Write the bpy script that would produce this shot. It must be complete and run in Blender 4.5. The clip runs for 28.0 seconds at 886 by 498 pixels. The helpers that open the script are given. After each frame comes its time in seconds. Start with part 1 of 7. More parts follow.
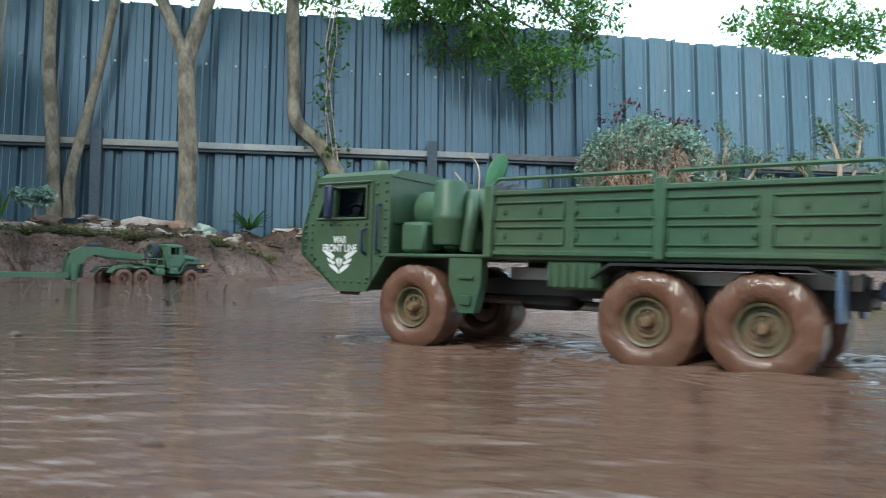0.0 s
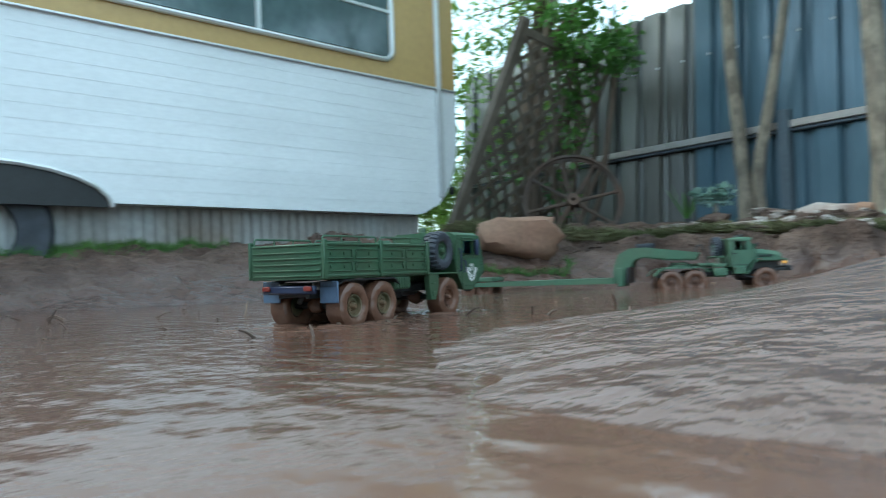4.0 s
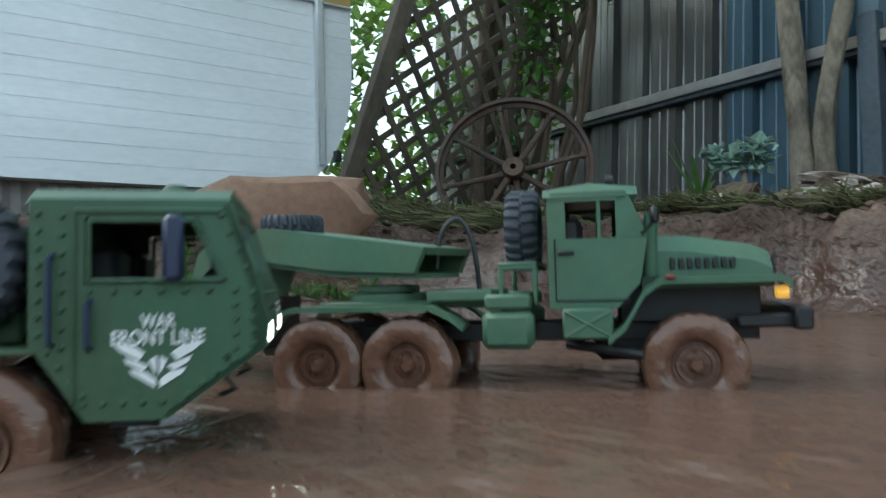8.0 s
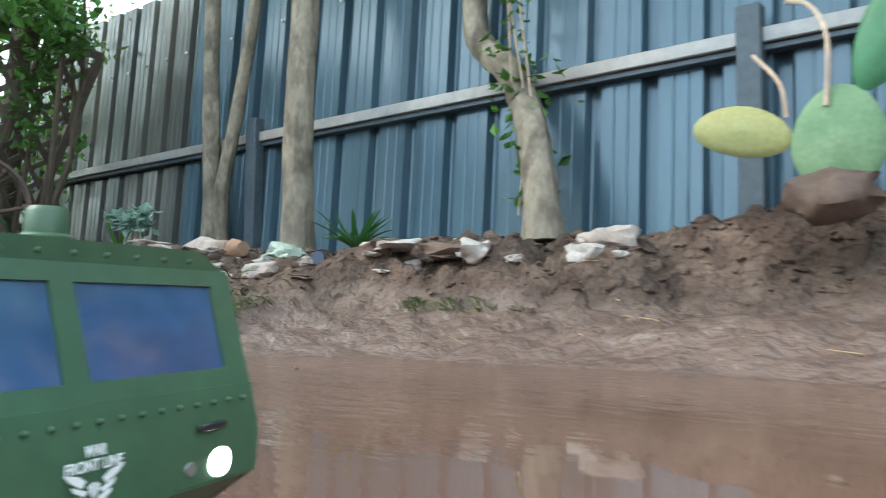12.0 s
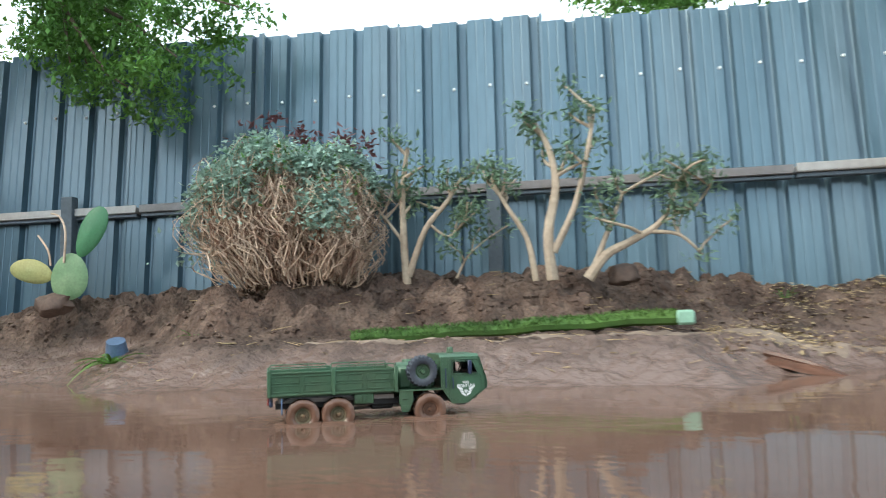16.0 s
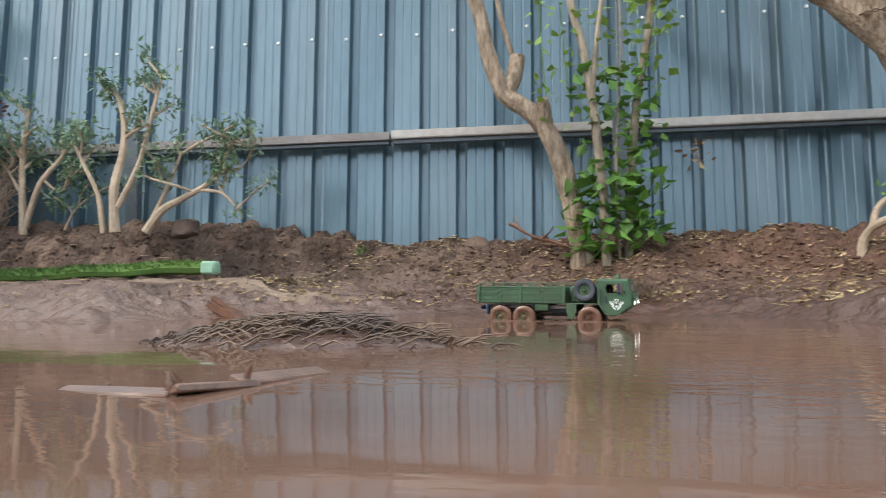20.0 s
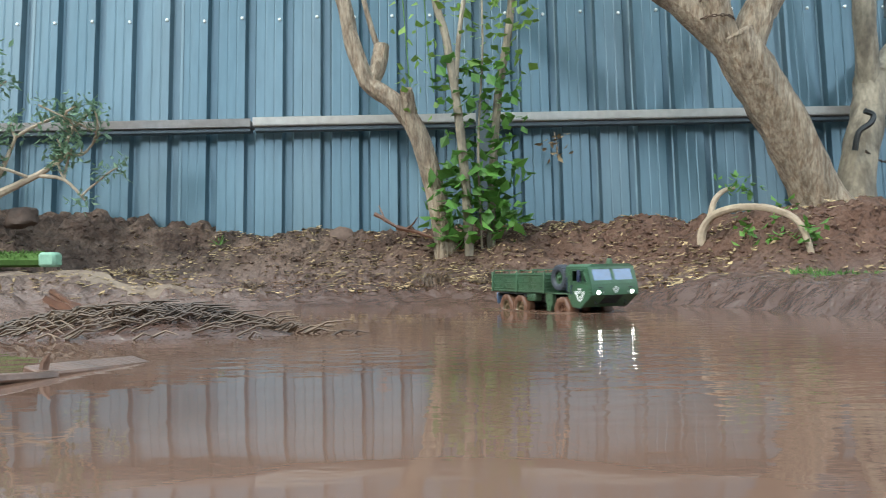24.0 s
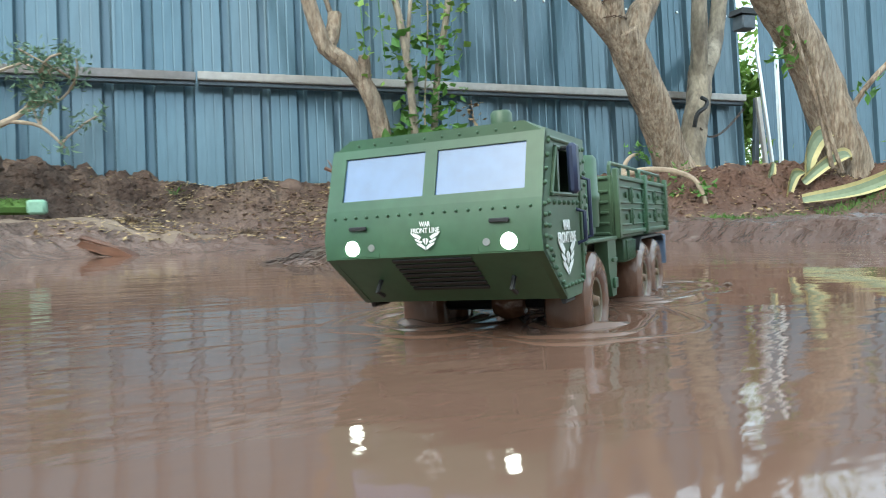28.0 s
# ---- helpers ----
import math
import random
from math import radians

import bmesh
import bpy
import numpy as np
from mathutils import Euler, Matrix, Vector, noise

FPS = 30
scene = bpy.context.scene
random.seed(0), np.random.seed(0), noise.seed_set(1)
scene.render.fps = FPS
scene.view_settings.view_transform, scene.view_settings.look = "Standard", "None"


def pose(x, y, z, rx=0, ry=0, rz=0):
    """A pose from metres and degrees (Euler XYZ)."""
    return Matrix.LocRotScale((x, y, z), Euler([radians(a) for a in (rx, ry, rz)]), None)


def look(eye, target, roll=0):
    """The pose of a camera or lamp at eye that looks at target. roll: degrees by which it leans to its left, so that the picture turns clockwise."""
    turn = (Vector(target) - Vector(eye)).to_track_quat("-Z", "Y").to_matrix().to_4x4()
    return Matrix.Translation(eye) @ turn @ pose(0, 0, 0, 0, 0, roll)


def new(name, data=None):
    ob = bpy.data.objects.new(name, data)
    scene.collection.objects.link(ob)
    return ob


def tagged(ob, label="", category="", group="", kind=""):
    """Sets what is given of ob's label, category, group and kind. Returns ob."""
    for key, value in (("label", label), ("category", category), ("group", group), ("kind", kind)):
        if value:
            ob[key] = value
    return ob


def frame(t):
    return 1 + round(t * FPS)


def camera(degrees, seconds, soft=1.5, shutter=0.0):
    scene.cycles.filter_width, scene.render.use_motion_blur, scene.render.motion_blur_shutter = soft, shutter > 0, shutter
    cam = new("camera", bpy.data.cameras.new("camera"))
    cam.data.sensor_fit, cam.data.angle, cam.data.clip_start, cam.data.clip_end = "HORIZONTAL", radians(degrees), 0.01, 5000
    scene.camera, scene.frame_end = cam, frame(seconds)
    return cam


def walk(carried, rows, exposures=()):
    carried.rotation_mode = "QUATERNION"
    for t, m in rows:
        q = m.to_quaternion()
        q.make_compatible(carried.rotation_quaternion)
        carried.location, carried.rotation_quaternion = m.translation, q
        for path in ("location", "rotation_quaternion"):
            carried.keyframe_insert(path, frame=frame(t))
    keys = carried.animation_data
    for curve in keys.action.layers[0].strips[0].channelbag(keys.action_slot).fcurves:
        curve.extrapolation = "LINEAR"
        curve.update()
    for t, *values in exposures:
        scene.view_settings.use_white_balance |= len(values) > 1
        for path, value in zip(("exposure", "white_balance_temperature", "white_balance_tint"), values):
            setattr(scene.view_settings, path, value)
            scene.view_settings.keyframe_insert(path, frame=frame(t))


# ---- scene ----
# ---- camera and its walk ----
PATH = [
    (0, look((-4.599, -5.392, 0.067), (-4.313, -3.414, 0.126), 0.88)),
    (0.5, look((-4.836, -5.292, 0.072), (-4.545, -3.314, 0.124), 0.03)),
    (1, look((-4.977, -5.303, 0.076), (-4.729, -3.319, 0.132), -0.76)),
    (1.5, look((-4.923, -5.268, 0.078), (-4.807, -3.272, 0.139), -0.67)),
    (2, look((-4.905, -5.224, 0.079), (-4.973, -3.226, 0.135), -1.18)),
    (2.5, look((-4.929, -5.201, 0.091), (-5.247, -3.227, 0.154), -2.04)),
    (3, look((-4.748, -5.118, 0.131), (-5.429, -3.239, 0.207), -2.07)),
    (3.5, look((-4.298, -4.932, 0.103), (-5.439, -3.291, 0.170), -2.17)),
    (4, look((-3.990, -4.564, 0.073), (-5.546, -3.309, 0.143), -2.30)),
    (4.5, look((-4.166, -4.263, 0.073), (-5.973, -3.410, 0.162), -2.44)),
    (6.5, look((-4.570, -2.622, 0.188), (-6.525, -2.222, 0.312), 0.30)),
    (7, look((-4.595, -2.548, 0.162), (-6.462, -1.842, 0.280), -0.02)),
    (7.5, look((-4.669, -2.636, 0.176), (-6.425, -1.684, 0.276), -1.27)),
    (8, look((-4.801, -2.803, 0.088), (-6.485, -1.727, 0.165), -1.53)),
    (8.5, look((-4.778, -2.761, 0.059), (-6.380, -1.567, 0.142), -1.25)),
    (9, look((-4.685, -2.659, 0.063), (-6.207, -1.365, 0.154), -1.89)),
    (9.5, look((-4.499, -2.590, 0.063), (-5.917, -1.184, 0.169), 0.16)),
    (10, look((-4.320, -2.536, 0.105), (-5.780, -1.172, 0.202), 0.09)),
    (10.5, look((-4.089, -2.495, 0.132), (-5.562, -1.145, 0.228), 0.03)),
    (11, look((-3.872, -2.395, 0.143), (-5.309, -1.007, 0.244), 1.16)),
    (11.5, look((-3.597, -2.232, 0.143), (-4.927, -0.744, 0.278), 1.91)),
    (13.5, look((-2.538, -2.654, 0.090), (-3.425, -0.863, 0.164), -3.01)),
    (14, look((-2.350, -2.647, 0.087), (-3.015, -0.764, 0.196), 0.27)),
    (14.5, look((-2.190, -2.726, 0.087), (-2.641, -0.783, 0.226), 0.70)),
    (15, look((-1.972, -2.983, 0.083), (-2.324, -1.024, 0.270), 0.20)),
    (15.5, look((-1.579, -3.398, 0.115), (-1.890, -1.437, 0.358), -0.38)),
    (16, look((-1.083, -3.882, 0.201), (-1.422, -1.922, 0.405), -1.72)),
    (16.5, look((-0.780, -4.140, 0.166), (-1.121, -2.175, 0.325), -1.76)),
    (17, look((-0.375, -4.266, 0.135), (-0.794, -2.313, 0.223), -1.98)),
    (17.5, look((0.008, -4.233, 0.110), (-0.467, -2.291, 0.187), -1.94)),
    (18, look((0.292, -4.085, 0.121), (-0.245, -2.160, 0.203), -1.00)),
    (18.5, look((0.585, -3.954, 0.112), (-0.002, -2.046, 0.222), -0.55)),
    (19, look((0.779, -3.885, 0.121), (0.228, -1.967, 0.249), -0.51)),
    (19.5, look((0.868, -3.834, 0.110), (0.397, -1.894, 0.220), -0.23)),
    (20, look((0.942, -3.857, 0.111), (0.600, -1.889, 0.213), -0.49)),
    (20.5, look((0.971, -3.879, 0.114), (0.767, -1.892, 0.213), -0.56)),
    (21, look((0.996, -3.878, 0.117), (0.895, -1.882, 0.194), -0.63)),
    (21.5, look((1.006, -3.922, 0.100), (0.952, -1.924, 0.178), -1.07)),
    (23.5, look((0.984, -3.834, 0.093), (0.910, -1.838, 0.178), -1.34)),
    (24, look((0.994, -3.829, 0.096), (0.980, -1.831, 0.177), -1.03)),
    (24.5, look((0.990, -3.840, 0.093), (1.056, -1.843, 0.178), -0.96)),
    (25, look((0.983, -3.881, 0.097), (1.127, -1.888, 0.183), -0.73)),
    (25.5, look((0.970, -3.887, 0.109), (1.206, -1.903, 0.190), -0.71)),
    (26, look((0.911, -3.896, 0.121), (1.266, -1.929, 0.193), -0.89)),
    (26.5, look((0.773, -3.920, 0.107), (1.259, -1.981, 0.154), -1.00)),
    (27, look((0.587, -4.002, 0.077), (1.153, -2.084, 0.088), -0.90)),
    (27.5, look((0.220, -4.098, 0.079), (0.856, -2.202, 0.050), -1.04)),
    (28, look((-0.077, -4.209, 0.075), (0.572, -2.318, 0.022), -1.41)),
]
LENS = 61.22

cam = camera(LENS, 28.0, soft=1.0, shutter=0.4)
walk(cam, PATH, exposures=[
    (0, 1.0, 6000, -4), (1, 1.05, 5500, -9), (2, 1.2, 5500, -10), (3, 1.38, 5800, -8), (4, 1.1, 5600, -10), (4.5, 1.1, 5500, -12), (6.5, 0.1, 5850, -9), (7, 0.22, 5850, -8),
    (7.6, 0.55, 5950, -7), (8, 0.9, 6000, -5), (8.5, 1.25, 6050, -3), (9, 1.5, 6050, 0), (9.4, 2.0, 6150, 2), (10, 2.0, 6200, 2), (11, 1.72, 6100, -2), (11.5, 1.65, 6050, -4),
    (14, 1.6, 6000, -2), (15, 1.85, 5950, -3), (15.5, 1.75, 6050, -2), (16, 1.3, 6450, 0), (17, 1.14, 6600, 4), (18, 1.3, 6750, 6), (20, 1.2, 6800, 7), (21, 1.28, 6450, -1), (24, 1.32, 6300, -3), (28, 1.38, 6200, -5)])

# ---- light: soft bright sky through trees ----
world = bpy.data.worlds.new("sky")
scene.world = world
world.use_nodes = True
wn = world.node_tree
wn.nodes.clear()
sky = wn.nodes.new("ShaderNodeTexSky")
sky.sky_type = "NISHITA"
sky.sun_disc = False
sky.sun_elevation = radians(40)
sky.sun_rotation = radians(228)
sky_bg = wn.nodes.new("ShaderNodeBackground")
sky_bg.inputs["Strength"].default_value = 0.10
cloud_bg = wn.nodes.new("ShaderNodeBackground")
cloud_bg.inputs["Color"].default_value = (0.95, 0.98, 1.0, 1)
cloud_bg.inputs["Strength"].default_value = 0.6
both = wn.nodes.new("ShaderNodeAddShader")
wout = wn.nodes.new("ShaderNodeOutputWorld")
wn.links.new(sky.outputs[0], sky_bg.inputs["Color"])
wn.links.new(sky_bg.outputs[0], both.inputs[0])
wn.links.new(cloud_bg.outputs[0], both.inputs[1])
wn.links.new(both.outputs[0], wout.inputs["Surface"])
sun_data = bpy.data.lights.new("sun", "SUN")
sun_data.energy = 0.75
sun_data.angle = radians(22)
sun_data.color = (1.0, 0.91, 0.78)
sun = new("sun", sun_data)
sun.matrix_world = look((-6.3, -4.8, 5.3), (-2, -1, 0))

# ---- building tools ----


class Build:
    """Collects the points and faces of one mesh."""

    def __init__(self):
        self.v = []
        self.f = []

    def add(self, vs, fs):
        n = len(self.v)
        self.v.extend(vs)
        self.f.extend(tuple(i + n for i in q) for q in fs)
        return self

    def box(self, c, s, b=0.0, m=None):
        hx, hy, hz = s[0] / 2, s[1] / 2, s[2] / 2
        b = min(b, hx * 0.9, hy * 0.9, hz * 0.9)
        vs, ix = [], {}
        if b <= 0:
            for sx in (-1, 1):
                for sy in (-1, 1):
                    for sz in (-1, 1):
                        vs.append((sx * hx, sy * hy, sz * hz))
            fs = [(0, 1, 3, 2), (4, 6, 7, 5), (0, 4, 5, 1), (2, 3, 7, 6), (0, 2, 6, 4), (1, 5, 7, 3)]
        else:
            for sx in (-1, 1):
                for sy in (-1, 1):
                    for sz in (-1, 1):
                        for k in range(3):
                            p = [sx * (hx - b), sy * (hy - b), sz * (hz - b)]
                            p[k] = (sx * hx, sy * hy, sz * hz)[k]
                            ix[(sx, sy, sz, k)] = len(vs)
                            vs.append(tuple(p))
            fs = []
            for s1 in (-1, 1):
                fs.append([ix[(s1, a, c2, 0)] for a, c2 in ((-1, -1), (1, -1), (1, 1), (-1, 1))])
                fs.append([ix[(a, s1, c2, 1)] for a, c2 in ((-1, -1), (1, -1), (1, 1), (-1, 1))])
                fs.append([ix[(a, c2, s1, 2)] for a, c2 in ((-1, -1), (1, -1), (1, 1), (-1, 1))])
            for a in (-1, 1):
                for c2 in (-1, 1):
                    fs.append([ix[(a, c2, -1, 0)], ix[(a, c2, 1, 0)], ix[(a, c2, 1, 1)], ix[(a, c2, -1, 1)]])
                    fs.append([ix[(a, -1, c2, 0)], ix[(a, 1, c2, 0)], ix[(a, 1, c2, 2)], ix[(a, -1, c2, 2)]])
                    fs.append([ix[(-1, a, c2, 1)], ix[(1, a, c2, 1)], ix[(1, a, c2, 2)], ix[(-1, a, c2, 2)]])
                    for d in (-1, 1):
                        fs.append([ix[(a, c2, d, 0)], ix[(a, c2, d, 1)], ix[(a, c2, d, 2)]])
        c = Vector(c)
        if m is not None:
            vs = [tuple(m @ Vector(p) + c) for p in vs]
        else:
            vs = [tuple(Vector(p) + c) for p in vs]
        return self.add(vs, fs)

    def tube(self, pts, rad, seg=8, caps=True, wob=0.0, rng=None):
        pts = [Vector(p) for p in pts]
        n = len(pts)
        rads = rad if isinstance(rad, (list, tuple)) else [rad] * n
        vs, fs = [], []
        ref = Vector((0, 0, 1))
        d0 = (pts[1] - pts[0]).normalized()
        if abs(d0.z) > 0.9:
            ref = Vector((1, 0, 0))
        u = d0.cross(ref).normalized()
        for i, p in enumerate(pts):
            d = (pts[min(i + 1, n - 1)] - pts[max(i - 1, 0)]).normalized()
            u = (u - d * u.dot(d)).normalized()
            w = d.cross(u)
            for k in range(seg):
                a = 2 * math.pi * k / seg
                r = rads[i] * (1 + (rng.uniform(-wob, wob) if rng else 0))
                vs.append(tuple(p + u * (r * math.cos(a)) + w * (r * math.sin(a))))
        for i in range(n - 1):
            for k in range(seg):
                k2 = (k + 1) % seg
                fs.append((i * seg + k, i * seg + k2, (i + 1) * seg + k2, (i + 1) * seg + k))
        if caps:
            fs.append(tuple(range(seg - 1, -1, -1)))
            fs.append(tuple((n - 1) * seg + k for k in range(seg)))
        return self.add(vs, fs)

    def lathe(self, prof, seg=28, axis="y", c=(0, 0, 0)):
        """Closed outline of (radius, along) turned about an axis."""
        vs, fs = [], []
        n = len(prof)
        for k in range(seg):
            a = 2 * math.pi * k / seg
            for r, h in prof:
                x, z = r * math.cos(a), r * math.sin(a)
                p = {"y": (x, h, z), "z": (x, z, h), "x": (h, x, z)}[axis]
                vs.append((p[0] + c[0], p[1] + c[1], p[2] + c[2]))
        for k in range(seg):
            k2 = (k + 1) % seg
            for i in range(n):
                i2 = (i + 1) % n
                fs.append((k * n + i, k * n + i2, k2 * n + i2, k2 * n + i))
        return self.add(vs, fs)

    def disc(self, c, r, h, axis="y", seg=16):
        return self.lathe([(1e-4, -h / 2), (r * 0.93, -h / 2), (r, -h / 2 + 0.12 * h), (r, h / 2 - 0.12 * h), (r * 0.93, h / 2), (1e-4, h / 2)], seg, axis, c)

    def prism(self, outline, lo, hi, axis="y"):
        """Outline of two coordinates pushed out along the third axis."""
        n = len(outline)
        vs = []
        for h in (lo, hi):
            for a, b in outline:
                vs.append({"y": (a, h, b), "x": (h, a, b), "z": (a, b, h)}[axis])
        fs = [tuple(range(n)), tuple(range(2 * n - 1, n - 1, -1))]
        for i in range(n):
            j = (i + 1) % n
            fs.append((i, j, n + j, n + i))
        return self.add(vs, fs)

    def mesh(self, name, material, smooth=True, fix=True, angle=38):
        me = bpy.data.meshes.new(name)
        me.from_pydata(self.v, [], self.f)
        if fix:
            bm = bmesh.new()
            bm.from_mesh(me)
            bmesh.ops.recalc_face_normals(bm, faces=bm.faces)
            bm.to_mesh(me)
            bm.free()
        if smooth:
            me.polygons.foreach_set("use_smooth", [True] * len(me.polygons))
            me.set_sharp_from_angle(angle=radians(angle))
        me.materials.append(material)
        me.update()
        return me


def part(name, b, material, parent, label="", at=None, smooth=True, fix=True, kind=""):
    """One mesh object under a thing or a part."""
    me = b if isinstance(b, bpy.types.Mesh) else b.mesh(name, material, smooth, fix)
    ob = new(name, me)
    ob.parent = parent
    if at is not None:
        ob.matrix_basis = at
    return tagged(ob, label=label, kind=kind)


def thing(name, label, category, m=None, group="", kind=""):
    ob = new(name)
    ob.empty_display_size = 0.05
    if m is not None:
        ob.matrix_world = m
    return tagged(ob, label, category, group, kind)


def solo(name, b, material, label, category="", kind="", group="", smooth=True, fix=True):
    ob = new(name, b.mesh(name, material, smooth, fix))
    return tagged(ob, label, category, group, kind)


# ---- materials ----


def mat(name, color, rough=0.6, metal=0.0, vary=0.15, scale=8.0, fine=60.0, bump=0.15, dist=0.004, tint=None, spec=0.5, stretch=(1, 1, 1), island=0.0, coat=0.0, amount=0.5, sharp=(0.35, 0.7), tint_scale=1.0):
    """A surface with colour that varies at two scales, worn patches of a second colour, and fine relief."""
    m = bpy.data.materials.new(name)
    m.use_nodes = True
    nt = m.node_tree
    nd, ln = nt.nodes, nt.links
    bs = nd["Principled BSDF"]
    bs.inputs["Roughness"].default_value = rough
    bs.inputs["Metallic"].default_value = metal
    bs.inputs["Specular IOR Level"].default_value = spec
    bs.inputs["Coat Weight"].default_value = coat
    co = nd.new("ShaderNodeTexCoord")
    mp = nd.new("ShaderNodeMapping")
    mp.inputs["Scale"].default_value = stretch
    ln.new(co.outputs["Object"], mp.inputs["Vector"])

    def noise_node(s, detail=3.0):
        n = nd.new("ShaderNodeTexNoise")
        n.inputs["Scale"].default_value = s
        n.inputs["Detail"].default_value = detail
        ln.new(mp.outputs[0], n.inputs["Vector"])
        return n

    big, small = noise_node(scale), noise_node(fine, 4.0)
    ramp = nd.new("ShaderNodeMapRange")
    ramp.inputs["From Min"].default_value, ramp.inputs["From Max"].default_value = 0.3, 0.7
    ramp.inputs["To Min"].default_value, ramp.inputs["To Max"].default_value = 1 - vary, 1 + vary
    ln.new(big.outputs["Fac"], ramp.inputs["Value"])
    ramp2 = nd.new("ShaderNodeMapRange")
    ramp2.inputs["From Min"].default_value, ramp2.inputs["From Max"].default_value = 0.3, 0.7
    ramp2.inputs["To Min"].default_value, ramp2.inputs["To Max"].default_value = 1 - vary * 0.7, 1 + vary * 0.7
    ln.new(small.outputs["Fac"], ramp2.inputs["Value"])
    mul = nd.new("ShaderNodeMath")
    mul.operation = "MULTIPLY"
    ln.new(ramp.outputs[0], mul.inputs[0])
    ln.new(ramp2.outputs[0], mul.inputs[1])
    last = mul
    if island > 0:
        geo = nd.new("ShaderNodeNewGeometry")
        r3 = nd.new("ShaderNodeMapRange")
        r3.inputs["To Min"].default_value, r3.inputs["To Max"].default_value = 1 - island, 1 + island
        ln.new(geo.outputs["Random Per Island"], r3.inputs["Value"])
        m2 = nd.new("ShaderNodeMath")
        m2.operation = "MULTIPLY"
        ln.new(last.outputs[0], m2.inputs[0])
        ln.new(r3.outputs[0], m2.inputs[1])
        last = m2
    base = nd.new("ShaderNodeMix")
    base.data_type = "RGBA"
    base.inputs["A"].default_value = (*color, 1)
    base.inputs["B"].default_value = (*(tint or color), 1)
    if tint:
        patch = noise_node(scale * 0.6 * tint_scale, 5.0)
        pr = nd.new("ShaderNodeMapRange")
        pr.inputs["From Min"].default_value, pr.inputs["From Max"].default_value = sharp
        pr.inputs["To Max"].default_value = amount * 2
        pr.clamp = True
        ln.new(patch.outputs["Fac"], pr.inputs["Value"])
        ln.new(pr.outputs[0], base.inputs["Factor"])
    else:
        base.inputs["Factor"].default_value = 0
    sc = nd.new("ShaderNodeVectorMath")
    sc.operation = "SCALE"
    ln.new(base.outputs["Result"], sc.inputs[0])
    ln.new(last.outputs[0], sc.inputs["Scale"])
    ln.new(sc.outputs[0], bs.inputs["Base Color"])
    if bump > 0:
        bp = nd.new("ShaderNodeBump")
        bp.inputs["Strength"].default_value = bump
        bp.inputs["Distance"].default_value = dist
        ln.new(small.outputs["Fac"], bp.inputs["Height"])
        ln.new(bp.outputs[0], bs.inputs["Normal"])
    return m


def leaf_mat(name, color, tint, island=0.35, rough=0.5):
    m = mat(name, color, rough, vary=0.12, scale=3, fine=40, bump=0.0, tint=tint, island=island, amount=0.45)
    m.node_tree.nodes["Principled BSDF"].inputs["Subsurface Weight"].default_value = 0.0
    nt = m.node_tree
    bs = nt.nodes["Principled BSDF"]
    tr = nt.nodes.new("ShaderNodeBsdfTranslucent")
    src = bs.inputs["Base Color"].links[0].from_socket
    nt.links.new(src, tr.inputs["Color"])
    mx = nt.nodes.new("ShaderNodeMixShader")
    mx.inputs[0].default_value = 0.35
    nt.links.new(bs.outputs[0], mx.inputs[1])
    nt.links.new(tr.outputs[0], mx.inputs[2])
    nt.links.new(mx.outputs[0], nt.nodes["Material Output"].inputs["Surface"])
    return m


M_FENCE = mat("painted_fence_steel", (0.072, 0.126, 0.168), 0.2, 0.15, 0.10, 1.3, 14, 0.12, 0.002, tint=(0.118, 0.158, 0.19), stretch=(3, 3, 0.4), amount=0.22)
# brighter copy of the fence paint: the gate end's stronger light in its colour
M_FENCE_LIT = mat("lit_fence_steel", (0.088, 0.152, 0.196), 0.2, 0.2, 0.10, 1.3, 14, 0.12, 0.002, tint=(0.15, 0.19, 0.215), stretch=(3, 3, 0.4), amount=0.22)
# grey and tan base imitates the warm reflection on the caravan-end sheets
M_FENCE_SHEEN = mat("sheen_grey_fence_steel", (0.145, 0.15, 0.15), 0.24, 0.55, 0.2, 1.3, 14, 0.12, 0.002, tint=(0.23, 0.215, 0.195), stretch=(4, 4, 0.25), amount=0.4)
M_RAIL = mat("galvanised_rail", (0.42, 0.41, 0.40), 0.45, 0.2, 0.15, 2, 30, 0.1, 0.001, tint=(0.30, 0.24, 0.20), amount=0.35)
M_RAIL_DARK = mat("weathered_rail", (0.20, 0.20, 0.21), 0.5, 0.2, 0.2, 2, 30, 0.1, 0.001, tint=(0.17, 0.12, 0.09), amount=0.4)
M_POST = mat("dark_post_steel", (0.09, 0.11, 0.13), 0.5, 0.2, 0.2, 3, 40, 0.1, 0.001)
# near-white colour paints the highlight on the screw heads
M_SCREW = mat("glint_white_screw", (0.93, 0.94, 0.95), 0.4, 0.0, 0.05, 5, 50, 0.0)
M_BARK = mat("pale_smooth_bark", (0.29, 0.24, 0.18), 0.8, 0, 0.3, 7, 45, 0.7, 0.006, tint=(0.15, 0.12, 0.09), stretch=(1.5, 1.5, 0.7), amount=0.5, sharp=(0.45, 0.62), tint_scale=2.5)
M_BARK_ROUGH = mat("rough_furrowed_bark", (0.36, 0.285, 0.215), 0.85, 0, 0.35, 9, 55, 1.0, 0.014, tint=(0.21, 0.145, 0.10), stretch=(2.8, 2.8, 0.6), amount=0.5, sharp=(0.40, 0.64), tint_scale=4.5)
M_BARK_DARK = mat("dark_bark", (0.10, 0.07, 0.05), 0.85, 0, 0.3, 6, 40, 0.8, 0.008, stretch=(2, 2, 0.5))
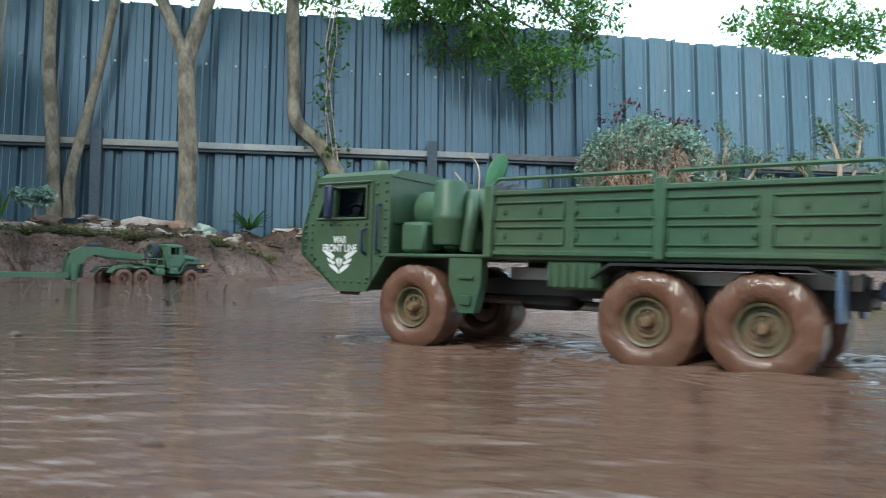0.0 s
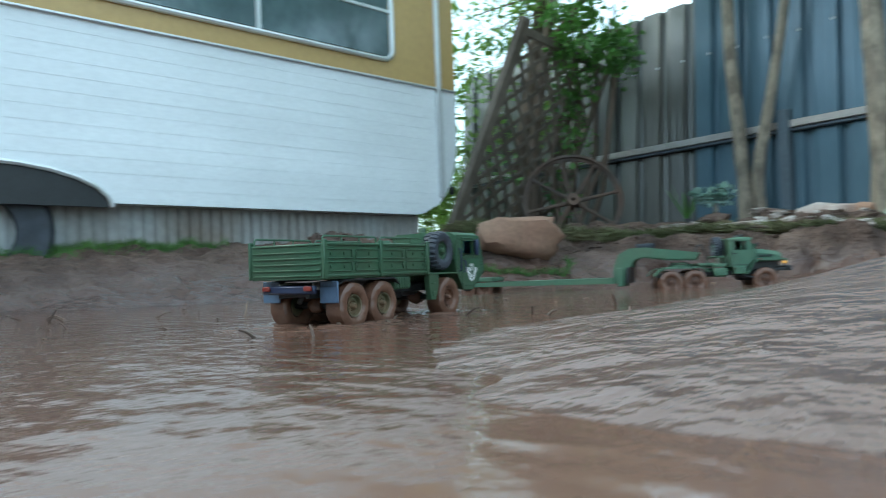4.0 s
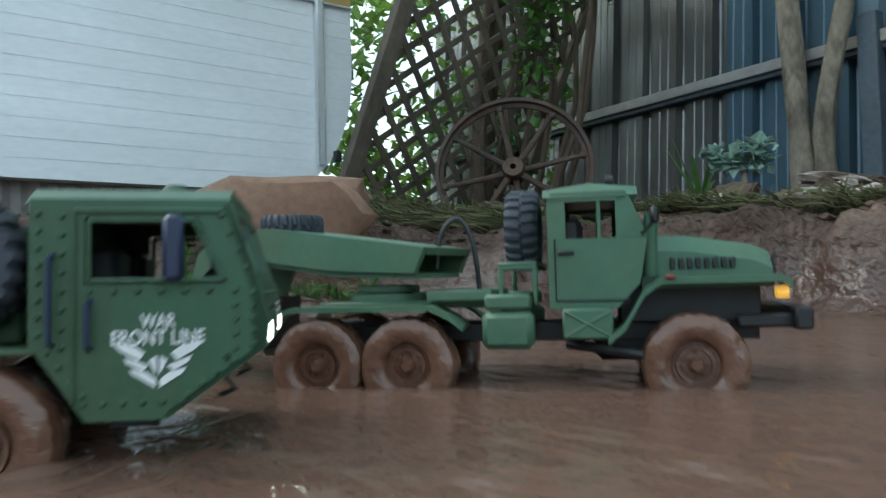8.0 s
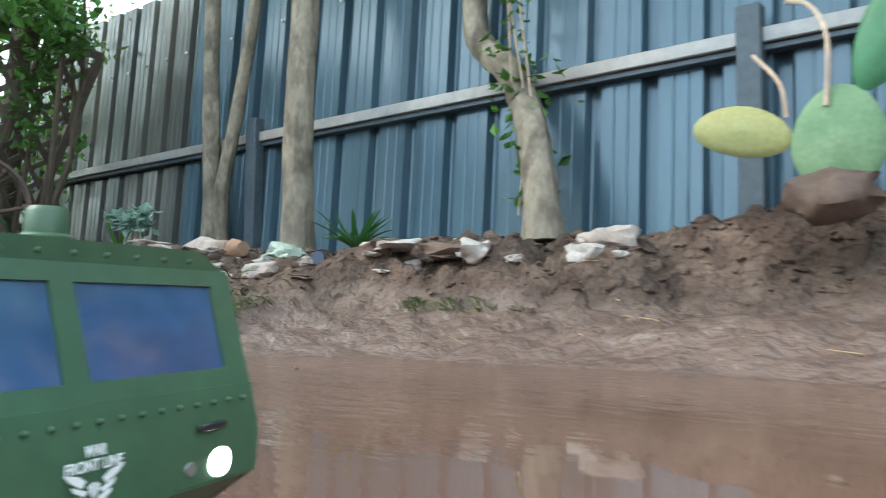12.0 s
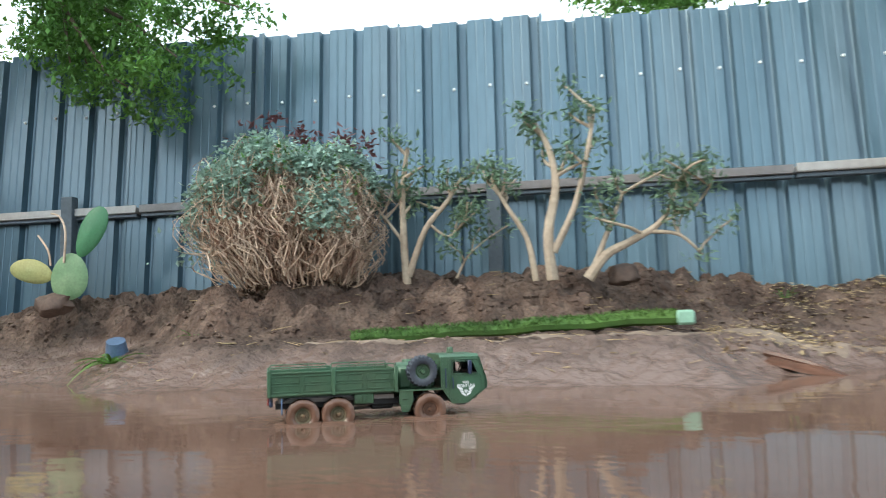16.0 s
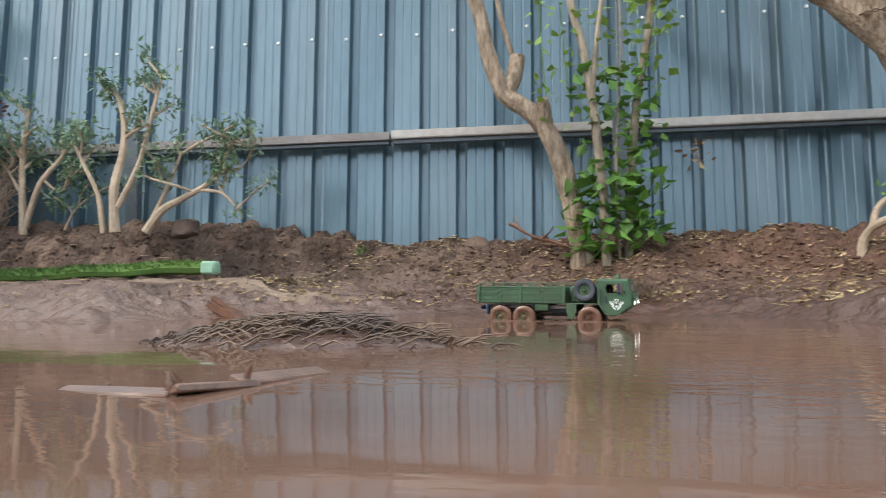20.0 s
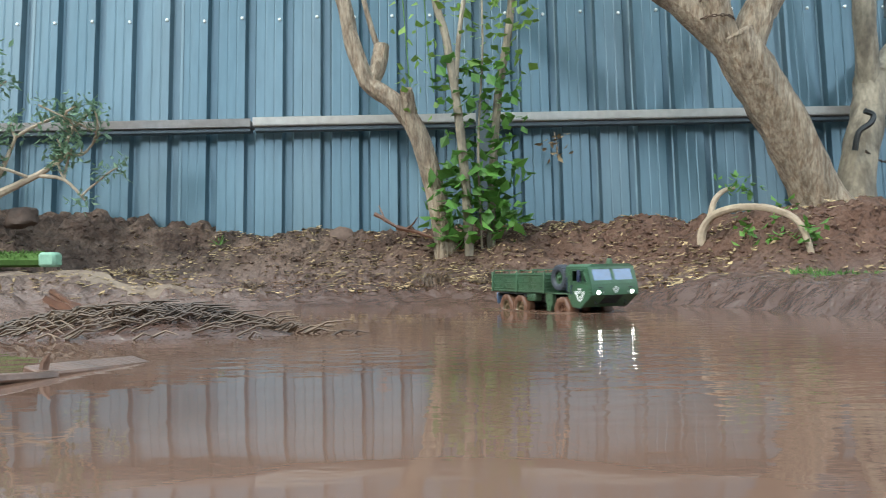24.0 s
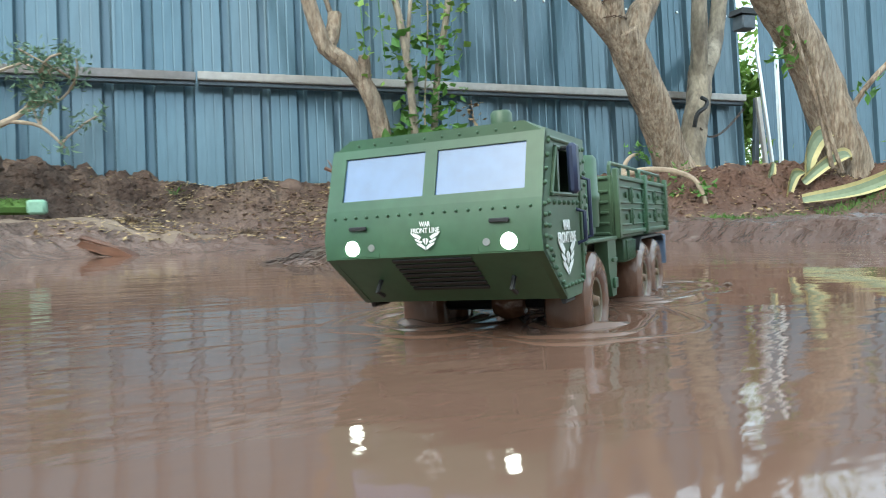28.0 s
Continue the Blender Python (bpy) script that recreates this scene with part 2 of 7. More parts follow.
M_TWIG = mat("dry_pale_stems", (0.58, 0.44, 0.33), 0.8, 0, 0.2, 6, 60, 0.2, 0.001, tint=(0.38, 0.26, 0.19), island=0.35)
M_LEAF = leaf_mat("fresh_green_leaves", (0.085, 0.20, 0.04), (0.14, 0.28, 0.055))
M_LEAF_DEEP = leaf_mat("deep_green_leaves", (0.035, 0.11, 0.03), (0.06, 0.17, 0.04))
# lighter copy of the leaf green, with sunlight put into its colour
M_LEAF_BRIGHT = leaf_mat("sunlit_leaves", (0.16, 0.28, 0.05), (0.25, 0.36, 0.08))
M_LEAF_GREY = leaf_mat("grey_green_leaves", (0.29, 0.41, 0.34), (0.38, 0.51, 0.43))
M_LEAF_RED = leaf_mat("dark_red_leaves", (0.12, 0.045, 0.05), (0.18, 0.08, 0.08))
M_GRASS_DRY = mat("matted_dry_grass", (0.16, 0.14, 0.07), 0.9, 0, 0.2, 5, 60, 0.3, 0.003, tint=(0.07, 0.10, 0.03), island=0.35)
M_GRASS_NEW = mat("new_green_turf", (0.06, 0.135, 0.026), 0.8, 0, 0.2, 5, 60, 0.2, 0.002, tint=(0.10, 0.18, 0.035), island=0.35)
M_LITTER = mat("dry_leaf_litter", (0.40, 0.30, 0.16), 0.85, 0, 0.25, 6, 50, 0.1, 0.001, tint=(0.20, 0.12, 0.07), island=0.45)
M_CLAY = mat("white_lumpy_clay", (0.50, 0.46, 0.43), 0.9, 0, 0.2, 9, 60, 0.6, 0.008, tint=(0.24, 0.14, 0.10), amount=0.4)
M_SANDSTONE = mat("sandstone", (0.30, 0.19, 0.125), 0.85, 0, 0.22, 5, 50, 0.5, 0.006, tint=(0.22, 0.12, 0.08), amount=0.5)
M_CLOD = mat("mud_clods", (0.105, 0.066, 0.05), 0.75, 0, 0.25, 9, 60, 0.5, 0.004, island=0.25)
M_WHITE = mat("white_caravan_paint", (0.88, 0.90, 0.92), 0.38, 0, 0.05, 1.2, 20, 0.05, 0.002, tint=(0.74, 0.77, 0.79), stretch=(1, 1, 3), amount=0.3)
M_YELLOW = mat("ochre_caravan_paint", (0.50, 0.34, 0.13), 0.4, 0, 0.08, 1.5, 25, 0.05, 0.002)
M_TRIM = mat("aluminium_trim", (0.70, 0.72, 0.73), 0.35, 0.5, 0.06, 4, 30, 0.0)
M_SKIRT = mat("ribbed_metal_skirt", (0.34, 0.35, 0.35), 0.55, 0.1, 0.15, 3, 30, 0.1, 0.002, tint=(0.24, 0.18, 0.14), amount=0.4)
M_GLASS = mat("dusty_window_glass", (0.10, 0.14, 0.15), 0.08, 0, 0.2, 2, 15, 0.0, spec=0.8)
M_BLACK = mat("black_plastic", (0.018, 0.019, 0.021), 0.45, 0, 0.2, 10, 80, 0.1, 0.0005)
M_RUBBER = mat("dark_blue_black_rubber", (0.028, 0.034, 0.048), 0.55, 0, 0.2, 20, 200, 0.2, 0.0006, tint=(0.07, 0.075, 0.09), amount=0.3)
M_IRON = mat("rusty_dark_iron", (0.075, 0.058, 0.05), 0.7, 0.4, 0.3, 8, 60, 0.4, 0.002, tint=(0.12, 0.07, 0.045), amount=0.4)
M_WOOD_GREY = mat("weathered_grey_wood", (0.17, 0.14, 0.11), 0.85, 0, 0.25, 6, 50, 0.4, 0.003, tint=(0.10, 0.08, 0.06), stretch=(1, 1, 0.4), amount=0.5)
M_GREEN = mat("army_green_plastic", (0.043, 0.108, 0.058), 0.42, 0, 0.12, 14, 120, 0.12, 0.0004, tint=(0.085, 0.10, 0.055), amount=0.25)
M_GREEN_PALE = mat("pale_army_green_plastic", (0.068, 0.150, 0.092), 0.42, 0, 0.1, 14, 120, 0.12, 0.0004, tint=(0.13, 0.15, 0.09), amount=0.25)
M_MUD = mat("wet_red_mud_coat", (0.19, 0.095, 0.06), 0.12, 0, 0.2, 25, 75, 0.8, 0.004, tint=(0.12, 0.062, 0.042), amount=0.5)
M_DECAL = mat("white_decal", (0.80, 0.81, 0.80), 0.5, 0, 0.08, 60, 300, 0.0)
M_DECAL_BLUE = mat("blue_tint_windscreen", (0.030, 0.080, 0.20), 0.06, 0.0, 0.2, 18, 80, 0.0, spec=0.9, tint=(0.035, 0.08, 0.20), amount=0.3, coat=1.0)
M_DECAL_BLUE.node_tree.nodes["Principled BSDF"].inputs["Coat IOR"].default_value = 2.0
M_NAVY = mat("navy_plastic", (0.022, 0.032, 0.075), 0.4, 0, 0.12, 20, 120, 0.05, 0.0005)
M_RIM = mat("muddy_green_rim", (0.05, 0.095, 0.045), 0.4, 0, 0.2, 40, 200, 0.2, 0.0006, tint=(0.20, 0.115, 0.07), amount=0.5)
M_STEEL = mat("dull_steel", (0.42, 0.42, 0.42), 0.4, 0.7, 0.12, 30, 200, 0.0)
M_PALEBLUE = mat("blue_grey_plastic", (0.10, 0.15, 0.24), 0.45, 0, 0.12, 20, 120, 0.05, 0.0005)


def glow(name, color, strength):
    m = bpy.data.materials.new(name)
    m.use_nodes = True
    bs = m.node_tree.nodes["Principled BSDF"]
    bs.inputs["Base Color"].default_value = (*color, 1)
    bs.inputs["Emission Color"].default_value = (*color, 1)
    bs.inputs["Emission Strength"].default_value = strength
    return m


M_LAMP = glow("lit_headlamp", (1.0, 0.97, 0.9), 7)
M_AMBER = glow("lit_amber_lamp", (1.0, 0.50, 0.08), 0.35)
M_RED = mat("red_marker_lens", (0.22, 0.03, 0.022), 0.3, 0, 0.05, 20, 80, 0.0)


def soil_material():
    """Dry crumbly soil above, wet grey-brown mud towards the water, with lumps at three sizes."""
    m = mat("red_brown_soil", (0.076, 0.044, 0.031), 0.9, 0, 0.45, 4.0, 80, 0.0, 0.01, tint=(0.15, 0.10, 0.075), amount=0.4, sharp=(0.42, 0.62), tint_scale=4.0, spec=0.3)
    nt = m.node_tree
    nd, ln = nt.nodes, nt.links
    bs = nd["Principled BSDF"]
    src = bs.inputs["Base Color"].links[0].from_socket
    geo = nd.new("ShaderNodeNewGeometry")
    sep = nd.new("ShaderNodeSeparateXYZ")
    ln.new(geo.outputs["Position"], sep.inputs[0])

    def noise_at(s, detail=4.0):
        n = nd.new("ShaderNodeTexNoise")
        n.inputs["Scale"].default_value = s
        n.inputs["Detail"].default_value = detail
        ln.new(geo.outputs["Position"], n.inputs["Vector"])
        return n

    off = nd.new("ShaderNodeMath")
    off.operation = "MULTIPLY_ADD"
    ln.new(noise_at(4.0, 5).outputs["Fac"], off.inputs[0])
    off.inputs[1].default_value = -0.20
    ln.new(sep.outputs["Z"], off.inputs[2])
    wet = nd.new("ShaderNodeMapRange")
    wet.inputs["From Min"].default_value, wet.inputs["From Max"].default_value = -0.04, 0.08
    wet.inputs["To Min"].default_value, wet.inputs["To Max"].default_value = 1, 0
    ln.new(off.outputs[0], wet.inputs["Value"])
    mx = nd.new("ShaderNodeMix")
    mx.data_type = "RGBA"
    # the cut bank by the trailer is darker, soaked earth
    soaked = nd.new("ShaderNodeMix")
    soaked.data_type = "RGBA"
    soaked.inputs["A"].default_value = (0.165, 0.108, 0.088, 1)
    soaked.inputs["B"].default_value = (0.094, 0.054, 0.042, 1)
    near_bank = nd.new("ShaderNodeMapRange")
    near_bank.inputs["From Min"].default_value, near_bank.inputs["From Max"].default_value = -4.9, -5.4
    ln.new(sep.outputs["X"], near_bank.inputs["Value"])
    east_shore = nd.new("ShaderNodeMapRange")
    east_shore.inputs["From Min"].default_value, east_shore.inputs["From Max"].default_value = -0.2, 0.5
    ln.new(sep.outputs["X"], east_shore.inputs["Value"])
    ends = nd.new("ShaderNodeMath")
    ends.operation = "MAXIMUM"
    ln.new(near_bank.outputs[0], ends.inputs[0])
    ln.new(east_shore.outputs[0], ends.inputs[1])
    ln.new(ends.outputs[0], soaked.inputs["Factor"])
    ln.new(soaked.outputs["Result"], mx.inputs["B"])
    side = nd.new("ShaderNodeMapRange")
    side.inputs["From Min"].default_value, side.inputs["From Max"].default_value = -2.35, -2.7
    ln.new(sep.outputs["Y"], side.inputs["Value"])
    spit = nd.new("ShaderNodeMapRange")
    spit.inputs["From Min"].default_value, spit.inputs["From Max"].default_value = -5.9, -5.5
    ln.new(sep.outputs["X"], spit.inputs["Value"])
    spit_wet = nd.new("ShaderNodeMath")
    spit_wet.operation = "MULTIPLY"
    ln.new(side.outputs[0], spit_wet.inputs[0])
    ln.new(spit.outputs[0], spit_wet.inputs[1])
    side = spit_wet
    both_wet = nd.new("ShaderNodeMath")
    both_wet.operation = "MAXIMUM"
    ln.new(wet.outputs[0], both_wet.inputs[0])
    ln.new(side.outputs[0], both_wet.inputs[1])
    wet = both_wet
    ln.new(wet.outputs[0], mx.inputs["Factor"])
    # redder earth towards the gate
    red = nd.new("ShaderNodeMix")
    red.data_type = "RGBA"
    red.inputs["B"].default_value = (0.120, 0.058, 0.038, 1)
    ease_x = nd.new("ShaderNodeMapRange")
    ease_x.inputs["From Min"].default_value, ease_x.inputs["From Max"].default_value = 0.2, 1.7
    ease_x.inputs["To Max"].default_value = 0.7
    ln.new(sep.outputs["X"], ease_x.inputs["Value"])
    ln.new(ease_x.outputs[0], red.inputs["Factor"])
    ln.new(src, red.inputs["A"])
    ln.new(red.outputs["Result"], mx.inputs["A"])
    ln.new(mx.outputs["Result"], bs.inputs["Base Color"])
    ro = nd.new("ShaderNodeMapRange")
    ro.inputs["To Min"].default_value, ro.inputs["To Max"].default_value = 0.9, 0.15
    ln.new(wet.outputs[0], ro.inputs["Value"])
    ln.new(ro.outputs[0], bs.inputs["Roughness"])
    bs.inputs["Specular IOR Level"].default_value = 0.5
    last = None
    for s, strength, dist in ((11, 0.9, 0.07), (34, 0.9, 0.035), (130, 0.4, 0.010)):
        bp = nd.new("ShaderNodeBump")
        calm = nd.new("ShaderNodeMapRange")
        calm.inputs["To Min"].default_value, calm.inputs["To Max"].default_value = strength, strength * 0.5
        ln.new(wet.outputs[0], calm.inputs["Value"])
        ln.new(calm.outputs[0], bp.inputs["Strength"])
        bp.inputs["Distance"].default_value = dist
        ln.new(noise_at(s, 3).outputs["Fac"], bp.inputs["Height"])
        if last:
            ln.new(last.outputs[0], bp.inputs["Normal"])
        last = bp
    ln.new(last.outputs[0], bs.inputs["Normal"])
    return m


def water_material():
    m = bpy.data.materials.new("muddy_water")
    m.use_nodes = True
    nt = m.node_tree
    nd, ln = nt.nodes, nt.links
    bs = nd["Principled BSDF"]
    bs.inputs["Roughness"].default_value = 0.035
    bs.inputs["IOR"].default_value = 1.33
    geo = nd.new("ShaderNodeNewGeometry")

    def noise_node(s, st, detail=3.0):
        mp = nd.new("ShaderNodeMapping")
        mp.inputs["Scale"].default_value = st
        ln.new(geo.outputs["Position"], mp.inputs["Vector"])
        n = nd.new("ShaderNodeTexNoise")
        n.inputs["Scale"].default_value = s
        n.inputs["Detail"].default_value = detail
        ln.new(mp.outputs[0], n.inputs["Vector"])
        return n

    silt = noise_node(1.6, (1, 1.6, 1), 5)
    mx = nd.new("ShaderNodeMix")
    mx.data_type = "RGBA"
    mx.inputs["A"].default_value = (0.125, 0.070, 0.050, 1)
    mx.inputs["B"].default_value = (0.165, 0.098, 0.071, 1)
    mr = nd.new("ShaderNodeMapRange")
    mr.inputs["From Min"].default_value, mr.inputs["From Max"].default_value = 0.35, 0.65
    ln.new(silt.outputs["Fac"], mr.inputs["Value"])
    ln.new(mr.outputs[0], mx.inputs["Factor"])
    ln.new(mx.outputs["Result"], bs.inputs["Base Color"])
    swell = noise_node(5.0, (0.8, 1.3, 1), 2)
    chop = noise_node(26.0, (0.7, 1.3, 1), 3)
    zone = noise_node(0.9, (1, 1, 1), 2)
    zr = nd.new("ShaderNodeMapRange")
    zr.inputs["From Min"].default_value, zr.inputs["From Max"].default_value = 0.42, 0.66
    zr.inputs["To Min"].default_value, zr.inputs["To Max"].default_value = 0.02, 0.2
    ln.new(zone.outputs["Fac"], zr.inputs["Value"])
    b1 = nd.new("ShaderNodeBump")
    b1.inputs["Distance"].default_value = 0.012
    ln.new(swell.outputs["Fac"], b1.inputs["Height"])
    b2 = nd.new("ShaderNodeBump")
    b2.inputs["Distance"].default_value = 0.008
    sep = nd.new("ShaderNodeSeparateXYZ")
    ln.new(geo.outputs["Position"], sep.inputs[0])
    west = nd.new("ShaderNodeMapRange")
    west.inputs["From Min"].default_value, west.inputs["From Max"].default_value = -3.6, -4.8
    west.inputs["To Max"].default_value = 0.6
    ln.new(sep.outputs["X"], west.inputs["Value"])
    heave = nd.new("ShaderNodeMath")
    heave.operation = "MULTIPLY_ADD"
    ln.new(west.outputs[0], heave.inputs[0])
    heave.inputs[1].default_value, heave.inputs[2].default_value = 0.35, 0.10
    ln.new(heave.outputs[0], b1.inputs["Strength"])
    lively = nd.new("ShaderNodeMath")
    lively.operation = "ADD"
    ln.new(zr.outputs[0], lively.inputs[0])
    ln.new(west.outputs[0], lively.inputs[1])
    ln.new(lively.outputs[0], b2.inputs["Strength"])
    ln.new(chop.outputs["Fac"], b2.inputs["Height"])
    ln.new(b1.outputs[0], b2.inputs["Normal"])
    ln.new(b2.outputs[0], bs.inputs["Normal"])
    return m


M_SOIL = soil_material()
M_WATER = water_material()

# ---- the ground: one sheet with the pond's banks ----
POND = [(-6.8, -6.2), (-6.7, -5), (-6.6, -4), (-6.55, -3.3), (-6.38, -2.8), (-6.12, -2.4), (-6.0, -2.0), (-5.95, -1.6), (-5.3, -1.42), (-4.9, -1.35),
        (-4.5, -1.15), (-3.9, -1.0), (-3.2, -1.05), (-2.85, -1.55), (-2.1, -1.5), (-1.5, -1.58), (-0.96, -1.6), (-0.6, -1.75), (-0.38, -1.35),
        (-0.1, -1.1), (0.45, -1.02), (1.2, -1.08), (1.5, -1.35), (1.7, -1.8), (1.74, -2.5), (1.8, -3.0), (2.1, -3.8), (2.4, -5), (2.0, -6.4), (-6, -6.8)]


def pond_distance(x, y):
    """Distance to the shore, positive on land."""
    d = np.full(x.shape, 1e9)
    inside = np.zeros(x.shape, bool)
    n = len(POND)
    for i in range(n):
        (x0, y0), (x1, y1) = POND[i], POND[(i + 1) % n]
        ex, ey = x1 - x0, y1 - y0
        k = np.clip(((x - x0) * ex + (y - y0) * ey) / (ex * ex + ey * ey), 0, 1)
        d = np.minimum(d, np.hypot(x - x0 - k * ex, y - y0 - k * ey))
        cross = ((y0 > y) != (y1 > y)) & (x < ex * (y - y0) / (ey if ey else 1e-9) + x0)
        inside ^= cross
    return np.where(inside, -d, d)


def lattice_noise(x, y, s, seed):
    xi, yi = np.floor(x * s).astype(np.int64), np.floor(y * s).astype(np.int64)
    fx, fy = x * s - xi, y * s - yi
    fx, fy = fx * fx * (3 - 2 * fx), fy * fy * (3 - 2 * fy)

    def h(a, b):
        v = (a * 374761393 + b * 668265263 + seed * 1274126177) & 0xFFFFFFFF
        v = ((v ^ (v >> 13)) * 1103515245) & 0xFFFFFFFF
        return ((v ^ (v >> 16)) & 0xFFFF) / 65535.0

    return (h(xi, yi) * (1 - fx) + h(xi + 1, yi) * fx) * (1 - fy) + (h(xi, yi + 1) * (1 - fx) + h(xi + 1, yi + 1) * fx) * fy


def lumps(x, y, s, seed):
    """Rounded clods: domes over the cells of a jittered lattice."""
    xi, yi = np.floor(x * s).astype(np.int64), np.floor(y * s).astype(np.int64)
    best = np.full(x.shape, 9.0)
    for di in (-1, 0, 1):
        for dj in (-1, 0, 1):
            v = ((xi + di) * 374761393 + (yi + dj) * 668265263 + seed * 974711) & 0xFFFFFFFF
            v = ((v ^ (v >> 13)) * 1103515245) & 0xFFFFFFFF
            jx, jy = (v & 0x3FF) / 1023.0, ((v >> 10) & 0x3FF) / 1023.0
            best = np.minimum(best, (xi + di + jx - x * s) ** 2 + (yi + dj + jy - y * s) ** 2)
    return np.sqrt(np.clip(1 - best / 0.45, 0, 1))


def ease(v):
    v = np.clip(v, 0, 1)
    return v * v * (3 - 2 * v)


def ground_height(x, y):
    x, y = np.asarray(x, float), np.asarray(y, float)
    d = pond_distance(x, y) + 0.10 * (lattice_noise(x, y, 2.3, 3) - 0.5) + 0.04 * (lattice_noise(x, y, 9, 4) - 0.5)
    north = ease((y + 2.2) / 0.5)
    d = d + 0.065 * (lumps(x, y, 6, 15) - 0.55) * ease((-4.6 - x) / 0.3) * ease((y + 2.9) / 0.5) + 0.03 * (lumps(x, y, 15, 16) - 0.55)
    left = ease((-4.82 - x) / 0.3) * north
    west = ease((-5.6 - x) / 0.5) * (1 - north)
    right = ease((x + 0.45) / 0.5)
    cliff = (0.20 - 0.05 * ease((x + 5.5) / 0.5)) * ease(d / 0.12) + 0.09 * ease((d - 0.2) / 0.9)
    soft = 0.17 * ease(d / 0.6) + 0.05 * ease((d - 0.6) / 0.6) + 0.06 * np.exp(-(((x + 7.0) / 0.35) ** 2 + ((y + 2.75) / 0.4) ** 2))
    middle = 0.14 * ease(d / 0.45) + 0.26 * ease((d - 0.76) / 0.42)
    cove = 0.09 * ease(d / 0.3) + 0.28 * ease((d - 0.40) / 0.42)
    inward = ease((-2.5 - x) / 0.35)
    middle = middle * (1 - inward) + cove * inward
    shelf = 0.12 * ease(d / 0.5) + 0.13 * ease((d - 0.36) / 0.22) + 0.04 * ease((d - 0.6) / 0.4)
    beach = ease((-3.75 - x) / 0.4)
    middle = middle * (1 - beach) + shelf * beach
    east = 0.07 * ease(d / 0.25) + 0.25 * ease((d - 0.25) / 0.8)
    low = ease((x - 1.3) / 0.4) * ease((-1.15 - y) / 0.4)
    east = east * (1 - low) + low * (0.075 * ease(d / 0.12) + 0.25 * ease((d - 0.85) / 0.8))
    z = middle * (1 - right) + east * right
    z = z * (1 - left) + cliff * left
    z = z * (1 - west) + soft * west
    z = z + 0.23 * np.exp(-(((x + 3.75) / 0.75) ** 2 + ((y + 3.15) / 0.36) ** 2))
    z = z + 0.082 * np.exp(-(((x + 4.1) / 0.6) ** 2 + ((y + 3.8) / 0.54) ** 2))
    z = z + 0.075 * np.exp(-(((x - 0.42) / 0.34) ** 2 + ((y + 2.5 + 0.1 * (x - 0.4)) / 0.11) ** 2))
    z = z + 0.03 * np.exp(-(((x + 0.0) / 0.35) ** 2 + ((y + 1.55) / 0.3) ** 2))
    z = z + 0.04 * np.exp(-(((x + 5.25) / 0.24) ** 2 + ((y + 1.44) / 0.15) ** 2))
    z = z + 0.075 * np.exp(-(((x + 6.45) / 0.3) ** 2 + ((y + 2.19) / 0.26) ** 2))
    z = z + 0.17 * np.exp(-(((x + 2.6) / 0.45) ** 2 + ((y + 0.62) / 0.2) ** 2))
    land = ease((d - 0.02) / 0.2)
    dry = ease((z - 0.13) / 0.13)
    z = z + dry * (0.065 * (lumps(x, y, 5.5, 11) - 0.5) + 0.045 * (lumps(x, y, 13, 12) - 0.5) + 0.02 * (lumps(x, y, 27, 14) - 0.5)) * (1 - 0.3 * right) * (1 - 0.5 * left)
    z = z + land * 0.016 * (lumps(x, y, 24, 13) - 0.4)
    face = land * (1 - 0.6 * right) * (0.45 + 0.55 * dry)
    z = z + face * (0.055 * (lattice_noise(x, y, 5, 5) - 0.5) + 0.045 * (lattice_noise(x, y, 13, 6) - 0.5) + 0.02 * (lattice_noise(x, y, 31, 7) - 0.5))
    z = z + right * land * (0.03 * (lattice_noise(x, y, 7, 8) - 0.5) + 0.016 * (lattice_noise(x, y, 29, 9) - 0.5))
    z = np.where(d < 0, z - 0.028 * ease(-d / 0.15), z)
    z = z + 0.006 * (lattice_noise(x, y, 17, 10) - 0.5)
    beyond = ease(np.maximum(np.maximum(-8.3 - x, x - 3.9), np.maximum(-6.9 - y, y - 0.25)) / 0.3)
    return z * (1 - beyond) + 0.3 * beyond


def axis_steps(lo, hi, step, far):
    inner = np.arange(lo, hi + 1e-6, step)
    grow = np.array([0.3, 0.8, 1.8, 4, 9, 20, 45, 100, 250])
    grow = grow[grow < far]
    return np.concatenate([lo - grow[::-1], inner, hi + grow])


gx_ = axis_steps(-8.3, 3.9, 0.02, 900)
gy_ = axis_steps(-3.0, 0.25, 0.018, 900)
gy_ = np.concatenate([gy_[:9] - 3.9, np.concatenate([np.arange(-6.9, -4.6, 0.045), np.arange(-4.6, -3.01, 0.025)]), gy_[9:]])
GX, GY = np.meshgrid(gx_, gy_)
GZ = ground_height(GX, GY)
nx_, ny_ = len(gx_), len(gy_)


def gz(x, y):
    """The ground's height, read from the sheet."""
    i = int(np.clip(np.searchsorted(gx_, x) - 1, 0, nx_ - 2))
    j = int(np.clip(np.searchsorted(gy_, y) - 1, 0, ny_ - 2))
    u, v = (x - gx_[i]) / (gx_[i + 1] - gx_[i]), (y - gy_[j]) / (gy_[j + 1] - gy_[j])
    return float((GZ[j, i] * (1 - u) + GZ[j, i + 1] * u) * (1 - v) + (GZ[j + 1, i] * (1 - u) + GZ[j + 1, i + 1] * u) * v)


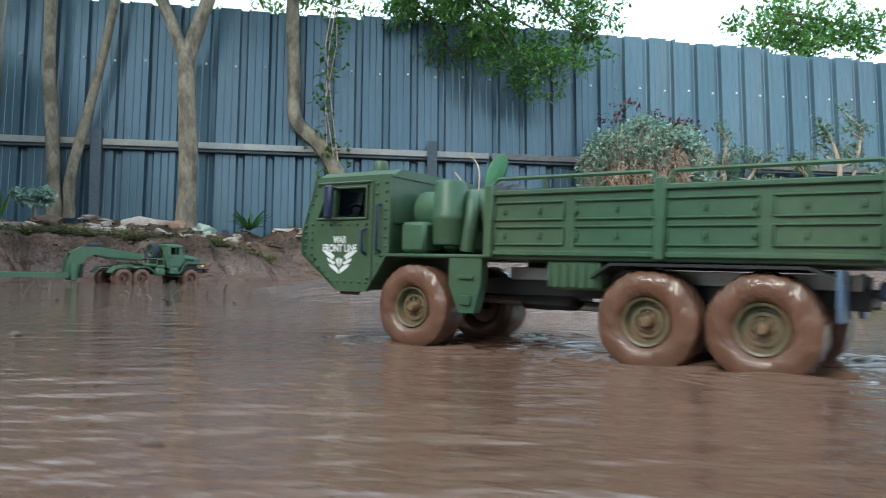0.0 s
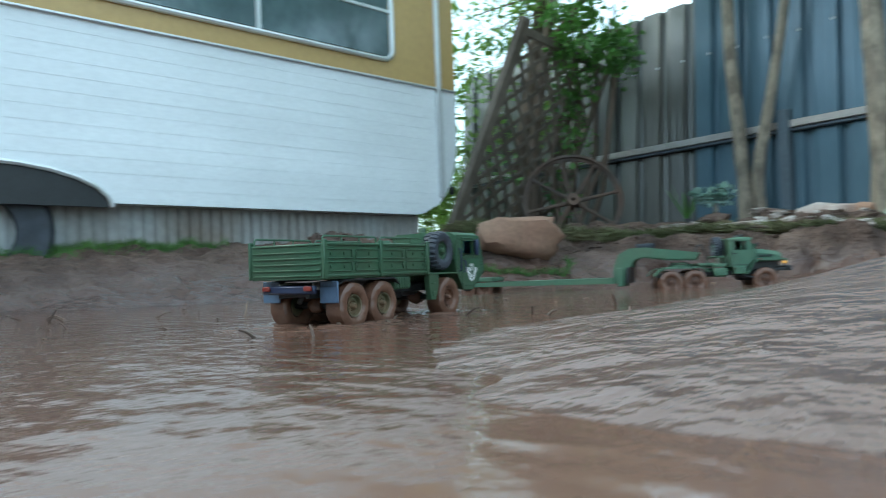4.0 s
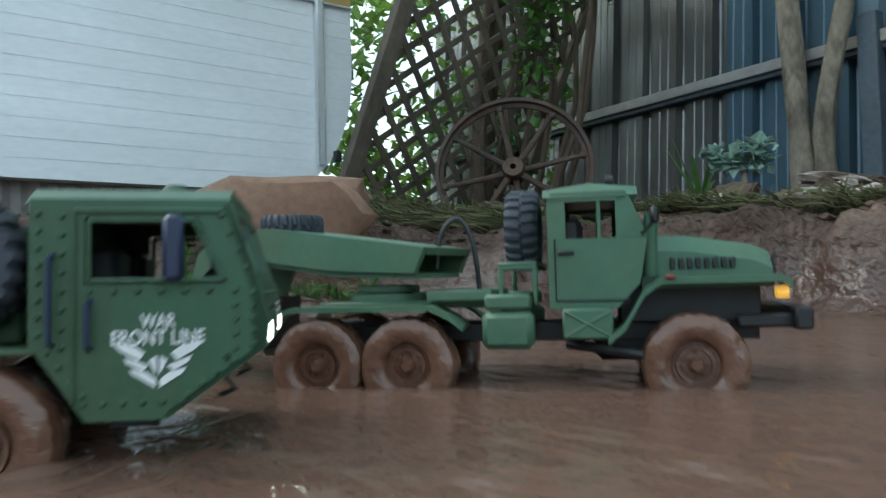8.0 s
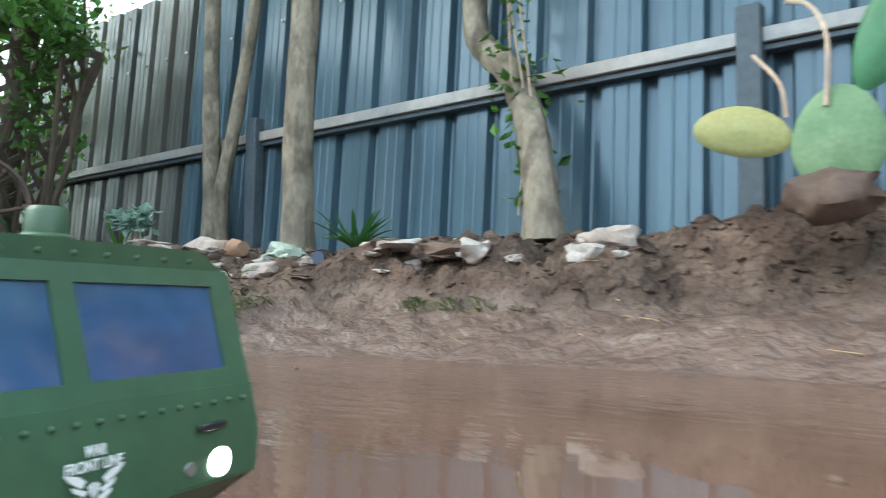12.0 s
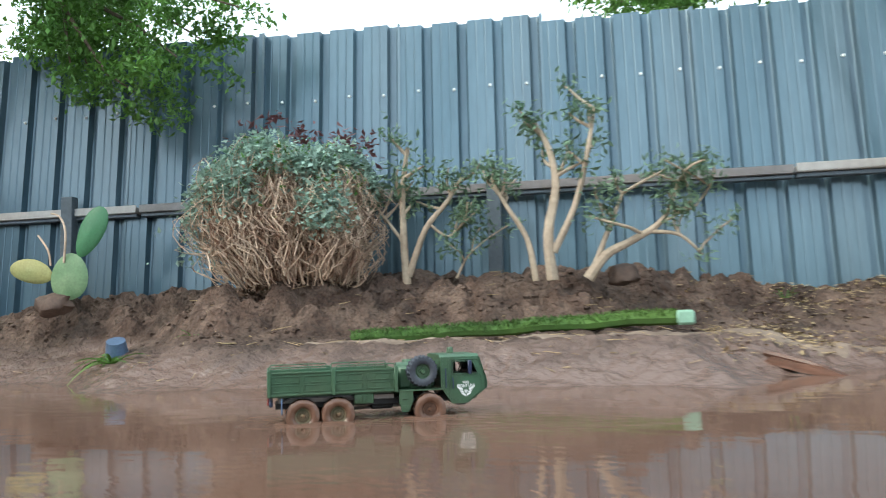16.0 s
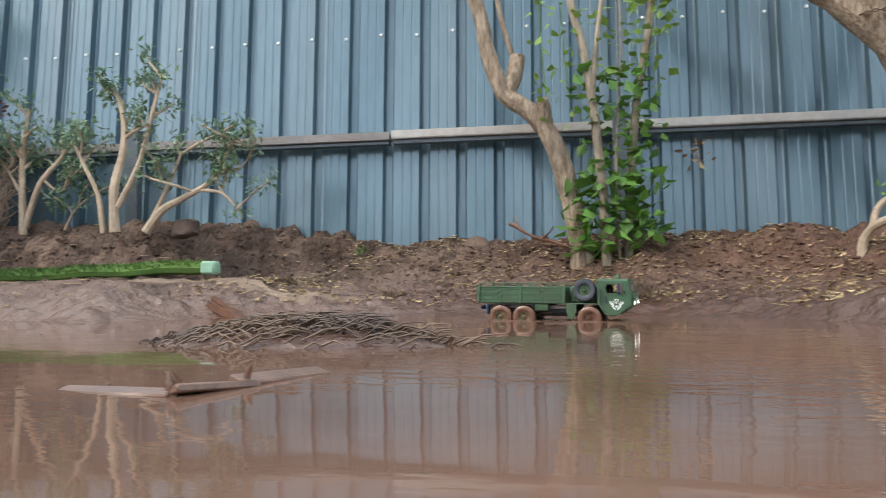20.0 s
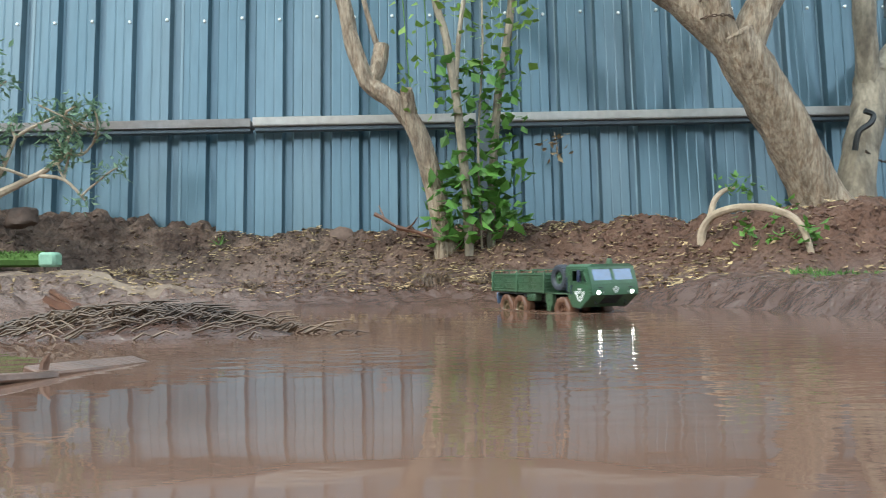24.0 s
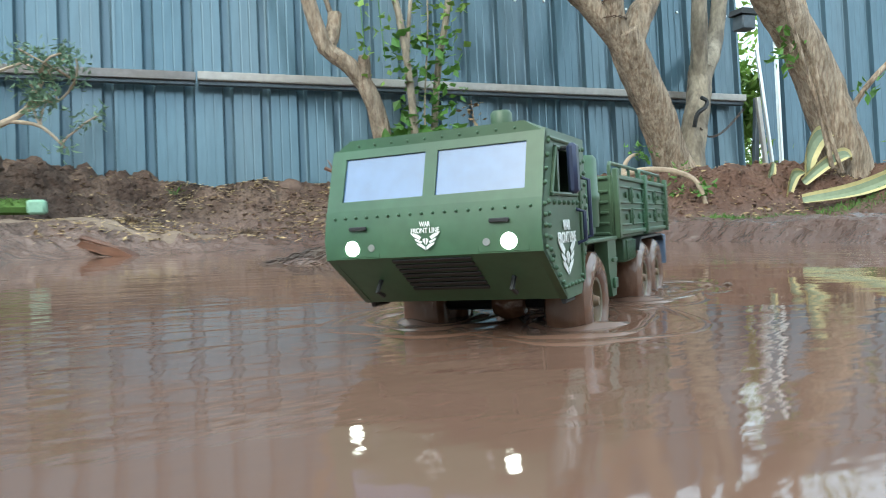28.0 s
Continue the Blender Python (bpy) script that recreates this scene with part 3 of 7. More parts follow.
gi = np.arange(nx_ * ny_).reshape(ny_, nx_)
quads = np.stack([gi[:-1, :-1], gi[:-1, 1:], gi[1:, 1:], gi[1:, :-1]], -1).reshape(-1, 4)
gme = bpy.data.meshes.new("ground")
gme.from_pydata(np.stack([GX, GY, GZ], -1).reshape(-1, 3).tolist(), [], quads.tolist())
gme.polygons.foreach_set("use_smooth", [True] * len(gme.polygons))
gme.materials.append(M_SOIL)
ground = tagged(new("ground", gme), "lumpy red-brown soil and wet mud round a muddy pond", "ground", kind="structure")

WATER = 0.006
water_b = Build().add([(-7.6, -7.4, WATER), (3.0, -7.4, WATER), (3.0, -0.75, WATER), (-7.6, -0.75, WATER)], [(0, 1, 2, 3)])
water = solo("water", water_b, M_WATER, "shallow opaque brown muddy pond water with faint ripples", "water", kind="structure", fix=False)

# ---- the fence of ribbed steel sheets ----
LEAN = 0.07
PITCH = 0.2


def fence_sheet(count):
    """One sheet of that many ribs, starting at x=0, its foot at z=0 and its top at 1.75."""
    b = Build()
    prof = []
    for k in range(count):
        x0 = k * PITCH
        prof += [(x0, 0.0), (x0 + 0.040, 0.0), (x0 + 0.045, 0.0022), (x0 + 0.050, 0.0), (x0 + 0.088, 0.0), (x0 + 0.093, 0.0022), (x0 + 0.098, 0.0), (x0 + 0.136, 0.0), (x0 + 0.145, 0.038), (x0 + 0.153, 0.042), (x0 + 0.180, 0.042), (x0 + 0.188, 0.038), (x0 + 0.197, 0.0)]
    prof.append((count * PITCH + 0.012, -0.0015))
    zs = [0.0, 0.6, 1.2, 1.75]
    n = len(prof)
    vs, fs = [], []
    for th in (0.0, 0.0015):
        for z in zs:
            for x, y in prof:
                vs.append((x, y + th + LEAN * (z - 0.7), z))
    L = len(zs)
    for s in range(2):
        for j in range(L - 1):
            for i in range(n - 1):
                a = s * L * n + j * n + i
                q = (a, a + 1, a + n + 1, a + n)
                fs.append(q if s == 0 else q[::-1])
    top = (L - 1) * n
    for i in range(n - 1):
        fs.append((top + i, top + i + 1, L * n + top + i + 1, L * n + top + i))
    return b.add(vs, fs)


fence = thing("fence", "tall ribbed blue-grey steel sheet fence with a mid rail", "fence", kind="structure")
sheet_me = fence_sheet(4).mesh("fence_panel", M_FENCE, True, False, 20)
screw_me = Build().lathe([(1e-4, -0.004), (0.006, -0.005), (0.009, 0.0), (0.009, 0.003), (1e-4, 0.003)], 8, "y").mesh("screw", M_SCREW)
pale_me = fence_sheet(4).mesh("fence_panel", M_FENCE_LIT, True, False, 20)
sheen_me = fence_sheet(4).mesh("fence_panel", M_FENCE_SHEEN, True, False, 20)
# the sheets of the caravan end, then those of the gate end
SHEETS = [(-5.912 - 0.138 + 0.816 * k, 1.02, 0.0) for k in range(-4, 4)] + [(-2.8 + 0.8 * k, 1.0, 0.05) for k in range(0, 8)]
for k, (x, wide, back) in enumerate(SHEETS):
    top = 1.92 + float(np.interp(x, [-3.6, -2.8, -0.6], [0.0, 0.0, -0.09]))
    foot = top - 1.75 + 0.008 * math.sin(k * 2.3)
    back += 0.0015 * (k % 2)
    part("fence_panel", sheen_me if x < -6.9 else sheet_me if x < -2.9 else pale_me, None, fence, at=pose(x, back, foot, 0, 0.12 * math.sin(k * 1.7)) @ Matrix.Diagonal((wide, 1, 1, 1)))
    for i in range(4):
        z = 1.5 + 0.006 * math.sin(k * 5 + i * 3)
        part("screw", screw_me, None, fence, at=pose(x + (i * PITCH + 0.118) * wide, back + LEAN * (z - foot - 0.7) - 0.004, z))
vs = [(x, y + LEAN * (z - 0.87), z) for z in (0.18, 1.92) for x, y in ((-2.812, 0.002), (-2.786, 0.002), (-2.786, 0.056), (-2.812, 0.056))]
part("flashing", Build().add(vs, [(0, 1, 5, 4), (1, 2, 6, 5), (2, 3, 7, 6), (3, 0, 4, 7), (4, 5, 6, 7), (3, 2, 1, 0)]), M_FENCE, fence)
for x0, x1 in ((-9.3, -3.5), (-3.48, -1.5), (-1.5, 0.0)):
    b = Build().box(((x0 + x1) / 2, -0.013, 0.905), (x1 - x0, 0.085, 0.035), 0.004)
    b.box(((x0 + x1) / 2, -0.053, 0.915), (x1 - x0, 0.006, 0.035), 0.002)
    part("rail", b, M_RAIL if x0 < -4 else M_RAIL_DARK, fence, "weathered steel rail")
    # added dark strip: the rail's shadow line built as a box
    part("rail_shade_strip", Build().box(((x0 + x1) / 2, -0.014, 0.877), (x1 - x0 - 0.01, 0.05, 0.02), 0.003), M_POST, fence, "dark strip standing in for the shade under the rail")
b = Build().box((1.78, -0.013, 0.909), (3.54, 0.09, 0.035), 0.004)
b.box((1.78, -0.057, 0.917), (3.54, 0.006, 0.04), 0.002)
part("rail", b, M_RAIL, fence, "pale galvanised rail")
# the same built shadow line below the gate-end rail
part("rail_shade_strip", Build().box((1.78, -0.014, 0.880), (3.53, 0.05, 0.022), 0.003), M_POST, fence, "dark strip standing in for the shade under the rail")
for px in (-8.45, -6.21, -3.92, -1.47, 1.18):
    b = Build().box((px, -0.075, 0.58), (0.07, 0.008, 0.84), 0.002).box((px + 0.032, -0.05, 0.58), (0.008, 0.05, 0.84), 0.002)
    part("post", b, M_POST, fence, "dark steel angle post")

# ---- unseen plain wall, added to close off sky light behind the eye ----
M_WALL = mat("added_wall_grey", (0.34, 0.33, 0.29), 0.85, 0, 0.2, 1.5, 20, 0.3, 0.01, tint=(0.20, 0.21, 0.15), amount=0.5)
solo("unseen_wall_south", Build().box((-2, -9.6, 1.0), (26, 0.2, 2.4), 0.02), M_WALL, "unseen plain wall added to limit sky light from behind the eye", "wall", kind="structure")

# ---- foliage tools ----


def leaves(b, centres, size, rng, flat=0.0, ratio=0.5):
    """Folded leaf blades, one at each centre."""
    for c in centres:
        s = size * rng.uniform(0.6, 1.3)
        d = Vector((rng.gauss(0, 1), rng.gauss(0, 1), rng.gauss(-0.2, 1 - flat))).normalized()
        u = d.cross(Vector((rng.gauss(0, 0.4), rng.gauss(0, 0.4), 1))).normalized()
        w = d.cross(u)
        c = Vector(c)
        m = c + d * (s * 0.45)
        b.add([tuple(c), tuple(m + u * (s * ratio * 0.5) + w * (s * 0.1)), tuple(c + d * s), tuple(m - u * (s * ratio * 0.5) + w * (s * 0.1))], [(0, 1, 2), (0, 2, 3)])


def clump(rng, c, r, n):
    """Points in uneven sub-clumps round a centre."""
    out = []
    subs = [Vector((rng.gauss(0, 0.55), rng.gauss(0, 0.55), rng.gauss(0, 0.45))) for _ in range(max(4, n // 45))]
    for _ in range(n):
        s = rng.choice(subs)
        q = s + Vector((rng.gauss(0, 0.22), rng.gauss(0, 0.22), rng.gauss(0, 0.2)))
        out.append((c[0] + q.x * r[0], c[1] + q.y * r[1], c[2] + q.z * r[2]))
    return out


def bent(p0, p1, rng, n=6, sway=0.05):
    p0, p1 = Vector(p0), Vector(p1)
    side = Vector((rng.uniform(-1, 1), rng.uniform(-1, 1), rng.uniform(-0.4, 0.4)))
    L = (p1 - p0).length
    return [p0.lerp(p1, i / (n - 1)) + side * (L * sway * math.sin(math.pi * i / (n - 1))) + Vector((rng.gauss(0, 1), rng.gauss(0, 1), rng.gauss(0, 1))) * (L * 0.008) for i in range(n)]


def taper(r0, r1, n):
    return [r0 + (r1 - r0) * i / (n - 1) for i in range(n)]


def smooth_path(pts, per=4):
    """A rounder line through the given points."""
    pts = [Vector(p) for p in pts]
    out = []
    for i in range(len(pts) - 1):
        a, b2 = pts[max(i - 1, 0)], pts[i]
        c, d = pts[i + 1], pts[min(i + 2, len(pts) - 1)]
        for k in range(per):
            t = k / per
            out.append(0.5 * ((2 * b2) + (c - a) * t + (2 * a - 5 * b2 + 4 * c - d) * t * t + (3 * b2 - a - 3 * c + d) * t ** 3))
    out.append(pts[-1])
    return out


def tree(label, limbs, material, crowns=(), leaf=M_LEAF, leaf_size=0.06, seed=1, seg=10, group=""):
    """limbs: (points, first radius, last radius); crowns: (centre, radii, number of leaves)."""
    rng = random.Random(seed)
    p0 = limbs[0][0][0]
    t = thing("tree", label, "tree", pose(p0[0], p0[1], p0[2]), group)
    o = Vector(p0)
    for i, (pts, r0, r1) in enumerate(limbs):
        line = [p - o for p in smooth_path(pts)]
        rr = taper(r0, r1, len(line))
        if i == 0:
            rr[0] *= 1.25
            rr[1] *= 1.1
            line[0] = line[0] - Vector((0, 0, 0.06))
        b = Build().tube(line, rr, seg, True, 0.07, rng)
        part("trunk" if i == 0 else "limb", b, material, t)
    for c, r, n in crowns:
        b = Build()
        for _ in range(max(2, n // 160)):
            e = Vector(c) + Vector((rng.gauss(0, r[0] * 0.5), rng.gauss(0, r[1] * 0.5), rng.gauss(0, r[2] * 0.5)))
            part("twig", Build().tube([p - o for p in bent(c, e, rng, 5, 0.1)], taper(0.012, 0.003, 5), 5), material, t)
        leaves(b, [Vector(p) - o for p in clump(rng, c, r, n)], leaf_size, rng)
        part("crown", b, leaf, t, smooth=False, fix=False)
    return t


# ---- trees along the fence, from the caravan end to the gate ----
# crowns at y -0.9 and -1.0 are unseen, added to shade the fence
tree("pale twin-stemmed tree close against the steel fence", [
    ([(-6.437, -0.12, 0.38), (-6.475, -0.11, 0.9), (-6.51, -0.10, 1.5), (-6.52, -0.08, 2.3)], 0.046, 0.036),
    ([(-6.345, -0.14, 0.38), (-6.34, -0.14, 0.65), (-6.27, -0.12, 1.0), (-6.16, -0.10, 1.55), (-6.04, -0.06, 2.3)], 0.040, 0.026)],
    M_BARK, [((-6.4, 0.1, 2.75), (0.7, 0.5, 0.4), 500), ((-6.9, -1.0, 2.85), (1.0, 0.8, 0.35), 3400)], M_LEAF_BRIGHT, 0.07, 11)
tree("pale smooth tree forking above head height by the fence", [
    ([(-5.56, -0.34, 0.34), (-5.555, -0.35, 0.8), (-5.58, -0.31, 1.2), (-5.595, -0.28, 1.42), (-5.60, -0.27, 1.50)], 0.062, 0.052),
    ([(-5.59, -0.28, 1.42), (-5.69, -0.24, 1.66), (-5.81, -0.18, 1.95), (-5.92, -0.1, 2.4)], 0.046, 0.034),
    ([(-5.60, -0.28, 1.42), (-5.53, -0.24, 1.69), (-5.45, -0.18, 2.0), (-5.4, -0.1, 2.5)], 0.052, 0.040)],
    M_BARK, [((-5.7, 0.2, 2.9), (0.8, 0.6, 0.45), 600), ((-5.6, -1.0, 2.85), (0.9, 0.8, 0.35), 3600)], M_LEAF, 0.07, 12)
tree("bent tree trunk with a kink, hung with a green creeper", [
    ([(-4.50, -0.255, 0.38), (-4.54, -0.22, 0.56), (-4.60, -0.17, 0.74), (-4.71, -0.11, 0.93), (-4.85, -0.07, 1.06), (-4.90, -0.06, 1.16), (-4.905, -0.06, 1.4), (-4.925, -0.06, 1.9), (-4.89, -0.04, 2.5)], 0.058, 0.044)],
    M_BARK, [((-4.85, 0.0, 2.12), (0.28, 0.2, 0.16), 220), ((-4.4, 0.1, 2.9), (0.9, 0.6, 0.4), 600), ((-4.6, -0.9, 2.85), (0.8, 0.7, 0.3), 3000)], M_LEAF, 0.065, 13)
tree("leaning rough-barked tree with a cut stub by the fence", [
    ([(0.99, -0.34, 0.24), (0.94, -0.35, 0.50), (0.86, -0.38, 0.78), (0.75, -0.38, 0.93), (0.635, -0.37, 1.02), (0.56, -0.36, 1.22), (0.52, -0.35, 1.42), (0.42, -0.33, 1.75), (0.30, -0.3, 2.3)], 0.052, 0.03),
    ([(0.62, -0.37, 1.00), (0.67, -0.34, 1.08), (0.69, -0.32, 1.17), (0.695, -0.31, 1.21)], 0.040, 0.036),
    ([(0.685, -0.31, 1.19), (0.655, -0.31, 1.27), (0.60, -0.31, 1.50), (0.56, -0.3, 1.9)], 0.015, 0.011),
    ([(0.83, -0.38, 0.84), (0.82, -0.42, 0.93), (0.815, -0.44, 0.97)], 0.036, 0.028)],
    M_BARK_ROUGH, [((0.3, -0.1, 2.7), (0.6, 0.5, 0.3), 300), ((0.7, -0.9, 2.7), (0.8, 0.7, 0.3), 1300)], M_LEAF, 0.06, 14)
tree("thick rough-barked leaning tree forking into three limbs", [
    ([(2.72, -0.42, 0.36), (2.64, -0.44, 0.52), (2.52, -0.48, 0.74), (2.38, -0.53, 0.95), (2.28, -0.56, 1.10), (2.25, -0.57, 1.15)], 0.117, 0.096),
    ([(2.29, -0.56, 1.04), (2.14, -0.57, 1.20), (1.98, -0.57, 1.34), (1.80, -0.56, 1.44), (1.55, -0.5, 1.66), (1.2, -0.4, 2.0)], 0.070, 0.05),
    ([(2.25, -0.57, 1.10), (2.19, -0.6, 1.22), (2.17, -0.62, 1.40), (2.14, -0.6, 1.9)], 0.062, 0.05),
    ([(2.32, -0.55, 1.08), (2.38, -0.55, 1.24), (2.46, -0.54, 1.38), (2.6, -0.5, 1.9)], 0.078, 0.065),
    ([(2.06, -0.56, 1.24), (1.98, -0.5, 1.36), (1.86, -0.45, 1.46), (1.7, -0.4, 1.7)], 0.026, 0.02)],
    M_BARK_ROUGH, [((2.0, -0.3, 2.5), (1.0, 0.7, 0.4), 700), ((2.2, -1.0, 2.6), (1.0, 0.7, 0.3), 1500)], M_LEAF_DEEP, 0.065, 15)
tree("smooth grey-brown forked tree behind the thick trunk", [
    ([(2.92, -0.27, 0.42), (2.97, -0.25, 0.65), (3.04, -0.21, 0.86), (3.08, -0.18, 1.02), (3.09, -0.18, 1.08)], 0.085, 0.075),
    ([(3.06, -0.19, 0.98), (3.03, -0.24, 1.18), (3.01, -0.27, 1.46), (3.0, -0.3, 2.0)], 0.058, 0.045),
    ([(3.08, -0.18, 0.98), (3.22, -0.1, 1.16), (3.36, 0.02, 1.32), (3.44, 0.05, 1.7), (3.46, 0.05, 2.0)], 0.062, 0.05)],
    M_BARK, [((3.2, 0.2, 2.5), (0.7, 0.6, 0.4), 350)], M_LEAF, 0.06, 16)
tree("broad leaning tan-barked tree by the agave", [
    ([(3.12, -1.30, 0.22), (3.05, -1.30, 0.42), (2.96, -1.29, 0.66), (2.82, -1.29, 0.92), (2.60, -1.33, 1.14), (2.35, -1.4, 1.4), (2.0, -1.5, 1.8)], 0.12, 0.085),
    ([(2.90, -1.29, 0.80), (2.97, -1.2, 0.98), (3.0, -1.1, 1.2), (3.02, -1.0, 1.6)], 0.035, 0.022),
    ([(3.0, -1.32, 0.5), (3.1, -1.4, 0.72), (3.28, -1.5, 0.95), (3.5, -1.6, 1.3)], 0.016, 0.010),
    ([(2.86, -1.42, 0.32), (2.78, -1.42, 0.6), (2.68, -1.42, 0.85), (2.55, -1.44, 1.15)], 0.012, 0.009),
    ([(2.90, -1.44, 0.30), (2.80, -1.44, 0.55), (2.72, -1.45, 0.85)], 0.011, 0.007)],
    M_BARK_ROUGH, [((2.62, -1.42, 0.86), (0.12, 0.08, 0.1), 34), ((3.2, -1.5, 0.55), (0.22, 0.15, 0.12), 60), ((2.4, -1.2, 2.3), (0.8, 0.7, 0.3), 400)], M_LEAF, 0.055, 17)

# slim stems wrapped in climbing leaves
ivy = thing("climbing_shrub", "slim pale stems wrapped in heart-shaped green leaves", "shrub", pose(1.08, -0.40, 0.24))
rng = random.Random(21)
IV = Vector((1.08, -0.40, 0.24))
for pts, r0, r1 in ((((1.09, -0.42, 0.2), (1.08, -0.44, 0.5), (1.05, -0.46, 0.85), (1.0, -0.45, 1.2), (0.95, -0.42, 1.42), (0.92, -0.4, 1.9)), 0.022, 0.016),
                    (((1.19, -0.36, 0.2), (1.21, -0.36, 0.6), (1.24, -0.37, 0.95), (1.30, -0.38, 1.3), (1.36, -0.36, 1.9)), 0.02, 0.018),
                    (((1.04, -0.46, 0.95), (1.06, -0.45, 1.2), (1.1, -0.43, 1.5), (1.12, -0.4, 1.9)), 0.012, 0.009),
                    (((1.15, -0.4, 0.2), (1.14, -0.42, 0.7), (1.17, -0.42, 1.2), (1.16, -0.4, 1.8)), 0.006, 0.004)):
    line = [p - IV for p in smooth_path(pts)]
    part("stem", Build().tube(line, taper(r0, r1, len(line)), 8, True, 0.06, rng), M_BARK, ivy)
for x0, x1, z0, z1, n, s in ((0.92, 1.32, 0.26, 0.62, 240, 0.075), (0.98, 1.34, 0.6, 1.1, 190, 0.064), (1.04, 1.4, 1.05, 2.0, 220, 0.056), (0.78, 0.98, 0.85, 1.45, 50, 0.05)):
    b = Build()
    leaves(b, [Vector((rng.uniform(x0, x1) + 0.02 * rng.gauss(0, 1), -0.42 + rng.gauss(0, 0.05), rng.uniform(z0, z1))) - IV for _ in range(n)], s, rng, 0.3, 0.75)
    # upper leaves take the sunlit green, so their brightness is painted
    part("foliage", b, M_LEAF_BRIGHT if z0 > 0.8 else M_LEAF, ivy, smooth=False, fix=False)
for zz in (0.0, 0.1):
    line = [(0.84 - 1.08 + zz, 0.0, 0.62 + zz), (0.82 - 1.08 + zz, 0, 0.9), (0.8 - 1.08 + zz, 0.02, 1.2)]
    part("stem", Build().tube(line, 0.003, 5), M_LEAF, ivy)

# creeper beside the bent tree
creeper = thing("hanging_creeper", "thin green creeper hanging down the fence", "creeper", pose(-4.62, -0.2, 0.42))
b = Build()
pts = []
for _ in range(330):
    z = rng.uniform(0.45, 2.05)
    pts.append(Vector((-4.645 + 0.05 * math.sin(z * 4) + rng.gauss(0, 0.04 + 0.03 * (abs(z - 0.85) < 0.18)), -0.16 + rng.gauss(0, 0.04), z)) - Vector((-4.62, -0.2, 0.42)))
leaves(b, pts, 0.05, rng, 0.2, 0.6)
part("foliage", b, M_LEAF, creeper, smooth=False, fix=False)
for k in range(3):
    line = [(-0.02 + 0.05 * math.sin(z * 4 + k), 0.02, z) for z in (0.0, 0.4, 0.8, 1.2, 1.7)]
    part("stem", Build().tube(line, 0.004, 5), M_TWIG, creeper)


# ---- foliage that hangs over and stands behind the fence ----
def hanging_branch(label, start, ends, n, leaf, size, seed, spread=0.12):
    rng = random.Random(seed)
    o = Vector(start)
    t = thing("overhanging_branch", label, "branch", pose(*start))
    for e in ends:
        line = [p - o for p in bent(start, e, rng, 7, 0.08)]
        part("bough", Build().tube(line, taper(0.02, 0.004, 7), 6), M_BARK_DARK, t)
        b = Build()
        for p in line[1:]:
            leaves(b, [Vector(q) for q in clump(rng, p, (spread, spread, spread * 0.8), n)], size, rng)
        part("foliage", b, leaf, t, smooth=False, fix=False)
    return t


hanging_branch("drooping feathery green branch over the fence top", (-4.2, 0.3, 2.5), [(-3.75, 0.0, 1.66), (-3.2, -0.40, 1.48), (-3.0, -0.45, 1.62), (-4.1, -0.1, 1.9)], 270, M_LEAF, 0.042, 31, 0.22)
hanging_branch("drooping dense green branch shading the fence", (-3.9, -0.3, 2.4), [(-3.25, -0.48, 1.42), (-3.6, -0.5, 1.6), (-2.9, -0.45, 1.70), (-2.7, -0.4, 1.86)], 300, M_LEAF, 0.042, 32, 0.2)
hanging_branch("bright green branch rising behind the fence", (-0.4, 1.2, 2.6), [(-0.75, 0.9, 2.2), (-0.35, 0.8, 2.1), (0.1, 0.6, 2.1), (0.6, 0.6, 2.2)], 150, M_LEAF, 0.06, 33, 0.28)
hanging_branch("leafy green canopy edge above the fence", (-5.6, 0.5, 2.7), [(-5.0, 0.2, 2.05), (-5.4, 0.2, 2.1), (-6.2, 0.3, 2.15), (-4.6, 0.2, 2.0)], 110, M_LEAF_BRIGHT, 0.05, 34, 0.22)

tree("dark leaning tree behind the trellis with sunlit leaves", [
    ([(-8.25, -0.35, 0.35), (-8.15, -0.38, 0.9), (-7.95, -0.42, 1.5), (-7.8, -0.45, 2.0), (-7.5, -0.4, 2.8)], 0.075, 0.05),
    ([(-8.0, -0.41, 1.4), (-7.7, -0.5, 1.7), (-7.3, -0.55, 1.95), (-6.8, -0.5, 2.3), (-6.4, -0.4, 2.6)], 0.035, 0.02),
    ([(-7.7, -0.75, 0.35), (-7.66, -0.75, 0.9), (-7.55, -0.72, 1.5), (-7.4, -0.7, 2.2)], 0.04, 0.03)],
    M_BARK_DARK, [((-7.9, -0.3, 2.2), (0.8, 0.6, 0.5), 700), ((-7.2, -0.4, 2.5), (0.8, 0.6, 0.4), 600), ((-8.6, 0.3, 1.8), (0.7, 0.5, 0.6), 500)], M_LEAF_BRIGHT, 0.06, 18)

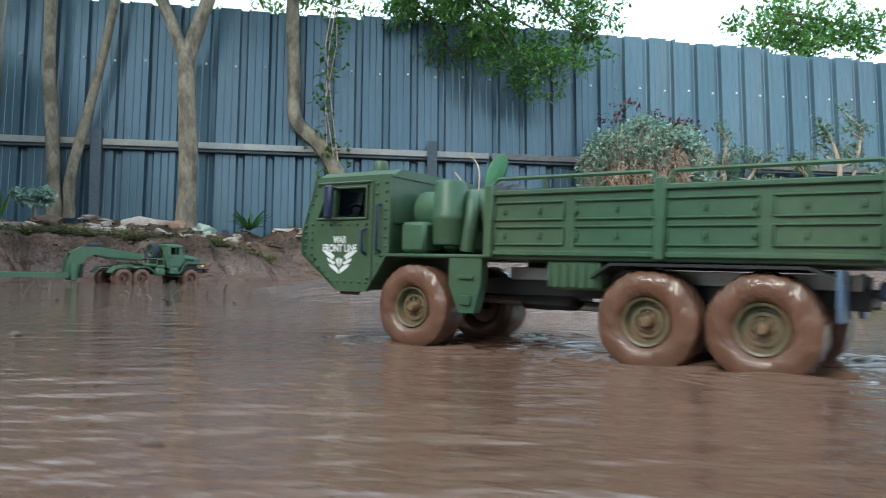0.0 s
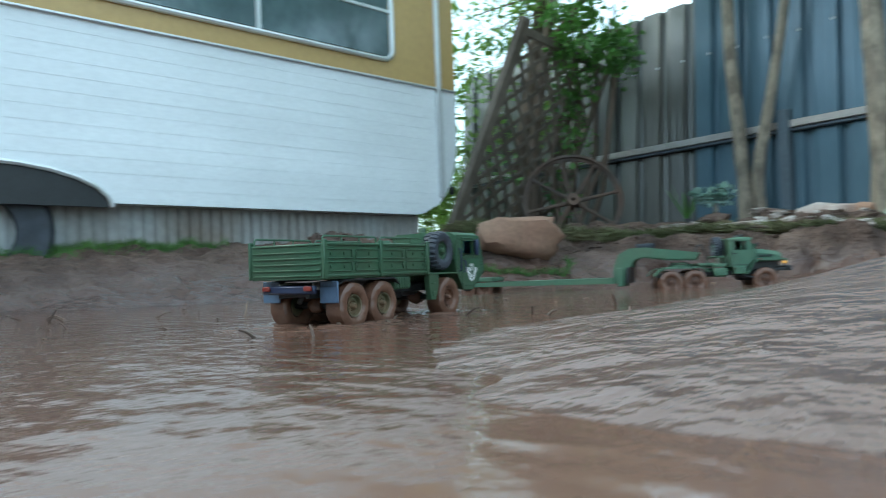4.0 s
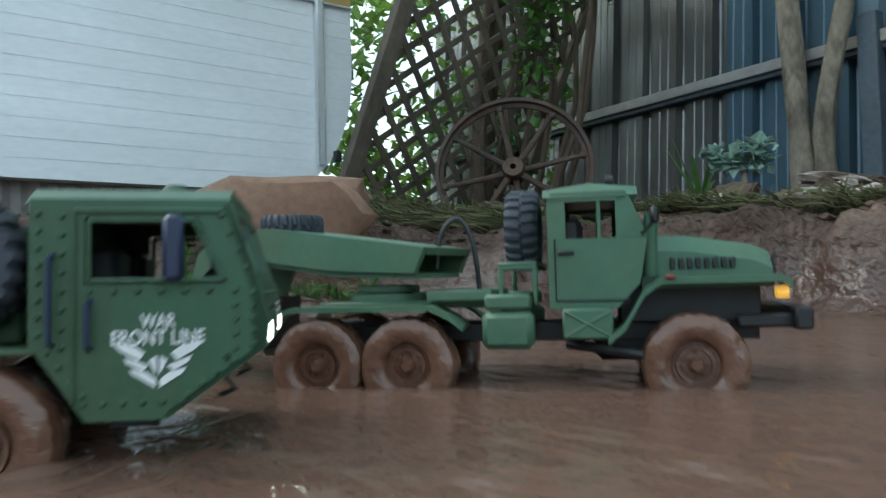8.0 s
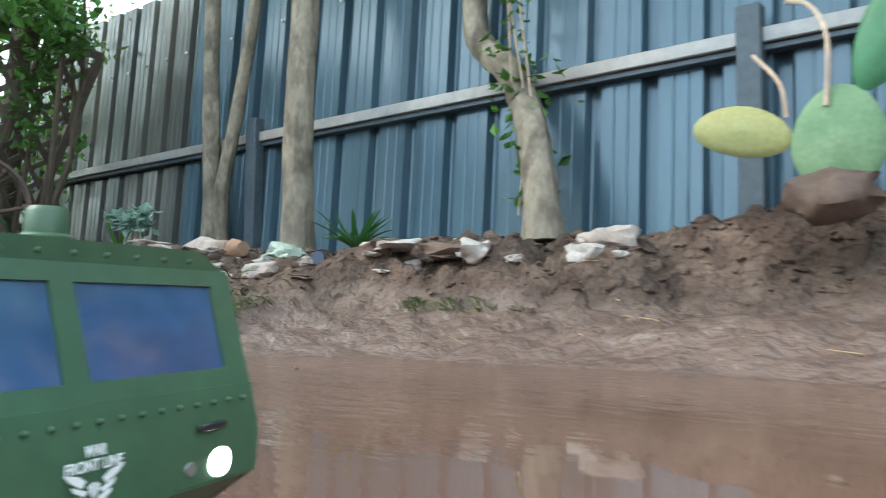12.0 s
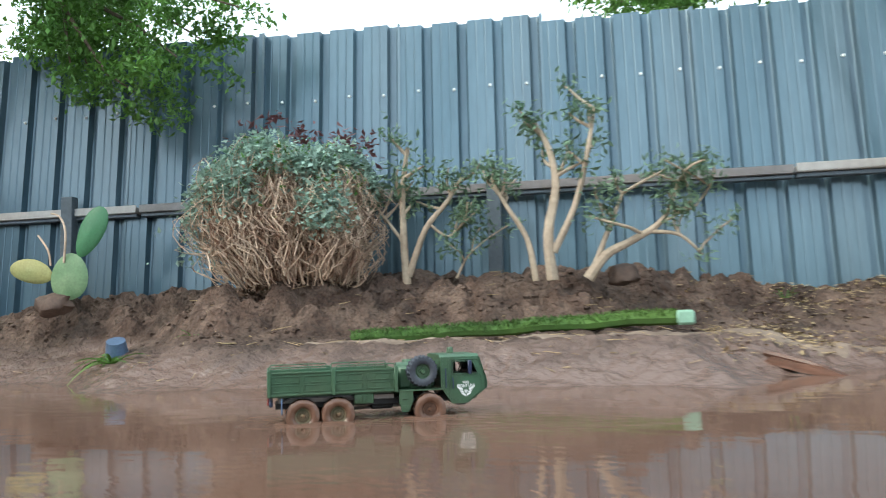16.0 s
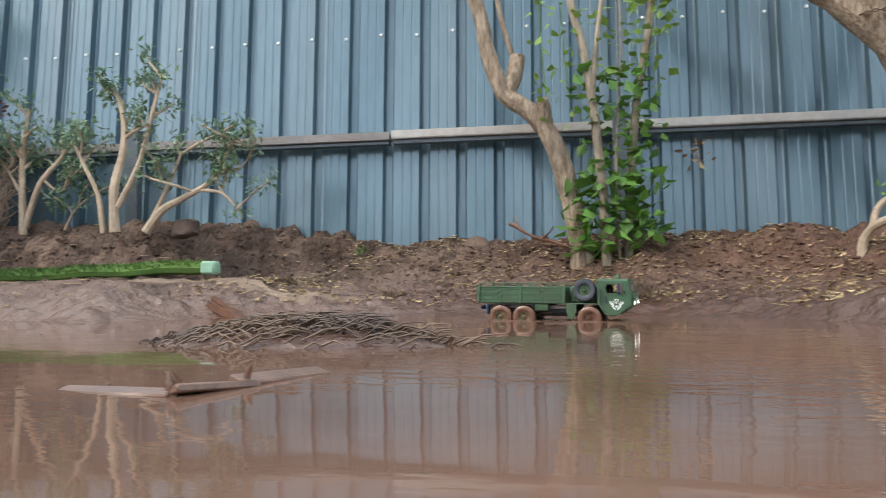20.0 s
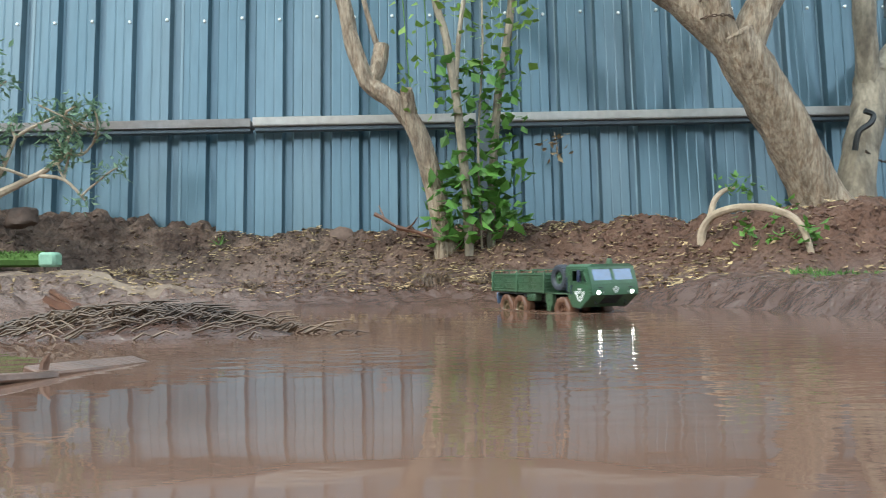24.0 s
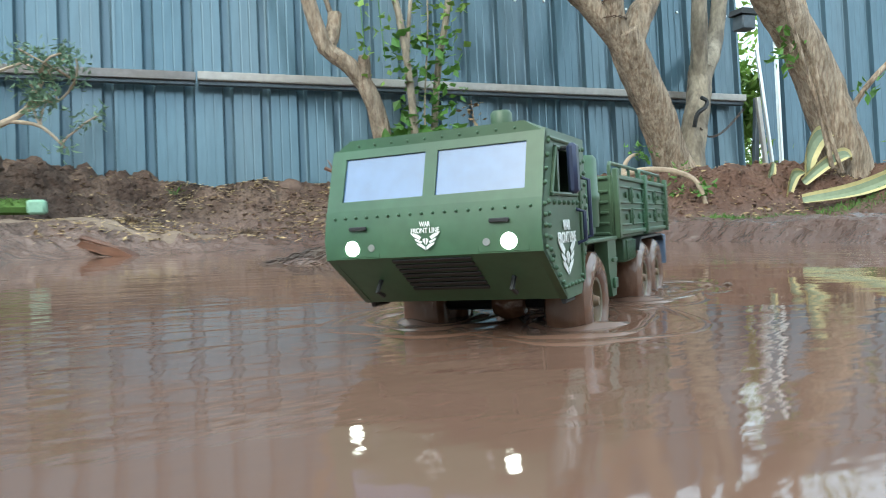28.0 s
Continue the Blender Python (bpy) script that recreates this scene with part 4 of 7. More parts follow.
vine = thing("trellis_vine", "dense green vine climbing through the trellis", "vine", pose(-7.6, -0.7, 0.36))
VO = Vector((-7.6, -0.7, 0.36))
# clumps in M_LEAF_BRIGHT carry sunlight in their leaf colour
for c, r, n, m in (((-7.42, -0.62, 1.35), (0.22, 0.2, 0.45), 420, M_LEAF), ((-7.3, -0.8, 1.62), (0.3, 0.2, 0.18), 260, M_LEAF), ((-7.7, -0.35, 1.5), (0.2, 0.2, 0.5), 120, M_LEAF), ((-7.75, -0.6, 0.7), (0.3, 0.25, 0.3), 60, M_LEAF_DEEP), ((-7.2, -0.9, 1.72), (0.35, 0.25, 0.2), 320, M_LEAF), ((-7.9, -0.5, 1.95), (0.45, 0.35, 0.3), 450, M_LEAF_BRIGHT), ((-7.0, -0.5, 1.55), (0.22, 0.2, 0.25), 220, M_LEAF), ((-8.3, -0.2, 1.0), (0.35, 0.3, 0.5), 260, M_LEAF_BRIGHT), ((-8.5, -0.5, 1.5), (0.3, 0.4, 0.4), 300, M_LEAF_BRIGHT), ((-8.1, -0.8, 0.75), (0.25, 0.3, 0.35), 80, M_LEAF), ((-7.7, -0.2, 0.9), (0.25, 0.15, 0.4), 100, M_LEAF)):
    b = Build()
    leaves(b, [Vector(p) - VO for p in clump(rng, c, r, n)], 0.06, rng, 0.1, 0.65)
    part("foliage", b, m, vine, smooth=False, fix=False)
for k in range(7):
    p0 = Vector((-7.5 + rng.uniform(-0.3, 0.2), -0.6 + rng.uniform(-0.2, 0.2), 0.3)) - VO
    part("stem", Build().tube(bent(p0, p0 + Vector((rng.uniform(0, 0.4), rng.uniform(-0.1, 0.2), 1.5)), rng, 6, 0.1), taper(0.02, 0.008, 6), 6), M_BARK_DARK, vine)

far_wood = Build()
for c, r, n in (((-10.5, 2.5, 1.6), (2.5, 1.2, 1.3), 1500), ((-9.9, 0.9, 1.1), (0.8, 0.4, 0.7), 300), ((4.6, 2.2, 1.2), (1.0, 0.7, 0.9), 2400), ((4.1, 0.75, 0.9), (0.4, 0.25, 0.65), 1500), ((6.5, 2.5, 2.2), (1.6, 1, 1.2), 900), ((-9.5, -0.6, 0.95), (0.6, 0.35, 0.7), 800), ((-9.4, -1.5, 0.6), (0.5, 0.5, 0.4), 500), ((-9.75, 0.25, 0.75), (0.45, 0.25, 0.5), 800), ((-9.3, -0.7, 1.7), (0.7, 0.5, 0.6), 800)):
    leaves(far_wood, clump(rng, c, r, n), 0.12, rng)
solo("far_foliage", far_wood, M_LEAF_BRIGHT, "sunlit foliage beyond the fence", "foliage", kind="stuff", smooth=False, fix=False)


# ---- shrubs on the bank ----
def dome_bush():
    """A crown that leans out to one side over a mass of bare, curling stems."""
    rng = random.Random(41)
    o = Vector((-2.44, -0.46, 0.42))
    t = thing("dome_bush", "domed bush of bare tangled stems under grey-green leaves", "bush", pose(*o))
    dark = mat("dark_brown_stems", (0.17, 0.095, 0.062), 0.85, 0, 0.25, 6, 60, 0.2, 0.001, tint=(0.26, 0.15, 0.10), island=0.4)

    def crown(a, e):
        """A point of the crown's shell, e running from its middle to its rim."""
        x, y = 0.47 * math.cos(a) * math.sqrt(e), 0.33 * math.sin(a) * math.sqrt(e)
        return Vector((x - 0.02, y, 0.30 + 0.34 * math.sqrt(max(0.0, 1 - e ** 1.6)) + 0.03 * math.sin(a * 3 + 1)))

    for k in range(8):
        b = Build()
        # the first two groups, nearer the middle, get the darker brown
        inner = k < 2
        for _ in range(130):
            a = rng.uniform(0, 2 * math.pi)
            top = crown(a, rng.uniform(0.02, 1.0) * (0.8 if inner else 1.0)) + Vector((rng.gauss(0, 0.02), rng.gauss(0, 0.02), rng.gauss(-0.03, 0.035)))
            q = rng.uniform(0.55, 0.80)
            foot = Vector((0.05 + top.x * q + rng.gauss(0, 0.02), top.y * q, rng.uniform(-0.03, 0.06)))
            pts = [foot]
            for f in (0.15, 0.3, 0.44, 0.58, 0.72, 0.86):
                swing = 0.016 + 0.018 * f * (1 - f) * 4
                pts.append(foot.lerp(top, f) + Vector((top.x * 0.14 * math.sin(3.1 * f) + rng.gauss(0, swing), top.y * 0.14 * math.sin(3.1 * f) + rng.gauss(0, swing), rng.gauss(0, 0.02))))
            pts.append(top)
            if rng.random() < 0.4:
                pts.append(top + Vector((rng.gauss(0, 0.05), rng.gauss(-0.02, 0.04), rng.gauss(-0.08, 0.04))))
            line = smooth_path(pts, 2)
            b.tube(line, taper(rng.uniform(0.0018, 0.0042), 0.0014, len(line)), 4, False)
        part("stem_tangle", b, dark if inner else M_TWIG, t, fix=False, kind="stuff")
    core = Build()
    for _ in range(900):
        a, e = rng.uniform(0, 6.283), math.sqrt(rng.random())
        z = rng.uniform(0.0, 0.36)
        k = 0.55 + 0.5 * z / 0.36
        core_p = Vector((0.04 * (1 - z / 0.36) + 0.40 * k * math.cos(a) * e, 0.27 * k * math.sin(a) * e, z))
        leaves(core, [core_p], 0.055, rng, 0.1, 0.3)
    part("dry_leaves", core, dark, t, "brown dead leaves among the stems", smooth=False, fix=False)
    for m, n, seed in ((M_LEAF_GREY, 8800, 3), (M_LEAF, 500, 4)):
        b = Build()
        r2 = random.Random(seed)
        tufts = [(r2.uniform(0, 6.283), r2.random()) for _ in range(60)]
        for _ in range(n):
            a, e = tufts[r2.randrange(60)]
            c = crown(a + r2.gauss(0, 0.12), min(1.0, max(0.0, e + r2.gauss(0, 0.05)))) + Vector((r2.gauss(0, 0.022), r2.gauss(0, 0.022), r2.gauss(-0.002, 0.034)))
            leaves(b, [c], 0.033, r2, 0.2, 0.62)
        part("leaves", b, m, t, smooth=False, fix=False)
    hang = Build()
    for _ in range(130):
        leaves(hang, [Vector((-0.45 + rng.gauss(0, 0.05), rng.gauss(-0.02, 0.1), rng.uniform(0.10, 0.34)))], 0.036, rng, 0.2, 0.5)
    part("trailing_leaves", hang, M_LEAF_GREY, t, smooth=False, fix=False)
    for x, z, n in ((0.05, 0.75, 60), (-0.25, 0.75, 34), (0.29, 0.72, 52), (0.38, 0.67, 34), (-0.1, 0.85, 22)):
        b = Build()
        leaves(b, [(x + rng.gauss(0, 0.045), 0.08 + rng.gauss(0, 0.04), z + rng.gauss(0, 0.035)) for _ in range(n)], 0.05, rng, 0.2, 0.5)
        part("red_sprig", b, M_LEAF_RED, t, "dark red leaf sprig", smooth=False, fix=False, kind="stuff")
    return t

dome_bush()


M_LEAF_JADE = leaf_mat("waxy_succulent_leaves", (0.11, 0.19, 0.11), (0.24, 0.33, 0.22))
M_JADE = mat("pale_succulent_stem", (0.44, 0.35, 0.26), 0.75, 0, 0.2, 9, 60, 0.3, 0.002, tint=(0.28, 0.20, 0.14), amount=0.4)


def jade_shrub(label, base, stems, seed, n_leaf=14):
    rng = random.Random(seed)
    o = Vector(base)
    t = thing("jade_shrub", label, "shrub", pose(*base), "jade shrubs on the bank")
    for pts, r0, r1, kids in stems:
        line = [p - o for p in smooth_path(pts, 4)]
        part("stem", Build().tube(line, taper(r0 * 0.8, r1 * 0.8, len(line)), 8, True, 0.08, rng), M_JADE, t)
        tips = [line[-1]]
        for _ in range(kids):
            i = rng.randrange(len(line) // 2, len(line))
            e = line[i] + Vector((rng.gauss(0, 0.09), rng.gauss(0, 0.06), rng.uniform(0.05, 0.16)))
            part("twig", Build().tube(bent(line[i], e, rng, 5, 0.15), taper(r1 * 0.9, 0.004, 5), 6), M_JADE, t)
            tips.append(e)
            tips.append(line[i].lerp(e, 0.6))
        b = Build()
        for q in tips:
            leaves(b, [q + Vector((rng.gauss(0, 0.026), rng.gauss(0, 0.024), rng.gauss(0.008, 0.026))) for _ in range(n_leaf)], 0.038, rng, 0.2, 0.42)
        part("foliage", b, M_LEAF_JADE, t, smooth=False, fix=False)
    return t


jade_shrub("slim succulent shrub with pale forked stems", (-1.86, -0.42, 0.42), [
    (((-1.86, -0.42, 0.40), (-1.87, -0.42, 0.62), (-1.87, -0.42, 0.85), (-1.84, -0.42, 1.06)), 0.026, 0.012, 5),
    (((-1.85, -0.42, 0.44), (-1.76, -0.43, 0.66), (-1.66, -0.42, 0.78), (-1.58, -0.41, 0.90)), 0.022, 0.009, 5),
    (((-1.87, -0.42, 0.6), (-1.96, -0.4, 0.72), (-2.02, -0.4, 0.80)), 0.012, 0.007, 4),
    (((-1.74, -0.43, 0.68), (-1.66, -0.42, 0.62), (-1.6, -0.42, 0.66)), 0.009, 0.006, 4),
    (((-1.62, -0.42, 0.42), (-1.58, -0.42, 0.5), (-1.54, -0.42, 0.55)), 0.008, 0.005, 3)], 51, 27)
jade_shrub("spreading succulent shrub with many crooked pale stems", (-1.12, -0.66, 0.40), [
    (((-1.17, -0.67, 0.38), (-1.18, -0.67, 0.58), (-1.14, -0.66, 0.78), (-1.16, -0.64, 0.95), (-1.22, -0.62, 1.08)), 0.032, 0.011, 6),
    (((-1.16, -0.67, 0.5), (-1.06, -0.66, 0.7), (-1.0, -0.66, 0.92), (-0.96, -0.64, 1.12)), 0.02, 0.009, 5),
    (((-1.02, -0.66, 0.38), (-0.94, -0.66, 0.48), (-0.82, -0.66, 0.54), (-0.70, -0.64, 0.62), (-0.62, -0.62, 0.78)), 0.03, 0.009, 6),
    (((-1.0, -0.66, 0.42), (-0.92, -0.64, 0.6), (-0.86, -0.64, 0.74)), 0.016, 0.008, 4),
    (((-0.76, -0.65, 0.57), (-0.64, -0.66, 0.55), (-0.55, -0.66, 0.46)), 0.012, 0.006, 3),
    (((-1.24, -0.66, 0.38), (-1.27, -0.66, 0.56), (-1.36, -0.65, 0.72), (-1.42, -0.64, 0.84)), 0.018, 0.008, 5),
    (((-0.66, -0.64, 0.68), (-0.58, -0.63, 0.66), (-0.5, -0.63, 0.75)), 0.009, 0.005, 3)], 53, 24)


def cactus():
    o = (-3.63, -0.43, 0.40)
    t = thing("prickly_pear", "prickly pear cactus with flat oval pads and dry flower stalks", "cactus", pose(*o))
    green = mat("cactus_skin", (0.14, 0.26, 0.12), 0.55, 0, 0.15, 12, 90, 0.2, 0.002, tint=(0.24, 0.32, 0.18), amount=0.4)
    deep = mat("young_cactus_skin", (0.06, 0.19, 0.085), 0.5, 0, 0.12, 12, 90, 0.2, 0.002)
    yellow = mat("yellowed_cactus_skin", (0.42, 0.37, 0.13), 0.55, 0, 0.15, 8, 90, 0.2, 0.002, tint=(0.25, 0.28, 0.12), amount=0.5)
    for c, w, h, tilt, m, lab in (((0.0, 0, 0.11), 0.098, 0.122, 4, green, "pale green lower pad"), ((0.108, 0.015, 0.338), 0.066, 0.142, 25, deep, "fresh green upper pad"), ((-0.205, -0.02, 0.145), 0.115, 0.062, 14, yellow, "yellowed side pad")):
        b = Build()
        seg, rings = 20, 7
        vs, fs = [], []
        for j in range(rings):
            f = -1 + 2 * j / (rings - 1)
            k = math.sqrt(max(0.0, 1 - f * f)) * 0.92 + 0.08 * (1 - abs(f))
            for i in range(seg):
                a = 2 * math.pi * i / seg
                egg = 1 + (0.16 if m is deep else -0.12) * math.sin(a)
                vs.append((w * k * math.cos(a) * egg, 0.019 * f, h * k * math.sin(a)))
        for j in range(rings - 1):
            for i in range(seg):
                i2 = (i + 1) % seg
                fs.append((j * seg + i, j * seg + i2, (j + 1) * seg + i2, (j + 1) * seg + i))
        fs += [tuple(range(seg)), tuple((rings - 1) * seg + i for i in range(seg))]
        b.add(vs, fs)
        part("pad", b, m, t, lab, at=pose(*c, 0, tilt, 8))
    for pts in (((-0.02, -0.02, 0.18), (-0.015, -0.02, 0.34), (-0.05, -0.02, 0.42), (-0.1, -0.02, 0.44)), ((-0.11, 0, 0.17), (-0.12, -0.01, 0.25), (-0.18, -0.01, 0.33))):
        part("flower_stalk", Build().tube(smooth_path(pts), 0.0055, 6), M_TWIG, t)
    return t


cactus()


def blade_plant(name, label, base, n, length, width, material, seed, up=0.9, droop=0.6, cat="plant"):
    rng = random.Random(seed)
    t = thing(name, label, cat, pose(*base))
    for k in range(n):
        a = 2 * math.pi * k / n + rng.uniform(-0.3, 0.3)
        L = length * rng.uniform(0.7, 1.15)
        e = rng.uniform(0.35, 1.0) * up
        vs, fs = [], []
        m = 6
        for i in range(m):
            s = i / (m - 1)
            r = L * s * math.cos(e * 1.2) + 0.01
            z = L * (s * math.sin(e * 1.3) - droop * (1 - e) * s * s)
            wd = width * (1 - s) ** 0.6 * (0.75 + 0.5 * s)
            for q, up_ in ((-1, 0.25), (0, 0), (1, 0.25)):
                vs.append((r * math.cos(a) - q * wd / 2 * math.sin(a), r * math.sin(a) + q * wd / 2 * math.cos(a), z + up_ * wd))
        for i in range(m - 1):
            for q in range(2):
                fs.append((i * 3 + q, i * 3 + q + 1, i * 3 + q + 4, i * 3 + q + 3))
        part("leaf", Build().add(vs, fs), material, t, fix=False)
    return t


blade_plant("aloe", "spiky green aloe clump at the fence foot", (-5.15, -0.43, 0.31), 34, 0.2, 0.026, M_LEAF_DEEP, 61)
blade_plant("lily_tuft", "strappy green tuft on the muddy bank", (-3.02, -0.98, gz(-3.02, -0.98)), 18, 0.2, 0.018, M_LEAF, 62, 0.55, 0.9)
blade_plant("lily_sprout", "upright pale green sprout by the fence", (-6.63, -0.49, 0.36), 6, 0.22, 0.03, M_LEAF, 63, 1.1, 0.1)
blade_plant("weed_tuft", "small green weed at the fence foot", (-0.12, -0.2, gz(-0.12, -0.2)), 9, 0.07, 0.01, M_LEAF, 64)
blade_plant("weed_tuft", "small green weed on the muddy slope", (-2.72, -0.85, gz(-2.72, -0.85)), 7, 0.08, 0.012, M_LEAF, 65, 0.6)
rosette = thing("rosette_plant", "blue-green rosette plant on a red mud mound", "plant", pose(-6.41, -0.53, 0.36))
b = Build()
leaves(b, clump(random.Random(66), (0, 0, 0.1), (0.09, 0.08, 0.06), 190), 0.05, random.Random(67), 0.2, 0.7)
part("foliage", b, M_LEAF_GREY, rosette, smooth=False, fix=False)
part("stem", Build().tube([(0, 0, -0.05), (0, 0, 0.08)], 0.012, 6), M_BARK, rosette)


def agave():
    o = (2.74, -1.38, max(0.16, gz(2.74, -1.38) + 0.03))
    t = thing("agave", "variegated agave with broad yellow-edged grey leaves", "agave", pose(*o))
    core = mat("agave_leaf", (0.20, 0.24, 0.15), 0.55, 0, 0.15, 8, 60, 0.1, 0.002)
    edge = mat("agave_margin", (0.52, 0.45, 0.22), 0.6, 0, 0.12, 8, 60, 0.1, 0.002)
    rng = random.Random(71)
    for pts, w in ((((0.0, 0, 0.05), (0.03, 0.02, 0.16), (0.12, 0.04, 0.26), (0.26, 0.05, 0.29)), 0.10),
                   (((-0.02, 0, 0.03), (0.10, -0.02, 0.12), (0.2, -0.04, 0.16), (0.24, -0.04, 0.13)), 0.07),
                   (((-0.12, -0.1, -0.06), (0.1, -0.2, -0.02), (0.34, -0.28, 0.08), (0.52, -0.34, 0.2)), 0.085),
                   (((-0.15, 0.1, -0.07), (-0.13, 0.11, 0.02), (-0.1, 0.12, 0.09), (-0.07, 0.13, 0.14)), 0.055),
                   (((-0.1, 0.02, -0.07), (-0.08, 0.02, 0.02), (-0.04, 0.03, 0.07), (0.03, 0.04, 0.08)), 0.06),
                   (((0.1, 0.1, 0.0), (0.2, 0.22, 0.1), (0.34, 0.3, 0.14), (0.5, 0.34, 0.1)), 0.08)):
        line = smooth_path(pts, 4)
        n = len(line)
        for strip, m, lab in (((-0.5, -0.3), edge, "yellow leaf margin"), ((-0.3, 0.3), core, ""), ((0.3, 0.5), edge, "yellow leaf margin")):
            vs, fs = [], []
            for i, p in enumerate(line):
                s = i / (n - 1)
                d = (line[min(i + 1, n - 1)] - line[max(i - 1, 0)]).normalized()
                side = d.cross(Vector((0.35, -0.8, 0.45))).normalized()
                nn = side.cross(d)
                ww = w * (0.55 + 0.9 * s) * (1 - s ** 3) + 0.002
                for k in range(3):
                    q = strip[0] + (strip[1] - strip[0]) * k / 2
                    base = p + side * (q * ww) + nn * (0.30 * ww * (2 * abs(q)) ** 2)
                    vs.append(tuple(base))
                    vs.append(tuple(base - nn * 0.004))
            for i in range(n - 1):
                for k in range(2):
                    a = i * 6 + k * 2
                    fs.append((a, a + 2, a + 8, a + 6))
                    fs.append((a + 1, a + 7, a + 9, a + 3))
            part("leaf" if not lab else "leaf_margin", Build().add(vs, fs), m, t, lab, fix=False)
    return t


agave()

# arching root shoot with young leaves
RO = Vector((1.98, -0.905, gz(1.98, -0.905)))
root = thing("root_shoot", "arched pale woody shoot with young green leaves", "root", pose(*RO))
end = gz(2.208, -1.332) - RO.z
line = smooth_path([(0, 0, -0.03), (0.008, 0, 0.05), (0.035, -0.05, 0.105), (0.09, -0.16, 0.125), (0.16, -0.29, 0.105), (0.21, -0.38, 0.045), (0.228, -0.427, end - 0.03)])
part("shoot", Build().tube(line, taper(0.018, 0.010, len(line)), 8, True, 0.06, rng), M_JADE, root)
line = smooth_path([(0.025, -0.035, 0.09), (0.045, -0.03, 0.16), (0.08, -0.03, 0.2), (0.13, -0.02, 0.215)])
part("shoot", Build().tube(line, taper(0.014, 0.007, len(line)), 8), M_JADE, root)
for cx, cy, cz, n in ((0.13, -0.03, 0.225, 26), (0.19, -0.03, 0.21, 14), (0.22, -0.22, 0.12, 14), (0.22, -0.39, 0.02, 34), (0.16, -0.28, 0.01, 26), (0.10, -0.2, 0.03, 18)):
    bb = Build()
    leaves(bb, [(cx + rng.gauss(0, 0.028), cy + rng.gauss(0, 0.03), cz + rng.gauss(0, 0.025)) for _ in range(n)], 0.036, rng, 0.2, 0.6)
    part("leaf_spray", bb, M_LEAF, root, smooth=False, fix=False, kind="stuff")


# ---- caravan ----
def side_part(name, b, *args, **kw):
    """A caravan part: the y of its points is counted inwards from the side wall."""
    b.v = [(x, -y, z) for x, y, z in b.v]
    return part(name, b, *args, **kw)


def caravan():
    t = thing("caravan", "old white and ochre caravan with lapped metal siding", "caravan", pose(-7.765, -1.36, 0.0, 0, 0, -84.8))
    # local: x runs along the side away from the corner, y inwards, z up
    H0, H1 = 0.46, 2.45
    bevel_n = 8
    L = 5.2
    lo = [(0.36 - 0.36 * math.sin(math.pi / 2 * i / bevel_n), 1.0 - 0.54 * math.cos(math.pi / 2 * i / bevel_n)) for i in range(bevel_n + 1)]
    hi = [(0.05 + 0.3 * (1 - math.cos(math.pi / 2 * i / 5)), 2.1 + 0.35 * math.sin(math.pi / 2 * i / 5)) for i in range(6)]
    outline = lo + hi + [(L, H1), (L, H0)]
    side_part("body", Build().prism(outline, 0.04, 2.1, "y"), M_WHITE, t)
    # lapped boards
    z = 0.46
    k = 0
    board_h = 0.069
    while z < 1.27:
        z1 = min(z + board_h, 1.285)

        def edge(zz):
            if zz >= 1.0:
                return 0.0
            return 0.36 - 0.36 * math.sqrt(max(0.0, 1 - ((1.0 - zz) / 0.54) ** 2))

        x0a, x0b = edge(z), edge(z1)
        b = Build().add([(x0a, 0.005, z), (L, 0.005, z), (L, 0.0062, z1), (x0b, 0.0062, z1), (x0a, 0.04, z), (L, 0.04, z), (L, 0.04, z1), (x0b, 0.04, z1)],
                        [(0, 1, 2, 3), (4, 7, 6, 5), (0, 4, 5, 1), (3, 2, 6, 7), (0, 3, 7, 4), (1, 5, 6, 2)])
        side_part("board", b, M_WHITE, t, smooth=False)
        z = z1 if z1 > z else z + board_h
        if z1 >= 1.284:
            break
    b = Build().box((L / 2, 0.018, 1.285 + 0.34), (L, 0.04, 0.68), 0.004)
    side_part("upper_panel", b, M_YELLOW, t, "ochre painted upper panel")
    b = Build().box((L / 2, 0.02, 2.2), (L - 0.3, 0.036, 0.44), 0.004)
    side_part("top_panel", b, M_WHITE, t)
    # window
    wx0, wx1, wz0, wz1 = 0.55, 2.40, 1.40, 2.00
    win = side_part("window", Build().box(((wx0 + wx1) / 2, -0.006, (wz0 + wz1) / 2), (wx1 - wx0 - 0.04, 0.008, wz1 - wz0 - 0.04), 0.003), M_GLASS, t, "dusty caravan window")
    rr = 0.07
    line = []
    for cx, cz, a0 in ((wx1 - rr, wz1 - rr, 0), (wx0 + rr, wz1 - rr, 90), (wx0 + rr, wz0 + rr, 180), (wx1 - rr, wz0 + rr, 270)):
        for i in range(6):
            an = radians(a0 + 18 * i)
            line.append((cx + rr * math.cos(an), -0.012, cz + rr * math.sin(an)))
    line.append(line[0])
    side_part("frame", Build().tube(line, 0.016, 8, False), M_TRIM, win)
    side_part("mullion", Build().box(((wx0 + wx1) / 2, -0.012, (wz0 + wz1) / 2 + 0.0), (0.03, 0.015, wz1 - wz0), 0.004), M_TRIM, win)
    side_part("glazing_bar", Build().box(((wx0 + wx1) / 2, -0.012, wz0 + 0.30), (wx1 - wx0, 0.012, 0.022), 0.004), M_TRIM, win)
    # corner strip and latch
    side_part("corner_trim", Build().box((0.17, -0.016, 1.45), (0.035, 0.03, 1.75), 0.006), M_TRIM, t, "white metal corner strip")
    side_part("latch", Build().box((0.10, -0.03, 0.62), (0.03, 0.03, 0.05), 0.005), M_BLACK, t)
